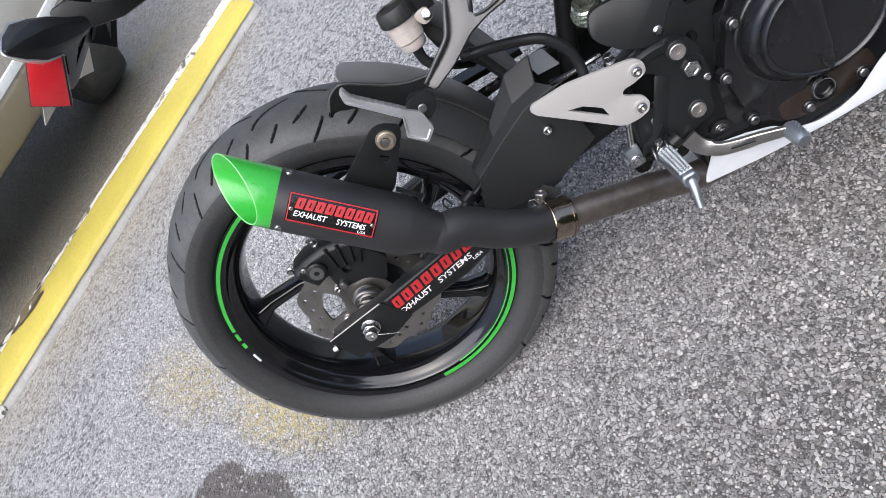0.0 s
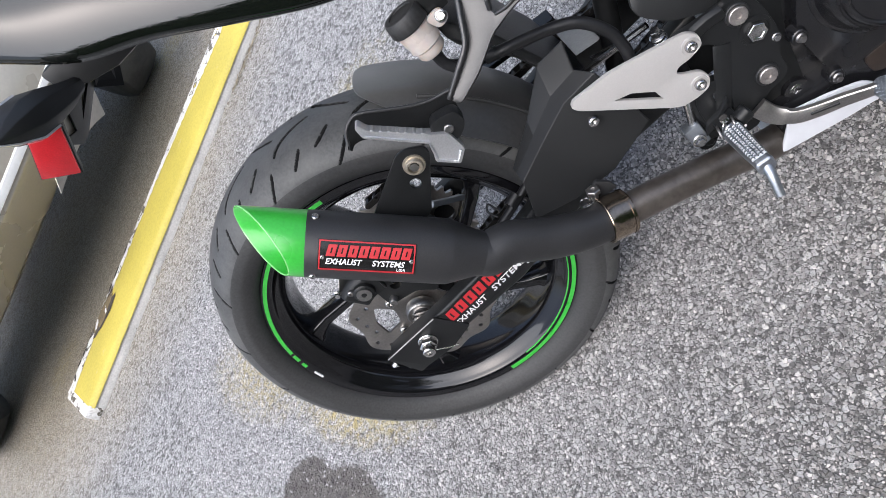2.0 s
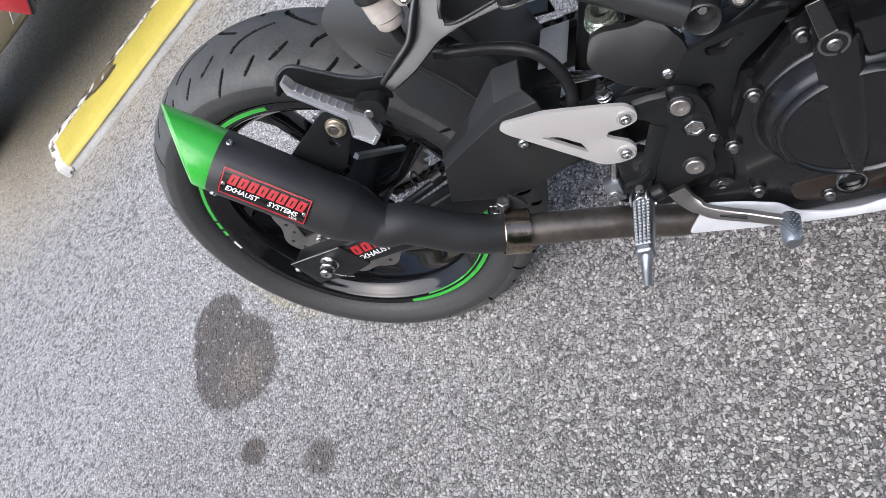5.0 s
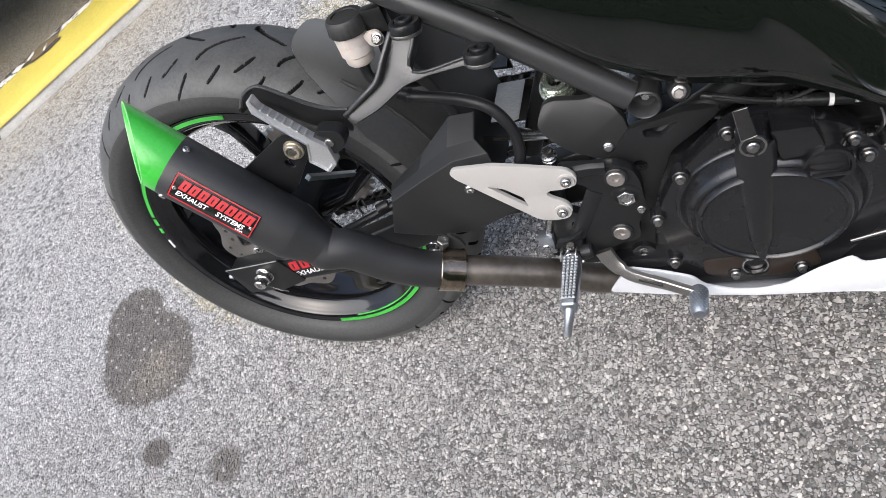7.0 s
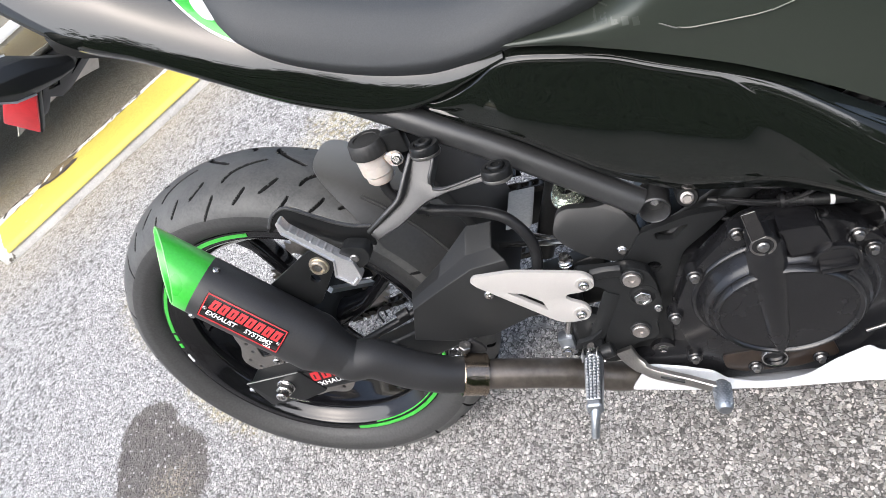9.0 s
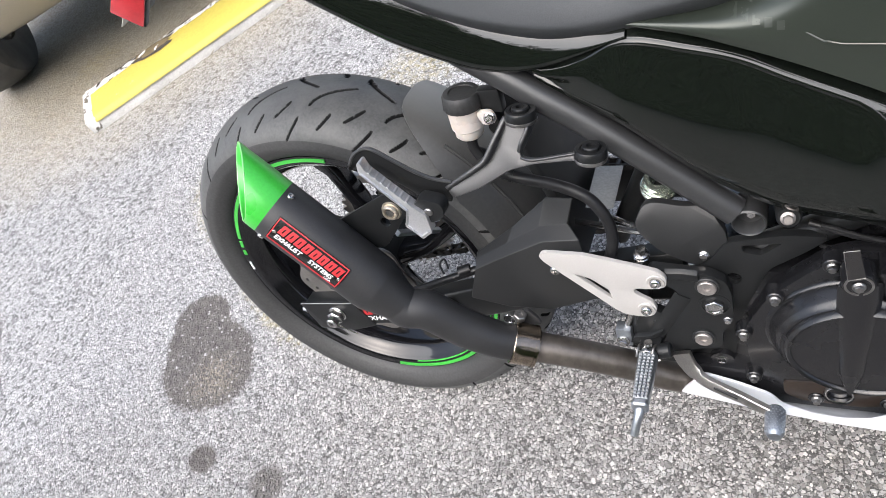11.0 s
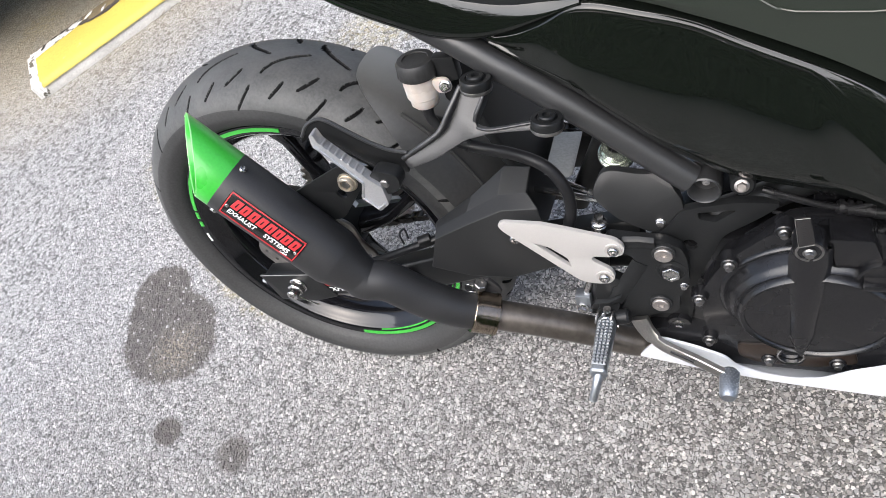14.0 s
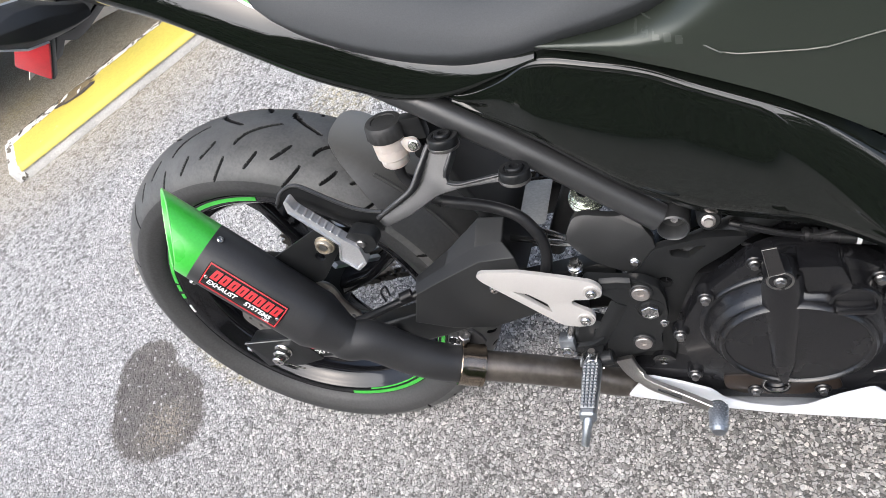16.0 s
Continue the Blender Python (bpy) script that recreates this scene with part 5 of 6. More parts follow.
filler = part("filler_cap", lathe([(0.14, 0.021), (0.165, 0.021), (0.170, 0.0225), (0.174, 0.0215), (0.174, 0.0185), (0.171, 0.0175), (0.171, 0.0)], (0.722, 0, 0.399), (0, -1, 0), 40), M["engine"], cover, "black oil filler cap")
part("grip", block((0.706, -0.184, 0.3955), (0.738, -0.170, 0.4025), 0.003, turn=None), M["engine"], filler)

for x, z in ((0.776, 0.384), (0.786, 0.366)):
    part("case_lug", lathe([(0.11, 0.0085), (0.143, 0.0080), (0.144, 0.007), (0.144, 0)], (x, 0, z), (0, -1, 0), 18), M["engine"], bike)
    part("case_bolt", hex_bolt((x, -0.144, z), r=0.0042, h=0.006), M["dull_steel"], bike)
part("fairing_stay", tube([(0.745, -0.165, 0.286), (0.79, -0.168, 0.305), (0.84, -0.17, 0.327)], 0.0022, 10), M["dull_steel"], bike, "grey stay bar")

# bracket with a square marker above the boss
part("cable_clip", soften(plate(rounded([(0.6455, 0.4920), (0.6572, 0.4942), (0.6635, 0.4622), (0.6504, 0.4580)], 0.0015), (), 0.002, side(-0.188), 0.0005), 0), M["badge"], cover, "dark tag with a pale edge")
part("clip_edge", tube([(0.6572, -0.1902, 0.4942), (0.6455, -0.1902, 0.4920), (0.6504, -0.1902, 0.4580), (0.6635, -0.1902, 0.4622)], 0.0004, 6, straight=True), M["dull_steel"], cover)
part("clip_bolt", hex_bolt((0.660, -0.1820, 0.443), r=0.0042, h=0.005), M["dull_steel"], cover)

# frame: tubes, rail and gusset plates
for s in (-1, 1):
    part("subframe_rail", tube([(x, s * y, z) for x, y, z in ((0.290, 0.090, 0.672), (0.345, 0.098, 0.637), (0.378, 0.102, 0.613), (0.420, 0.105, 0.583), (0.468, 0.109, 0.546), (0.515, 0.113, 0.508), (0.556, 0.117, 0.475))], 0.0148, 22), M["rail"], bike, "satin black frame rail")
part("frame_tube", tube([(0.55, -0.10, 0.40), (0.63, -0.105, 0.445), (0.70, -0.115, 0.50), (0.82, -0.12, 0.57)], 0.015, 18), M["satin_black"], bike)
part("frame_socket", lathe([(0.085, 0.0), (0.100, 0.0), (0.100, 0.0125), (0.117, 0.0134), (0.1185, 0.0148), (0.117, 0.0162), (0.085, 0.0165)], (0.5685, -0.010, 0.4680), (0, -1, 0), 40), M["rail"], bike)
part("socket_bolt", hex_bolt((0.5695, -0.112, 0.4710), r=0.0048, h=0.006), M["steel"], bike)
part("frame_bolt", hex_bolt((0.6025, -0.140, 0.4860), (0.05, -0.9, 0.3), 0.0049, 0.006), M["bolt_face"], bike)
part("bolt_lug", lathe([(0, 0), (0, 0.0120), (0.026, 0.0110), (0.028, 0.0095), (0.028, 0)], (0.6018, -0.113, 0.4775), (0.05, -0.9, 0.3), 24), M["satin_black"], bike)
GUSSET = [(0.545, 0.440), (0.60, 0.452), (0.640, 0.450), (0.618, 0.430), (0.585, 0.405), (0.572, 0.37), (0.558, 0.33), (0.552, 0.28), (0.545, 0.235), (0.50, 0.235), (0.495, 0.30), (0.51, 0.36), (0.51, 0.40), (0.53, 0.415)]
part("frame_plate", plate(rounded(GUSSET, 0.01), [rounded([(0.561, 0.437), (0.598, 0.441), (0.578, 0.424), (0.562, 0.428)], 0.003), circle(0.552, 0.39, 0.008, 12)], 0.010, side(-0.116), 0.003), M["satin_black"], bike, "satin black frame plate")
COWL = [(0.4560, 0.460), (0.4660, 0.4795), (0.4780, 0.4815), (0.508, 0.4775), (0.5262, 0.4795), (0.5375, 0.4680), (0.5460, 0.4540), (0.548, 0.432), (0.536, 0.410), (0.512, 0.405), (0.480, 0.424), (0.463, 0.445)]


def cowl_lay(u, v, w):
    return (u, -0.100 - w - 0.014 * max(0.0, min(1.0, (0.484 - v) / 0.022)), v)


part("frame_cowl", soften(plate(rounded(COWL, 0.006), (), 0.009, cowl_lay, 0.003), 0), M["plastic"], bike, "grained black plastic frame cover")
part("cowl_screw", hex_bolt((0.524, -0.123, 0.420), r=0.0045, h=0.004), M["steel"], bike)

# folded guard between swingarm and footrest
rows = [
    [(0.250, -0.108, 0.400), (0.253, -0.120, 0.399), (0.253, -0.131, 0.390), (0.230, -0.128, 0.335)],
    [(0.298, -0.087, 0.425), (0.295, -0.110, 0.417), (0.299, -0.126, 0.411), (0.281, -0.128, 0.322)],
    [(0.350, -0.086, 0.470), (0.340, -0.100, 0.437), (0.347, -0.120, 0.430), (0.338, -0.128, 0.322)],
    [(0.387, -0.100, 0.479), (0.376, -0.104, 0.445), (0.392, -0.122, 0.436), (0.402, -0.125, 0.345)],
]
guard = part("guard_plate", soften(shell(rows, (0, -1, 0.2), 0.003), 0.0015, 2, 12), M["guard"], bike, "folded grained black guard", smooth=14)
part("guard_screw", socket_bolt((0.358, -0.127, 0.394), r=0.0068, h=0.006), M["steel"], guard)


# ---- footrest, levers and fittings of the right side ----
HEEL = [(0.354, 0.441), (0.360, 0.446), (0.404, 0.444), (0.432, 0.437), (0.469, 0.427), (0.482, 0.423), (0.490, 0.413), (0.488, 0.400), (0.472, 0.396), (0.457, 0.3965), (0.452, 0.392), (0.457, 0.386), (0.472, 0.376), (0.476, 0.364), (0.470, 0.353), (0.456, 0.351), (0.440, 0.353), (0.432, 0.358), (0.358, 0.432)]
SLOT = [(0.390, 0.4145), (0.408, 0.4080), (0.426, 0.3915), (0.4285, 0.3765)]
heel = part("heel_guard", soften(plate(rounded(HEEL, 0.005), [rounded(SLOT, 0.002)], 0.005, side(-0.149), 0.0016), 0), M["silver"], bike, "silver painted heel guard")
for x, z in ((0.478, 0.408), (0.464, 0.364)):
    part("dished_washer", lathe([(0, 0.0), (0, 0.0095), (0.0018, 0.009), (0.0008, 0.0075), (0.0008, 0.0)], (x, -0.154, z), (0, -1, 0), 28), M["silver"], heel)
    part("guard_bolt", socket_bolt((x, -0.155, z), r=0.0062, h=0.005), M["steel"], heel)

# footrest bracket: a plate with arms and open spaces
BRACKET = [(0.462, 0.400), (0.470, 0.418), (0.500, 0.414), (0.530, 0.412), (0.546, 0.402), (0.551, 0.385), (0.552, 0.352), (0.547, 0.338), (0.540, 0.322), (0.540, 0.302), (0.532, 0.294), (0.515, 0.292), (0.500, 0.284), (0.488, 0.262), (0.470, 0.262), (0.452, 0.280), (0.445, 0.300), (0.447, 0.330), (0.455, 0.352), (0.470, 0.352), (0.480, 0.345), (0.497, 0.350), (0.497, 0.385), (0.486, 0.393), (0.470, 0.392)]
bracket = part("footrest_bracket", soften(plate(rounded(BRACKET, 0.006), [rounded([(0.467, 0.335), (0.487, 0.335), (0.476, 0.300), (0.462, 0.296)], 0.003)], 0.012, side(-0.132), 0.003), 0), M["satin_black"], bike, "satin black footrest bracket")
for x, z in ((0.528, 0.396), (0.520, 0.313)):
    part("rubber_ring", lathe([(0, 0), (0, 0.0125), (0.003, 0.0125), (0.004, 0.0115), (0.004, 0)], (x, -0.1435, z), (0, -1, 0), 32), M["plastic"], bracket)
    part("bracket_bolt", lathe([(0, 0), (0, 0.0098), (0.0024, 0.0096), (0.0032, 0.0088), (0.0024, 0.0045), (0.0024, 0.0036), (0.0006, 0.0032), (0.0006, 0)], (x, -0.147, z), (0, -1, 0), 32), M["bolt_face"], bracket, "pale flat socket bolt")
part("bracket_rib", soften(loft([[(x, -0.143 - d, z + h) for d, h in ((0, -0.008), (0.004, -0.006), (0.005, 0.004), (0, 0.008))] for x, z in ((0.486, 0.410), (0.503, 0.411), (0.520, 0.409))]), 0.001), M["satin_black"], bracket)
part("bracket_rib", soften(loft([[(x + a * 0.009, -0.143 - d, z - a * 0.005) for a, d in ((-1, 0), (-0.5, 0.0025), (0.5, 0.003), (1, 0))] for x, z in ((0.503, 0.378), (0.488, 0.348), (0.472, 0.318), (0.462, 0.302))]), 0.001), M["satin_black"], bracket)
part("bracket_rib", soften(loft([[(x + a * 0.004, -0.143 - d, z + a * 0.008) for a, d in ((-1, 0), (-0.7, 0.006), (0.7, 0.006), (1, 0))] for x, z in ((0.440, 0.302), (0.458, 0.306), (0.474, 0.318))]), 0.001), M["satin_black"], bracket)
part("pivot_ring", lathe([(0, 0), (0, 0.0170), (0.003, 0.0162), (0.0035, 0.0135), (0.001, 0.0130), (0.001, 0)], (0.534, -0.1415, 0.3665), (0, -1, 0), 36), M["satin_black"], bracket)
part("pivot_bolt", soften(lathe([(0, 0), (0, 0.0108), (0.007, 0.0106), (0.008, 0.0092), (0.0078, 0.0070), (0.0065, 0.0062), (0.0065, 0.0)], (0.534, -0.143, 0.3665), (0, -1, 0), 6), 0.0008), M["steel"], bracket, "large steel pivot bolt")
part("small_bolt", hex_bolt((0.546, -0.142, 0.343), r=0.0040, h=0.005), M["steel"], bracket)
part("case_bolt", hex_bolt((0.536, -0.132, 0.258), r=0.0066, h=0.007), M["steel"], bike)
part("case_lug", lathe([(0, 0), (0, 0.016), (0.018, 0.014), (0.018, 0)], (0.536, -0.115, 0.258), (0, -1, 0), 24), M["engine"], bike)

# rider's footrest: tapered bar with rows of knurls and a feeler pin
PA, PB = Vector((0.460, -0.162, 0.296)), Vector((0.4635, -0.243, 0.300))
pd = unit(PB - PA)
pu = unit(Vector((0.05, -0.1, 1)) - pd * pd.dot(Vector((0.05, -0.1, 1))))
pf = pd.cross(pu)
rings = []
for f, w, h in ((0, 0.0085, 0.008), (0.08, 0.0110, 0.0095), (0.5, 0.0102, 0.009), (0.9, 0.0086, 0.0085), (0.97, 0.0096, 0.009), (1.0, 0.0075, 0.007)):
    c = PA.lerp(PB, f)
    rings.append([c + pf * (w * a) + pu * (h * b) for a, b in ((-1, -0.5), (-0.6, -1), (0.6, -1), (1, -0.5), (1, 0.6), (0.7, 1), (-0.7, 1), (-1, 0.6))])
rest = part("footrest", soften(loft(rings), 0.001), M["alloy"], bike, "cast aluminium footrest with knurled top")
bm = bmesh.new()
for i in range(14):
    for j in range(4):
        c = PA.lerp(PB, 0.13 + 0.74 * i / 13) + pf * ((j - 1.5) * 0.0047 * (1 - 0.012 * i)) + pu * 0.0090
        s = 0.0021
        base = [bm.verts.new(c + pf * (a * s) + pd * (b * s * 1.1)) for a, b in ((-1, -1), (1, -1), (1, 1), (-1, 1))]
        tip = [bm.verts.new(c + pf * (a * s * 0.45) + pd * (b * s * 0.45) + pu * 0.0026) for a, b in ((-1, -1), (1, -1), (1, 1), (-1, 1))]
        for k in range(4):
            bm.faces.new((base[k], base[(k + 1) % 4], tip[(k + 1) % 4], tip[k]))
        bm.faces.new(tip)
tagged(part("knurling", bm, M["alloy"], rest, smooth=0), kind="stuff")
part("feeler_pin", tube([PB - pd * 0.004 - pu * 0.002, PB + pd * 0.005 - pu * 0.010 - Vector((0.002, 0, 0)), PB + pd * 0.014 - pu * 0.028 - Vector((0.006, 0, 0))], [0.0062, 0.0050, 0.0046], 14), M["alloy"], rest)
part("return_spring", tube([PA + pu * 0.006 - pd * 0.010 + Vector((0.006 * math.cos(t), -0.0012 * t, 0.006 * math.sin(t))) for t in (k * 0.7 for k in range(28))], 0.0012, 6, 2), M["steel"], rest)
part("hinge_fork", soften(block((0.449, -0.163, 0.285), (0.474, -0.140, 0.308), 0.004), 0), M["satin_black"], bracket)
part("hinge_sleeve", lathe([(0, 0), (0, 0.0085), (0.003, 0.0092), (0.012, 0.0092), (0.014, 0.0075), (0.014, 0)], (0.472, -0.160, 0.299), (0.95, 0.1, 0.2), 24), M["satin_black"], bracket)
part("hinge_spring", tube([Vector((0.448 + 0.0011 * k, -0.163, 0.300)) + Vector((0, -0.0088 * math.cos(k * 0.8), 0.0088 * math.sin(k * 0.8))) for k in range(24)], 0.0014, 6, 2), M["dull_steel"], bracket, "coiled steel return spring")
part("hinge_pin", lathe([(0, 0), (0, 0.0055), (0.003, 0.0045), (0.003, 0)], (0.461, -0.160, 0.311), (0, 0, 1), 16), M["steel"], bracket)

# brake pedal: a flat arm swept forwards, slotted, with a knurled toe pad
arm = [(0.494, -0.150, 0.288), (0.502, -0.154, 0.270), (0.518, -0.162, 0.257), (0.538, -0.169, 0.2525), (0.559, -0.177, 0.2515), (0.578, -0.185, 0.2500), (0.592, -0.190, 0.2480)]
run = curve_points(arm, 6)
rings = []
for i, (p, (a, b, w)) in enumerate(zip(run, frames_along(run, (0, 1, 0)))):
    f = i / (len(run) - 1)
    h = 0.0108 - 0.0045 * f
    up = unit(Vector((0, 0, 1)) - w * w.z) if f > 0.25 else unit(Vector((0.5, 0, 0.6)) - w * w.dot(Vector((0.5, 0, 0.6))))
    out = w.cross(up)
    rings.append([p + up * (h * u) + out * (0.0035 * v) for u, v in ((-1, -0.7), (-0.85, -1), (0.85, -1), (1, -0.7), (1, 0.7), (0.85, 1), (-0.85, 1), (-1, 0.7))])
pedal = part("brake_pedal", loft(rings), M["lever"], bike, "bare aluminium brake pedal")
part("pedal_slot", tube([(0.530, -0.1690, 0.2535), (0.556, -0.1795, 0.2530)], 0.0021, 10, straight=True), M["satin_black"], pedal)
pad = part("toe_pad", tube([(0.594, -0.182, 0.2455), (0.594, -0.186, 0.2455), (0.594, -0.214, 0.2455), (0.594, -0.219, 0.2455)], [0.0080, 0.0108, 0.0098, 0.0068], 20, straight=True), M["alloy"], pedal)
bm = bmesh.new()
for i in range(6):
    for j in range(10):
        x, y = 0.5853 + 0.0033 * i + (0.00165 if j % 2 else 0), -0.2145 + 0.0031 * j
        zt = 0.2455 + math.sqrt(max(1e-9, (0.0109 - 0.0010 * (-0.186 - y) / 0.028) ** 2 - (x - 0.594) ** 2))
        c = [Vector((x + a, y + b, zt - 0.0006)) for a, b in ((-0.0014, 0), (0, -0.0015), (0.0014, 0), (0, 0.0015))]
        vs = [bm.verts.new(v) for v in (*c, Vector((x, y, zt + 0.0006)))]
        for k in range(4):
            bm.faces.new((vs[k], vs[(k + 1) % 4], vs[4]))
bmesh.ops.recalc_face_normals(bm, faces=bm.faces)
tagged(part("pad_knurling", bm, M["alloy"], pad, smooth=0), kind="stuff")

# rear brake master cylinder and its fittings
part("master_cylinder", tube([(0.459, -0.126, 0.405), (0.452, -0.130, 0.35), (0.446, -0.132, 0.30)], [0.011, 0.0115, 0.010], 18), M["satin_black"], bike)
part("banjo_bolt", hex_bolt((0.4605, -0.128, 0.424), unit((0.1, -0.15, 1)), 0.0062, 0.010), M["steel"], bike, "bright banjo bolt")
part("banjo_fitting", lathe([(-0.014, 0), (-0.014, 0.0062), (-0.005, 0.0062), (-0.004, 0.0085), (0.001, 0.0085), (0.002, 0.0075), (0.002, 0)], (0.4605, -0.128, 0.420), unit((0.1, -0.15, 1)), 24), M["steel"], bike)
part("pushrod_clevis", soften(block((0.420, -0.147, 0.287), (0.439, -0.131, 0.316), 0.003), 0), M["alloy"], bike)
part("clevis_pin", hex_bolt((0.4285, -0.148, 0.2975), r=0.0058, h=0.006), M["steel"], bike)
part("pushrod", tube([(0.444, -0.136, 0.345), (0.431, -0.139, 0.308)], 0.0045, 10, straight=True), M["steel"], bike)
part("linkage_arm", tube([(0.43, -0.135, 0.292), (0.458, -0.137, 0.280), (0.484, -0.142, 0.280)], 0.0065, 10), M["satin_black"], bike)

lug = part("stand_lug", soften(plate(rounded([(0.420, 0.288), (0.424, 0.262), (0.436, 0.258), (0.452, 0.272), (0.456, 0.290)], 0.006), (), 0.008, side(-0.118), 0.002), 0), M["satin_black"], bike, "black lug with a bolt")
part("lug_bolt", hex_bolt((0.4365, -0.126, 0.272), r=0.0060, h=0.005), M["satin_black"], lug)

# brake hose sweeping over the guard
part("brake_hose", tube([(0.322, -0.118, 0.531), (0.345, -0.120, 0.524), (0.384, -0.112, 0.505), (0.412, -0.113, 0.488), (0.428, -0.117, 0.460), (0.430, -0.121, 0.435), (0.425, -0.128, 0.410), (0.430, -0.13, 0.385)], 0.0066, 14), M["hose"], bike, "black rubber hose")
part("hose_clip", lathe([(-0.0015, 0.0066), (-0.0015, 0.008), (0.0015, 0.008), (0.0015, 0.0066)], (0.334, -0.1195, 0.5275), unit((0.9, 0, -0.35)), 20, closed=True), M["satin_black"], bike)

# passenger footrest bracket: a forged Y on two standoffs outside the rail, running down to the peg
STAY_N = unit((0, -1, 0.55))


def stay_y(x, z):
    return -0.162 + 0.55 * (z - 0.545)


def stay_lay(u, v, w):
    return Vector((u, stay_y(u, v), v)) + STAY_N * (w - 0.008)


STAY = [(0.3495, 0.6095), (0.3391, 0.5920), (0.3278, 0.5740), (0.3198, 0.5672), (0.2990, 0.5570), (0.2765, 0.5464), (0.2835, 0.5352), (0.3160, 0.5445), (0.3510, 0.5605), (0.3775, 0.5648), (0.4135, 0.5665), (0.4320, 0.5655), (0.4340, 0.5745), (0.4090, 0.5722), (0.3780, 0.5692), (0.3610, 0.5718), (0.3750, 0.5950), (0.3755, 0.6080), (0.3640, 0.6130)]
stay = part("passenger_stay", plate(rounded(STAY, 0.005), (), 0.008, stay_lay, 0.002), M["forged"], bike, "satin black forged passenger footrest stay")


def flange(path, wide, high):
    """A raised rim along the stay's edge, standing out of its face."""
    run = curve_points([Vector((x, stay_y(x, z), z)) for x, z in path], 5)
    rings = []
    for i, (p, (a, b, w)) in enumerate(zip(run, frames_along(run, STAY_N))):
        out = unit(w.cross(STAY_N))
        h = high * (0.35 + 0.65 * min(1.0, 4 * min(i, len(run) - 1 - i) / len(run)))
        rings.append([p + out * (wide * u) + STAY_N * v for u, v in ((-1, -0.006), (-1, h - 0.0012), (-0.5, h), (0.5, h), (1, h - 0.0012), (1, -0.006))])
    return soften(loft(rings), 0.0006, 1)


part("stay_flange", flange(((0.3500, 0.6070), (0.3400, 0.5905), (0.3290, 0.5735), (0.3205, 0.5660), (0.2995, 0.5555), (0.2775, 0.5452)), 0.0026, 0.0095), M["forged"], stay)
part("stay_flange", flange(((0.3745, 0.6020), (0.3735, 0.5950), (0.3670, 0.5840), (0.3618, 0.5755)), 0.0021, 0.0085), M["forged"], stay)
part("stay_flange", flange(((0.3630, 0.5708), (0.3780, 0.5686), (0.4090, 0.5716), (0.4290, 0.5735)), 0.0016, 0.0050), M["forged"], stay)
for x, z in ((0.3660, 0.6090), (0.4345, 0.5735)):
    p, ax = Vector((x, stay_y(x, z), z)), unit((0.12, 0.10, 0.98))
    part("stay_boss", lathe([(-0.008, 0.0), (-0.008, 0.0148), (-0.006, 0.0156), (0.003, 0.0156), (0.0045, 0.0146), (0.0045, 0.0108), (0.003, 0.0102), (0.003, 0.0)], p, ax, 36), M["satin_black"], stay)
    # pale steel rim puts the lower chamfer's highlight into the boss's colour
    part("boss_rim", lathe([(-0.0084, 0.0136), (-0.0084, 0.0154), (-0.0060, 0.0164), (-0.0045, 0.0160), (-0.0045, 0.0136)], p, ax, 36, closed=True), M["dull_steel"], stay, "bright rim carrying a painted highlight")
    part("stay_bolt", lathe([(0.001, 0), (0.001, 0.0086), (0.0062, 0.0086), (0.0074, 0.0074), (0.0074, 0.0045), (0.004, 0.0042), (0.004, 0)], p, ax, 24), M["satin_black"], stay)

# passenger peg: cast bar with a toothed top, folded along the bike
BAR = [(0.209, 0.606), (0.2045, 0.605), (0.2020, 0.592), (0.2425, 0.5405), (0.231, 0.521), (0.247, 0.501), (0.2615, 0.511), (0.262, 0.535), (0.251, 0.5450), (0.2110, 0.5945)]
peg = part("passenger_peg", plate(rounded(BAR, 0.003), (), 0.012, side(-0.184), 0.0025), M["cast"], bike, "folded cast aluminium passenger peg")
for i in range(7):
    f = 0.06 + 0.135 * i
    x, z = 0.2110 + (0.249 - 0.2110) * f, 0.5935 + (0.5465 - 0.5935) * f
    rise, run = Vector((0.79, 0, 0.613)), Vector((0.613, 0, -0.79))
    at = Vector((x, 0, z)) + rise * 0.0008
    tooth = [at + run * (0.0024 * math.cos(a)) + rise * (0.0024 * math.sin(a) - 0.0018) for a in (math.pi * k / 6 for k in range(7))]
    part("tread_tooth", soften(loft([[p + Vector((0, -0.1955, 0)) for p in tooth], [p + Vector((0, -0.1845, 0)) for p in tooth]]), 0.0004, 1), M["cast"], peg, smooth=0)
lip = [(0.2045, 0.5925), (0.2425, 0.5425), (0.2340, 0.521), (0.2475, 0.5055), (0.258, 0.513)]
part("peg_lip", tube([(x, -0.1965, z) for x, z in lip], 0.0016, 8, straight=True), M["cast"], peg)
part("peg_hinge", soften(plate(rounded([(0.243, 0.537), (0.262, 0.519), (0.281, 0.529), (0.282, 0.547), (0.255, 0.554)], 0.008), (), 0.017, side(-0.174), 0.003), 0), M["satin_black"], bike)
part("hinge_screw", lathe([(0, 0), (0, 0.0050), (0.002, 0.0050), (0.003, 0.004), (0.003, 0)], (0.2643, -0.1905, 0.5365), (0, -1, 0), 20), M["dull_steel"], bike)
# dark rear wing of the stay, behind the peg: its upper edge is a rolled rim that hooks down at the rear
EDGE = [(0.178, -0.176, 0.589), (0.187, -0.172, 0.6005), (0.200, -0.168, 0.6045), (0.2105, -0.167, 0.6005), (0.2270, -0.166, 0.5865), (0.2460, -0.165, 0.5710), (0.2640, -0.164, 0.5600), (0.2850, -0.162, 0.5530)]
rows = []
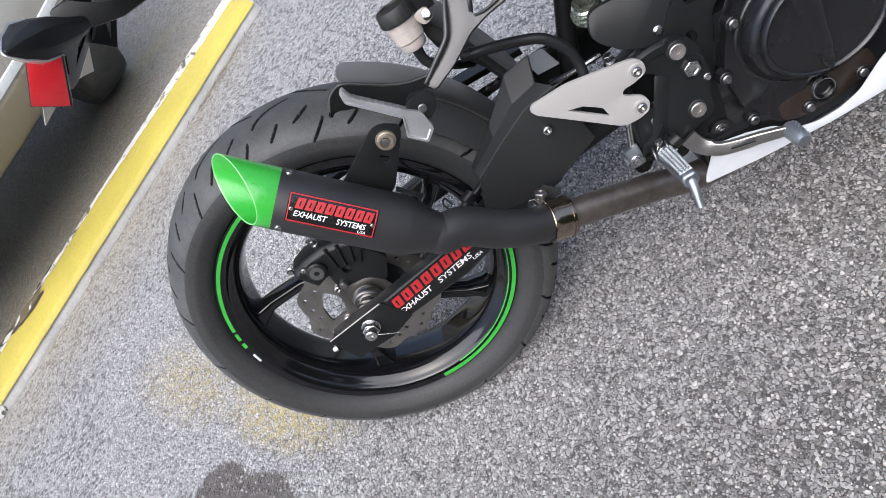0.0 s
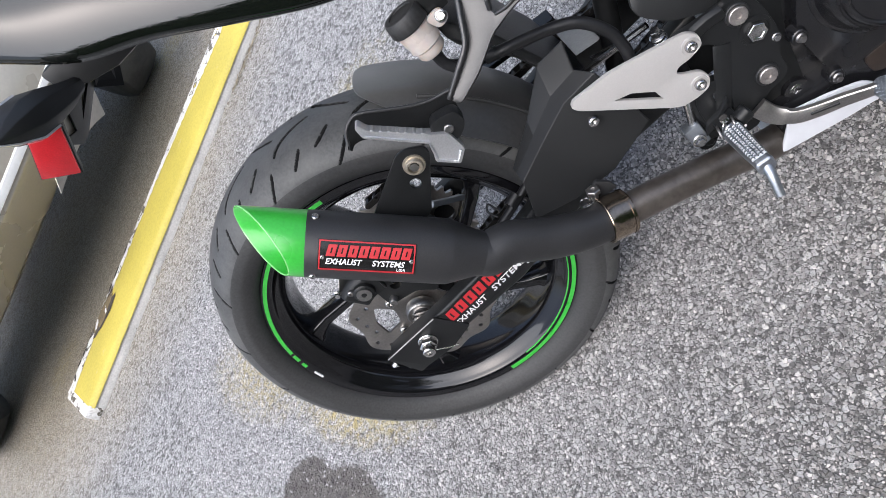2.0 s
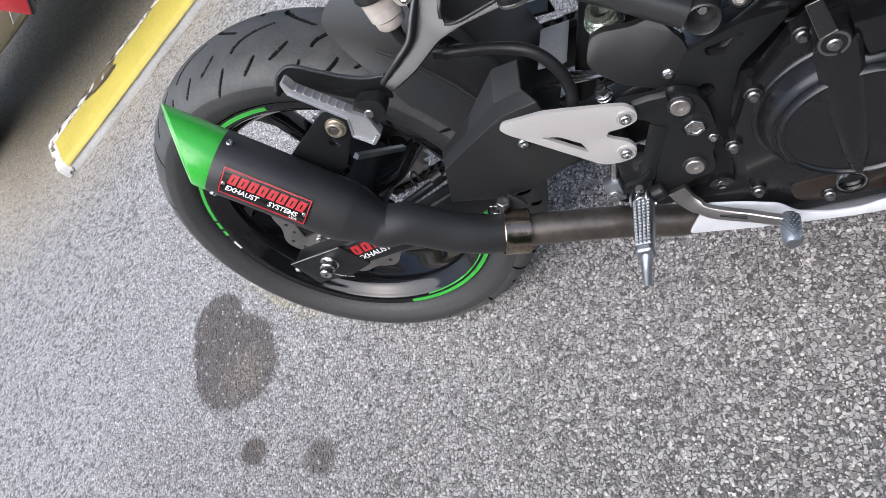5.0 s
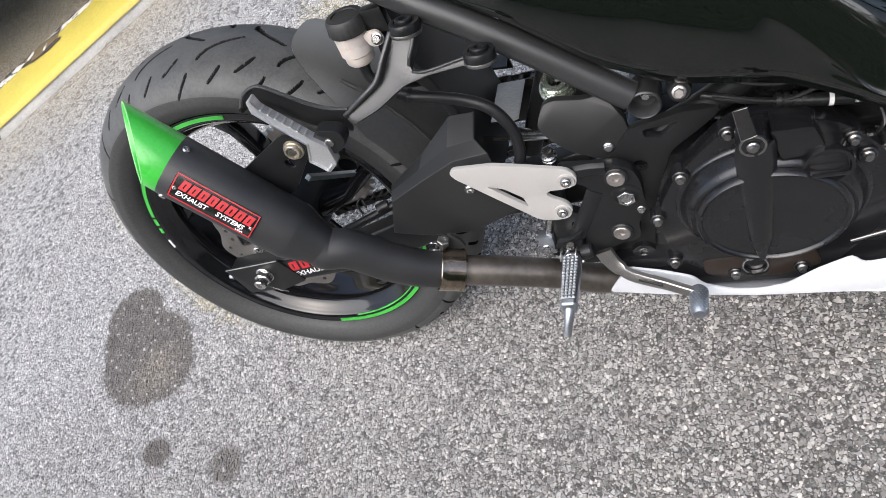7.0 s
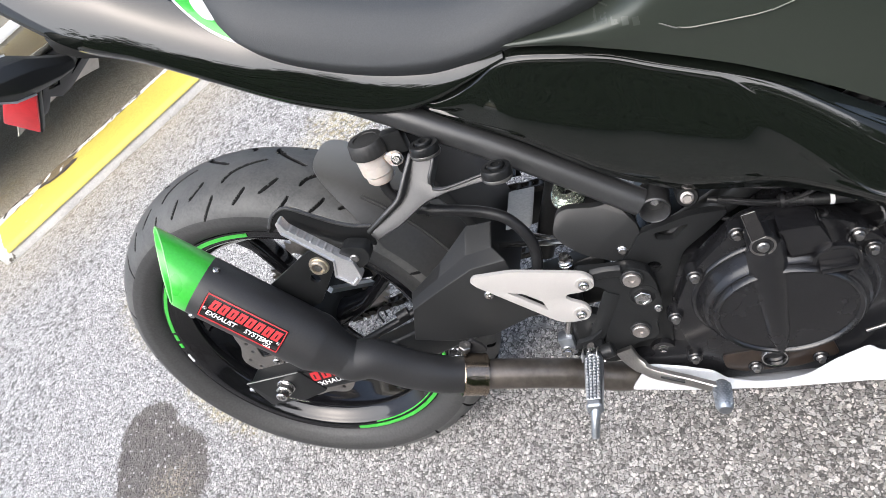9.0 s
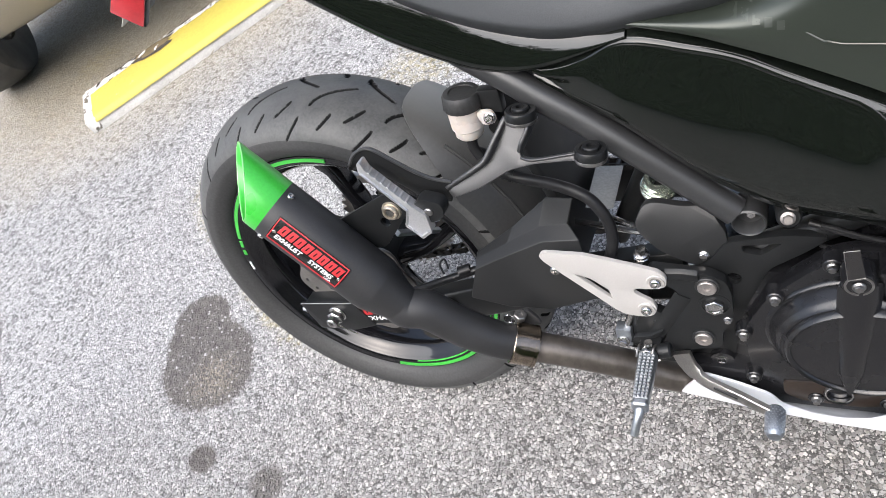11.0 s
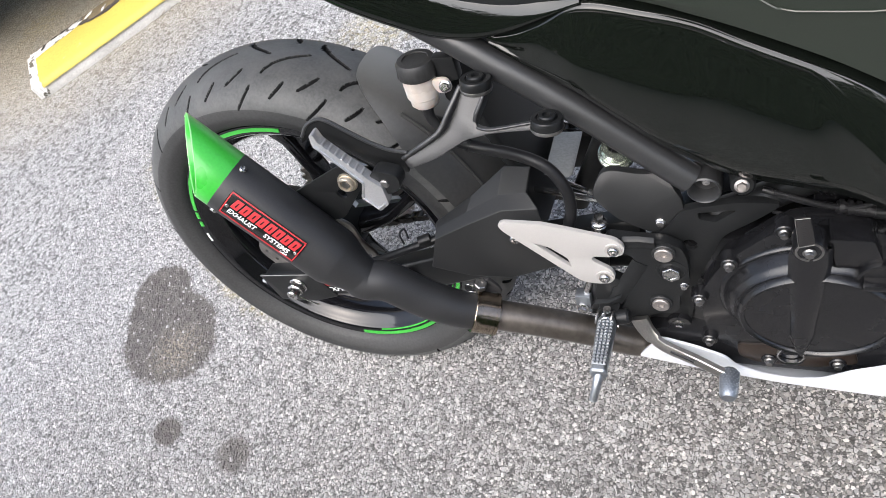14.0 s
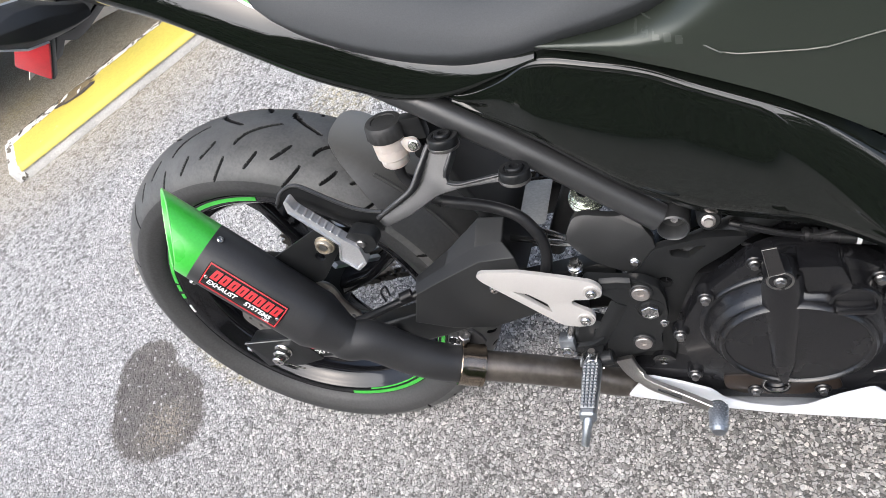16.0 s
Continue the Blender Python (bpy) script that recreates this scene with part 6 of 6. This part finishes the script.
for k, p in enumerate(curve_points(EDGE, 5)):
    drop = Vector((-0.010, 0.004, -0.030)) * min(1.0, 0.25 + k / 14)
    rows.append([tuple(p + drop * f + Vector((0, -0.003 * math.sin(math.pi * f), 0))) for f in (0, 0.33, 0.66, 1)])
wing = part("stay_wing", shell(rows, (0, -1, 0.3), 0.004), M["satin_black"], stay)
part("wing_rim", tube([tuple(p) for p in curve_points(EDGE, 5)], 0.0020, 8, straight=True), M["forged"], wing)

# muffler hanger: a drilled strap with a bolt
HANG = [(0.118, 0.505), (0.150, 0.462), (0.176, 0.468), (0.226, 0.522), (0.227, 0.532), (0.212, 0.543), (0.200, 0.545)]
hanger = part("muffler_hanger", soften(plate(rounded(HANG, 0.006), [circle(0.189, 0.506, 0.0065, 16)], 0.004, side(-0.170), 0.001), 0), M["satin_black"], bike, "black drilled muffler hanger")
part("hanger_washer", lathe([(0, 0), (0, 0.0122), (0.0022, 0.0118), (0.0024, 0.0), ], (0.205, -0.174, 0.524), (0, -1, 0), 32), M["cup"], hanger)
part("hanger_bolt", lathe([(0, 0), (0, 0.0098), (0.004, 0.0094), (0.005, 0.0086), (0.005, 0.0066), (0.0012, 0.0060), (0.0012, 0)], (0.205, -0.176, 0.524), (0, -1, 0), 32), M["cup"], hanger, "tan plated hollow bolt")
part("bolt_core", soften(lathe([(0, 0), (0, 0.0052), (0.0032, 0.0052), (0.0032, 0)], (0.205, -0.177, 0.524), (0, -1, 0), 6), 0.0004), M["dull_steel"], hanger)
part("hanger_rod", tube([(0.159, -0.126, 0.446), (0.152, -0.030, 0.366)], 0.0048, 4, straight=True), M["alloy"], hanger, "bare flat metal bar")

# hugger over the front of the tyre: its rear edge is a rounded tongue
rows = []
for k in range(36):
    f = k / 35
    row = []
    for m in range(25):
        y = -0.082 + 0.164 * m / 24
        e = abs(y) / 0.082
        start = 59 - 24 * e**3.6
        a = start + (-2 - start) * f
        r = 0.3275 - 0.0035 * (e / 0.5) ** 2 - 0.034 * max(0.0, e - 0.45) ** 1.7 * 2.2
        row.append(wheel_at(a, r, y))
    rows.append(row)
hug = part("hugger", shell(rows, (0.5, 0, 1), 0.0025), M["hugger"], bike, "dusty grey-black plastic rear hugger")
rib = [wheel_at(46 - 30 * k / 8, 0.3215, -0.052) for k in range(9)]
part("hugger_rib", tube(rib, 0.0022, 8, 3), M["hugger"], hug)

# brake fluid reservoir
RB, RT = Vector((0.2845, -0.090, 0.5635)), Vector((0.2895, -0.089, 0.628))
ra = unit(RT - RB)
res = part("fluid_reservoir", lathe([(0.0, 0.0), (0.0, 0.0135), (0.003, 0.016), (0.011, 0.0165), (0.013, 0.0185), (0.028, 0.0192), (0.039, 0.0196), (0.039, 0.0)], RB, ra, 40), M["milky"], bike, "milky brake fluid reservoir with black cap")
cap = lathe([(0.037, 0.0), (0.037, 0.0215), (0.039, 0.0222), (0.052, 0.0215), (0.0548, 0.0195), (0.0552, 0.014), (0.0538, 0.0135), (0.0538, 0.0)], RB, ra, 60)
for v in cap.verts:
    q = v.co - RB - ra * (v.co - RB).dot(ra)
    if q.length > 0.0216:
        v.co += q.normalized() * 0.0007 * math.cos(20 * math.atan2(q.y, q.x))
part("cap", cap, M["cap"], res, "black ribbed cap")
part("outlet", tube([RB - ra * 0.001, RB - ra * 0.016, RB - ra * 0.03 + Vector((0.006, 0, 0))], [0.007, 0.0062, 0.006], 14), M["hose"], res)
part("ear", soften(plate(rounded([(0.302, 0.597), (0.322, 0.598), (0.325, 0.582), (0.308, 0.579)], 0.007), (), 0.005, side(-0.094), 0.001), 0), M["milky"], res)
part("ear_bolt", hex_bolt((0.318, -0.099, 0.589), unit((0.1, -0.9, 0.3)), 0.0050, 0.005), M["steel"], res)
part("reservoir_bracket", soften(block((0.306, -0.092, 0.590), (0.332, -0.078, 0.618), 0.003), 0), M["satin_black"], bike)
part("reservoir_hose", tube([RB - ra * 0.02, (0.292, -0.078, 0.528), (0.305, -0.055, 0.505), (0.322, -0.02, 0.480)], 0.0058, 12), M["hose"], bike)

# rear brake caliper and hub fittings
cal = part("brake_caliper", soften(loft([[wheel_at(a, r, y) for r, y in ((0.082, -0.098), (0.118, -0.100), (0.126, -0.092), (0.127, -0.060), (0.116, -0.054), (0.082, -0.06))] for a in (113, 110, 100, 86, 72, 62, 58)]), 0.004), M["satin_black"], bike, "black rear brake caliper")
for a in (98,):
    part("piston_boss", lathe([(0, 0), (0, 0.0155), (0.006, 0.0145), (0.008, 0.012), (0.008, 0)], wheel_at(a, 0.102, -0.0985), (0, -1, 0), 30), M["satin_black"], cal)
for a, r in ((112, 0.128), (70, 0.128)):
    part("slide_bolt", hex_bolt(wheel_at(a, r, -0.09), r=0.0045, h=0.006), M["steel"], cal)
for a, r0, r1 in ((66, 0.088, 0.121), (74, 0.086, 0.123), (82, 0.086, 0.124)):
    part("caliper_rib", soften(loft([[wheel_at(a + da, r, y) for da, y in ((-1.2, -0.0985), (-0.8, -0.1035), (0.8, -0.1035), (1.2, -0.0985))] for r in (r0, (r0 + r1) / 2, r1)]), 0.0008, 1), M["satin_black"], cal)
part("bleed_nipple", lathe([(0, 0), (0, 0.0052), (0.004, 0.0052), (0.005, 0.0036), (0.012, 0.0034), (0.013, 0.0024), (0.013, 0)], wheel_at(88, 0.126, -0.082), (0.05, -0.3, 1), 16), M["dull_steel"], cal)
part("pad_pin", socket_bolt(wheel_at(104, 0.116, -0.0995), r=0.0048, h=0.004), M["dull_steel"], cal)
part("piston_cap", lathe([(0, 0.004), (0, 0.0105), (0.0015, 0.0105), (0.0015, 0.004)], wheel_at(98, 0.102, -0.1065), (0, -1, 0), 28, closed=True), M["dull_steel"], cal)
part("caliper_bracket", soften(plate(rounded([(-0.014, 0.345), (-0.008, 0.395), (0.05, 0.392), (0.075, 0.35), (0.05, 0.315), (0.03, 0.338)], 0.008), [circle(0.018, 0.368, 0.008, 16)], 0.010, side(-0.084), 0.003), 0), M["satin_black"], bike)
part("axle_spacer", lathe([(0.07, 0), (0.07, 0.017), (0.118, 0.017), (0.118, 0)], (0, 0, 0.294), (0, -1, 0), 28), M["steel"], bike)
cover = part("hub_ring", lathe([(0.0, 0.012), (0.0, 0.0225), (0.006, 0.0235), (0.014, 0.0225), (0.016, 0.0205), (0.016, 0.0175), (0.013, 0.0165), (0.013, 0.012)], (0.004, -0.084, 0.302), (0, -1, 0), 40, closed=True), M["dull_steel"], bike, "dull steel hub ring")
part("hub_seal", lathe([(0.0, 0.006), (0.0, 0.0165), (0.010, 0.0160), (0.012, 0.013), (0.012, 0.006)], (0.004, -0.084, 0.302), (0, -1, 0), 32, closed=True), M["hose"], cover)
part("bracket_pin", lathe([(0, 0), (0, 0.0060), (0.008, 0.0060), (0.010, 0.0045), (0.010, 0)], (-0.002, -0.094, 0.352), (0, -1, 0), 18), M["dull_steel"], bike)
part("brake_line", tube([(0.29, -0.075, 0.375), (0.255, -0.095, 0.366), (0.233, -0.105, 0.362), (0.201, -0.120, 0.359), (0.169, -0.135, 0.356), (0.13, -0.150, 0.352)], 0.0056, 14), M["hose"], bike)
part("hose_collar", lathe([(-0.008, 0.0056), (-0.008, 0.0078), (0.008, 0.0078), (0.008, 0.0056)], (0.222, -0.108, 0.3645), unit((-0.87, -0.42, -0.1)), 20, closed=True), M["hose"], bike)
part("wire_loop", tube([(0.196, -0.118, 0.366), (0.191, -0.112, 0.378), (0.196, -0.105, 0.381), (0.200, -0.110, 0.369)], 0.0014, 8), M["hose"], bike)
part("inner_fender", soften(loft([[(x, y, z + h) for y, h in ((-0.075, 0.0), (-0.07, 0.03), (0.07, 0.03), (0.075, 0.0), (0.06, -0.02), (-0.06, -0.02))] for x, z in ((0.30, 0.56), (0.335, 0.50), (0.36, 0.42), (0.37, 0.36))]), 0.006), M["plastic"], bike)
part("chain_guard", shell([[(x, 0.075, z), (x, 0.10, z + 0.004), (x, 0.105, z - 0.02)] for x, z in ((0.02, 0.425), (0.15, 0.43), (0.28, 0.43), (0.38, 0.42))], (0, 0.3, 1), 0.003), M["plastic"], bike)

# shock absorber with its pale spring
sa, sb = Vector((0.475, 0.0, 0.50)), Vector((0.40, 0.0, 0.335))
shock = part("shock_absorber", tube([sa, sb], 0.014, 20, straight=True), M["satin_black"], bike)
ring = lathe([(0, 0.012), (0, 0.0195), (0.003, 0.0205), (0.008, 0.0205), (0.009, 0.0185), (0.013, 0.0185), (0.014, 0.0165), (0.014, 0.012)], (0.4725, -0.056, 0.4560), unit((0.1, -0.35, 0.93)), 40, closed=True)
collar = lathe([(0, 0.010), (0, 0.0165), (0.006, 0.0170), (0.008, 0.0150), (0.012, 0.0150), (0.012, 0.010)], (0.4737, -0.0600, 0.4670), unit((0.1, -0.35, 0.93)), 32, closed=True)
part("preload_collar", collar, M["spring"], shock, "pale green-tinted metal collar")
part("preload_ring", ring, M["spring"], shock, "pale green-tinted metal ring")
PANEL = [Vector((0.374, 0.037, 0.420)), Vector((0.404, 0.046, 0.413)), Vector((0.412, -0.054, 0.424)), Vector((0.383, -0.056, 0.429))]
part("inner_panel", soften(loft([PANEL, [p + Vector((0.003, 0.008, -0.004)) for p in PANEL]]), 0.0015), M["grey_panel"], bike, "grey inner panel")
part("panel_bar", tube([(0.392, -0.030, 0.398), (0.450, -0.066, 0.405)], 0.0032, 8, straight=True), M["steel"], bike)
part("cross_rod", tube([(0.33, -0.04, 0.40), (0.46, -0.09, 0.42)], 0.0038, 8, straight=True), M["steel"], bike)

# clutch cable with its boot and adjuster
part("clutch_cable", tube([(0.62, -0.118, 0.462), (0.66, -0.125, 0.452), (0.70, -0.128, 0.446), (0.75, -0.130, 0.440), (0.80, -0.125, 0.42), (0.86, -0.10, 0.40)], 0.0034, 10), M["hose"], bike)
boot = bmesh.new()
tube([(0.682, -0.127, 0.449), (0.715, -0.129, 0.444)], 0.0055, 14, bm=boot, straight=True)
for k in range(4):
    tube([(0.684 + 0.007 * k, -0.127, 0.4487 - 0.001 * k), (0.688 + 0.007 * k, -0.127, 0.4481 - 0.001 * k)], 0.0072, 14, bm=boot, straight=True)
part("cable_boot", boot, M["hose"], bike, "ribbed rubber boot")
part("cable_adjuster", tube([(0.713, -0.129, 0.4445), (0.749, -0.130, 0.440)], 0.0062, 14, straight=True), M["satin_black"], bike)
part("adjuster_nut", lathe([(0, 0), (0, 0.0075), (0.006, 0.0075), (0.006, 0)], (0.747, -0.130, 0.4405), unit((1, 0, -0.12)), 6), M["steel"], bike)
part("adjuster_mark", lathe([(0, 0), (0, 0.0066), (0.004, 0.0066), (0.004, 0)], (0.727, -0.1293, 0.4429), unit((1, 0, -0.12)), 14), M["white_ink"], bike)
for z, y in ((0.47, -0.12), (0.455, -0.125), (0.425, -0.12)):
    part("wire", tube([(0.63, y, z + 0.01), (0.69, y - 0.006, z - 0.004), (0.75, y, z + 0.006), (0.84, y + 0.01, z - 0.03)], 0.0022, 8), M["hose"], bike)
part("cable_arm", tube([(0.765, -0.13, 0.435), (0.772, -0.132, 0.41), (0.766, -0.13, 0.392)], 0.0018, 6), M["steel"], bike)

# ---- tail end: plate holder, reflector and turn signal ----
part("plate_arm", soften(loft([[(x, y * w, z + h * d) for y, h in ((-1, -1), (1, -1), (1, 1), (-1, 1))] for x, z, w, d in ((0.08, 0.80, 0.05, 0.02), (0.03, 0.805, 0.05, 0.022), (-0.005, 0.815, 0.055, 0.02), (-0.03, 0.825, 0.06, 0.012))]), 0.006), M["plastic"], bike, "black plastic plate arm")
PLATE_O, PLATE_V, PLATE_N = Vector((-0.110, -0.109, 0.757)), Vector((0.72, 0, 0.694)), Vector((0.694, 0, -0.72))


def holder_lay(u, v, w):
    """On the plate's back: u across the bike in millimetres, v up the plate, w forwards."""
    return PLATE_O + Vector((0, u * 0.001, 0)) + PLATE_V * (v * 0.001) + PLATE_N * (w * 0.001)


hold = part("plate_holder", plate([(40, 92), (168, 92), (166, 50), (102, 13), (82, 11), (56, 26), (53, 6), (40, 3)], [[(124, 71), (149, 61), (101, 34)], [(51, 64), (72, 57), (76, 33), (53, 38)], [(95, 84), (103, 79), (96, 74)]], 3.0, (lambda u, v, w: holder_lay(u, v, w + 3)), 0.4), M["satin_black"], bike, "black lattice plate holder")
edge = [(178 * k / 12, 13 * math.sin(math.pi * k / 12) - 2) for k in range(13)]
part("number_plate", plate(edge + [(165, 50), (165, 100), (0, 100)], (), 1.0, holder_lay), M["plate"], hold, "pale metal plate seen from behind")
side_panel = [Vector((-0.073, 0.088, 0.761)), Vector((-0.040, 0.112, 0.800)), Vector((0.0, 0.085, 0.835)), Vector((-0.01, 0.05, 0.83)), Vector((-0.079, 0.055, 0.787))]
panel = part("side_panel", loft([side_panel, [p + Vector((0.004, 0.0, -0.004)) for p in side_panel]]), M["plastic"], hold)
# pale tube paints the light caught along the panel's front edge
part("panel_edge", tube([side_panel[0], side_panel[1], side_panel[2]], 0.0011, 6, straight=True), M["lens"], panel, "pale edge, painted for the light it catches")
RC = [Vector((-0.052, -0.128, 0.815)), Vector((-0.018, -0.120, 0.802)), Vector((-0.063, -0.116, 0.755)), Vector((-0.093, -0.122, 0.781))]
RN = unit((RC[1] - RC[0]).cross(RC[2] - RC[0]))
RN = RN if RN.y < 0 else -RN
part("side_reflector", soften(loft([[p - RN * 0.002 for p in RC], [p + RN * 0.006 for p in RC]]), 0.002), M["red"], hold, "red side reflector")
mid = sum(RC, Vector()) / 4
part("reflector_rim", soften(loft([[mid + (p - mid) * 1.08 - RN * 0.008 for p in RC], [mid + (p - mid) * 1.08 + RN * 0.003 for p in RC]]), 0.002), M["plastic"], hold)
sig = [(0.004, -0.085, 0.806, 0.010, 0.010), (-0.004, -0.105, 0.811, 0.016, 0.016), (-0.012, -0.130, 0.820, 0.021, 0.023), (-0.016, -0.155, 0.825, 0.022, 0.023), (-0.018, -0.180, 0.829, 0.015, 0.014), (-0.019, -0.200, 0.831, 0.003, 0.003)]
for s in (1,):
    rings = [[(x + w * c, s * y, z + h * d) for c, d in ((-0.15, 1), (0.75, 0.55), (1, -0.05), (0.65, -0.75), (-0.15, -1), (-0.25, 0))] for x, y, z, w, h in sig]
    signal = part("turn_signal", soften(loft(rings), 0.0015), M["plastic"], bike, "black pointed turn signal with clear lens")
    rings = [[(x + w * c, s * (y - 0.0015), z + h * d * 1.07) for c, d in ((-0.10, 1), (-0.45, 0.9), (-0.8, 0.4), (-0.85, 0), (-0.8, -0.4), (-0.45, -0.9), (-0.10, -1))] for x, y, z, w, h in sig[2:]]
    part("signal_lens", loft(rings), M["lens"], signal, "clear lens")


# ---- stone chips of the paving, half sunk, round the motorcycle ----
def stone_chips(pitch, x0, x1, y0, y1, seed):
    g = np.random.default_rng(seed)
    i, j = np.meshgrid(np.arange(int((x1 - x0) / pitch)), np.arange(int((y1 - y0) / (pitch * 0.866))), indexing="ij")
    c = np.stack([x0 + (i + 0.5 * (j % 2)) * pitch, y0 + j * pitch * 0.866], -1).reshape(-1, 2)
    c = c + g.uniform(-0.40, 0.40, c.shape) * pitch
    count = len(c)
    # fewer where the paving runs on behind the stop
    along = (c[:, 0] + 1.452) * -0.649 + (c[:, 1] - 0.574) * 0.760
    keep = (along < -0.03) & (g.random(count) < 0.93)
    c = c[keep]
    n = len(c)
    r = np.clip(g.lognormal(math.log(pitch * 0.42), 0.36, n), pitch * 0.22, pitch * 0.90)
    high = r * g.uniform(0.35, 0.90, n)
    stretch, turn = g.uniform(0.65, 1.0, n), g.uniform(0, math.pi, n)
    a = np.sort((np.arange(5) + g.uniform(-0.35, 0.35, (n, 5))) * (math.pi * 0.4), axis=1)
    rad = r[:, None] * g.uniform(0.75, 1.15, (n, 5))
    px, py = rad * np.cos(a), rad * np.sin(a) * stretch[:, None]
    qx = px * np.cos(turn)[:, None] - py * np.sin(turn)[:, None]
    qy = px * np.sin(turn)[:, None] + py * np.cos(turn)[:, None]
    pts = np.zeros((n, 10, 3))
    pts[:, :5, 0], pts[:, :5, 1], pts[:, :5, 2] = qx, qy, -0.0004
    tilt = g.uniform(-0.22, 0.22, (n, 2))
    shrink = g.uniform(0.68, 0.86, (n, 1))
    pts[:, 5:, 0], pts[:, 5:, 1] = qx * shrink, qy * shrink
    pts[:, 5:, 2] = high[:, None] + (qx * tilt[:, :1] + qy * tilt[:, 1:]) * 0.6
    pts[:, :, :2] += c[:, None, :]
    base = (np.arange(n) * 10)[:, None]
    quads = np.stack([np.stack([base[:, 0] + k, base[:, 0] + (k + 1) % 5, base[:, 0] + 5 + (k + 1) % 5, base[:, 0] + 5 + k], -1) for k in range(5)], 1).reshape(-1, 4)
    tops = base + np.arange(5, 10)[None, :]
    me = bpy.data.meshes.new("stone_chips")
    me.from_pydata(pts.reshape(-1, 3).tolist(), [], quads.tolist() + tops.tolist())
    me.materials.append(M["pebble"])
    return new("stone_chips", me)


tagged(stone_chips(0.0052, -1.0, 1.15, -0.95, 0.62, 11), "pale angular stone chips set in the paving", "gravel", kind="stuff")
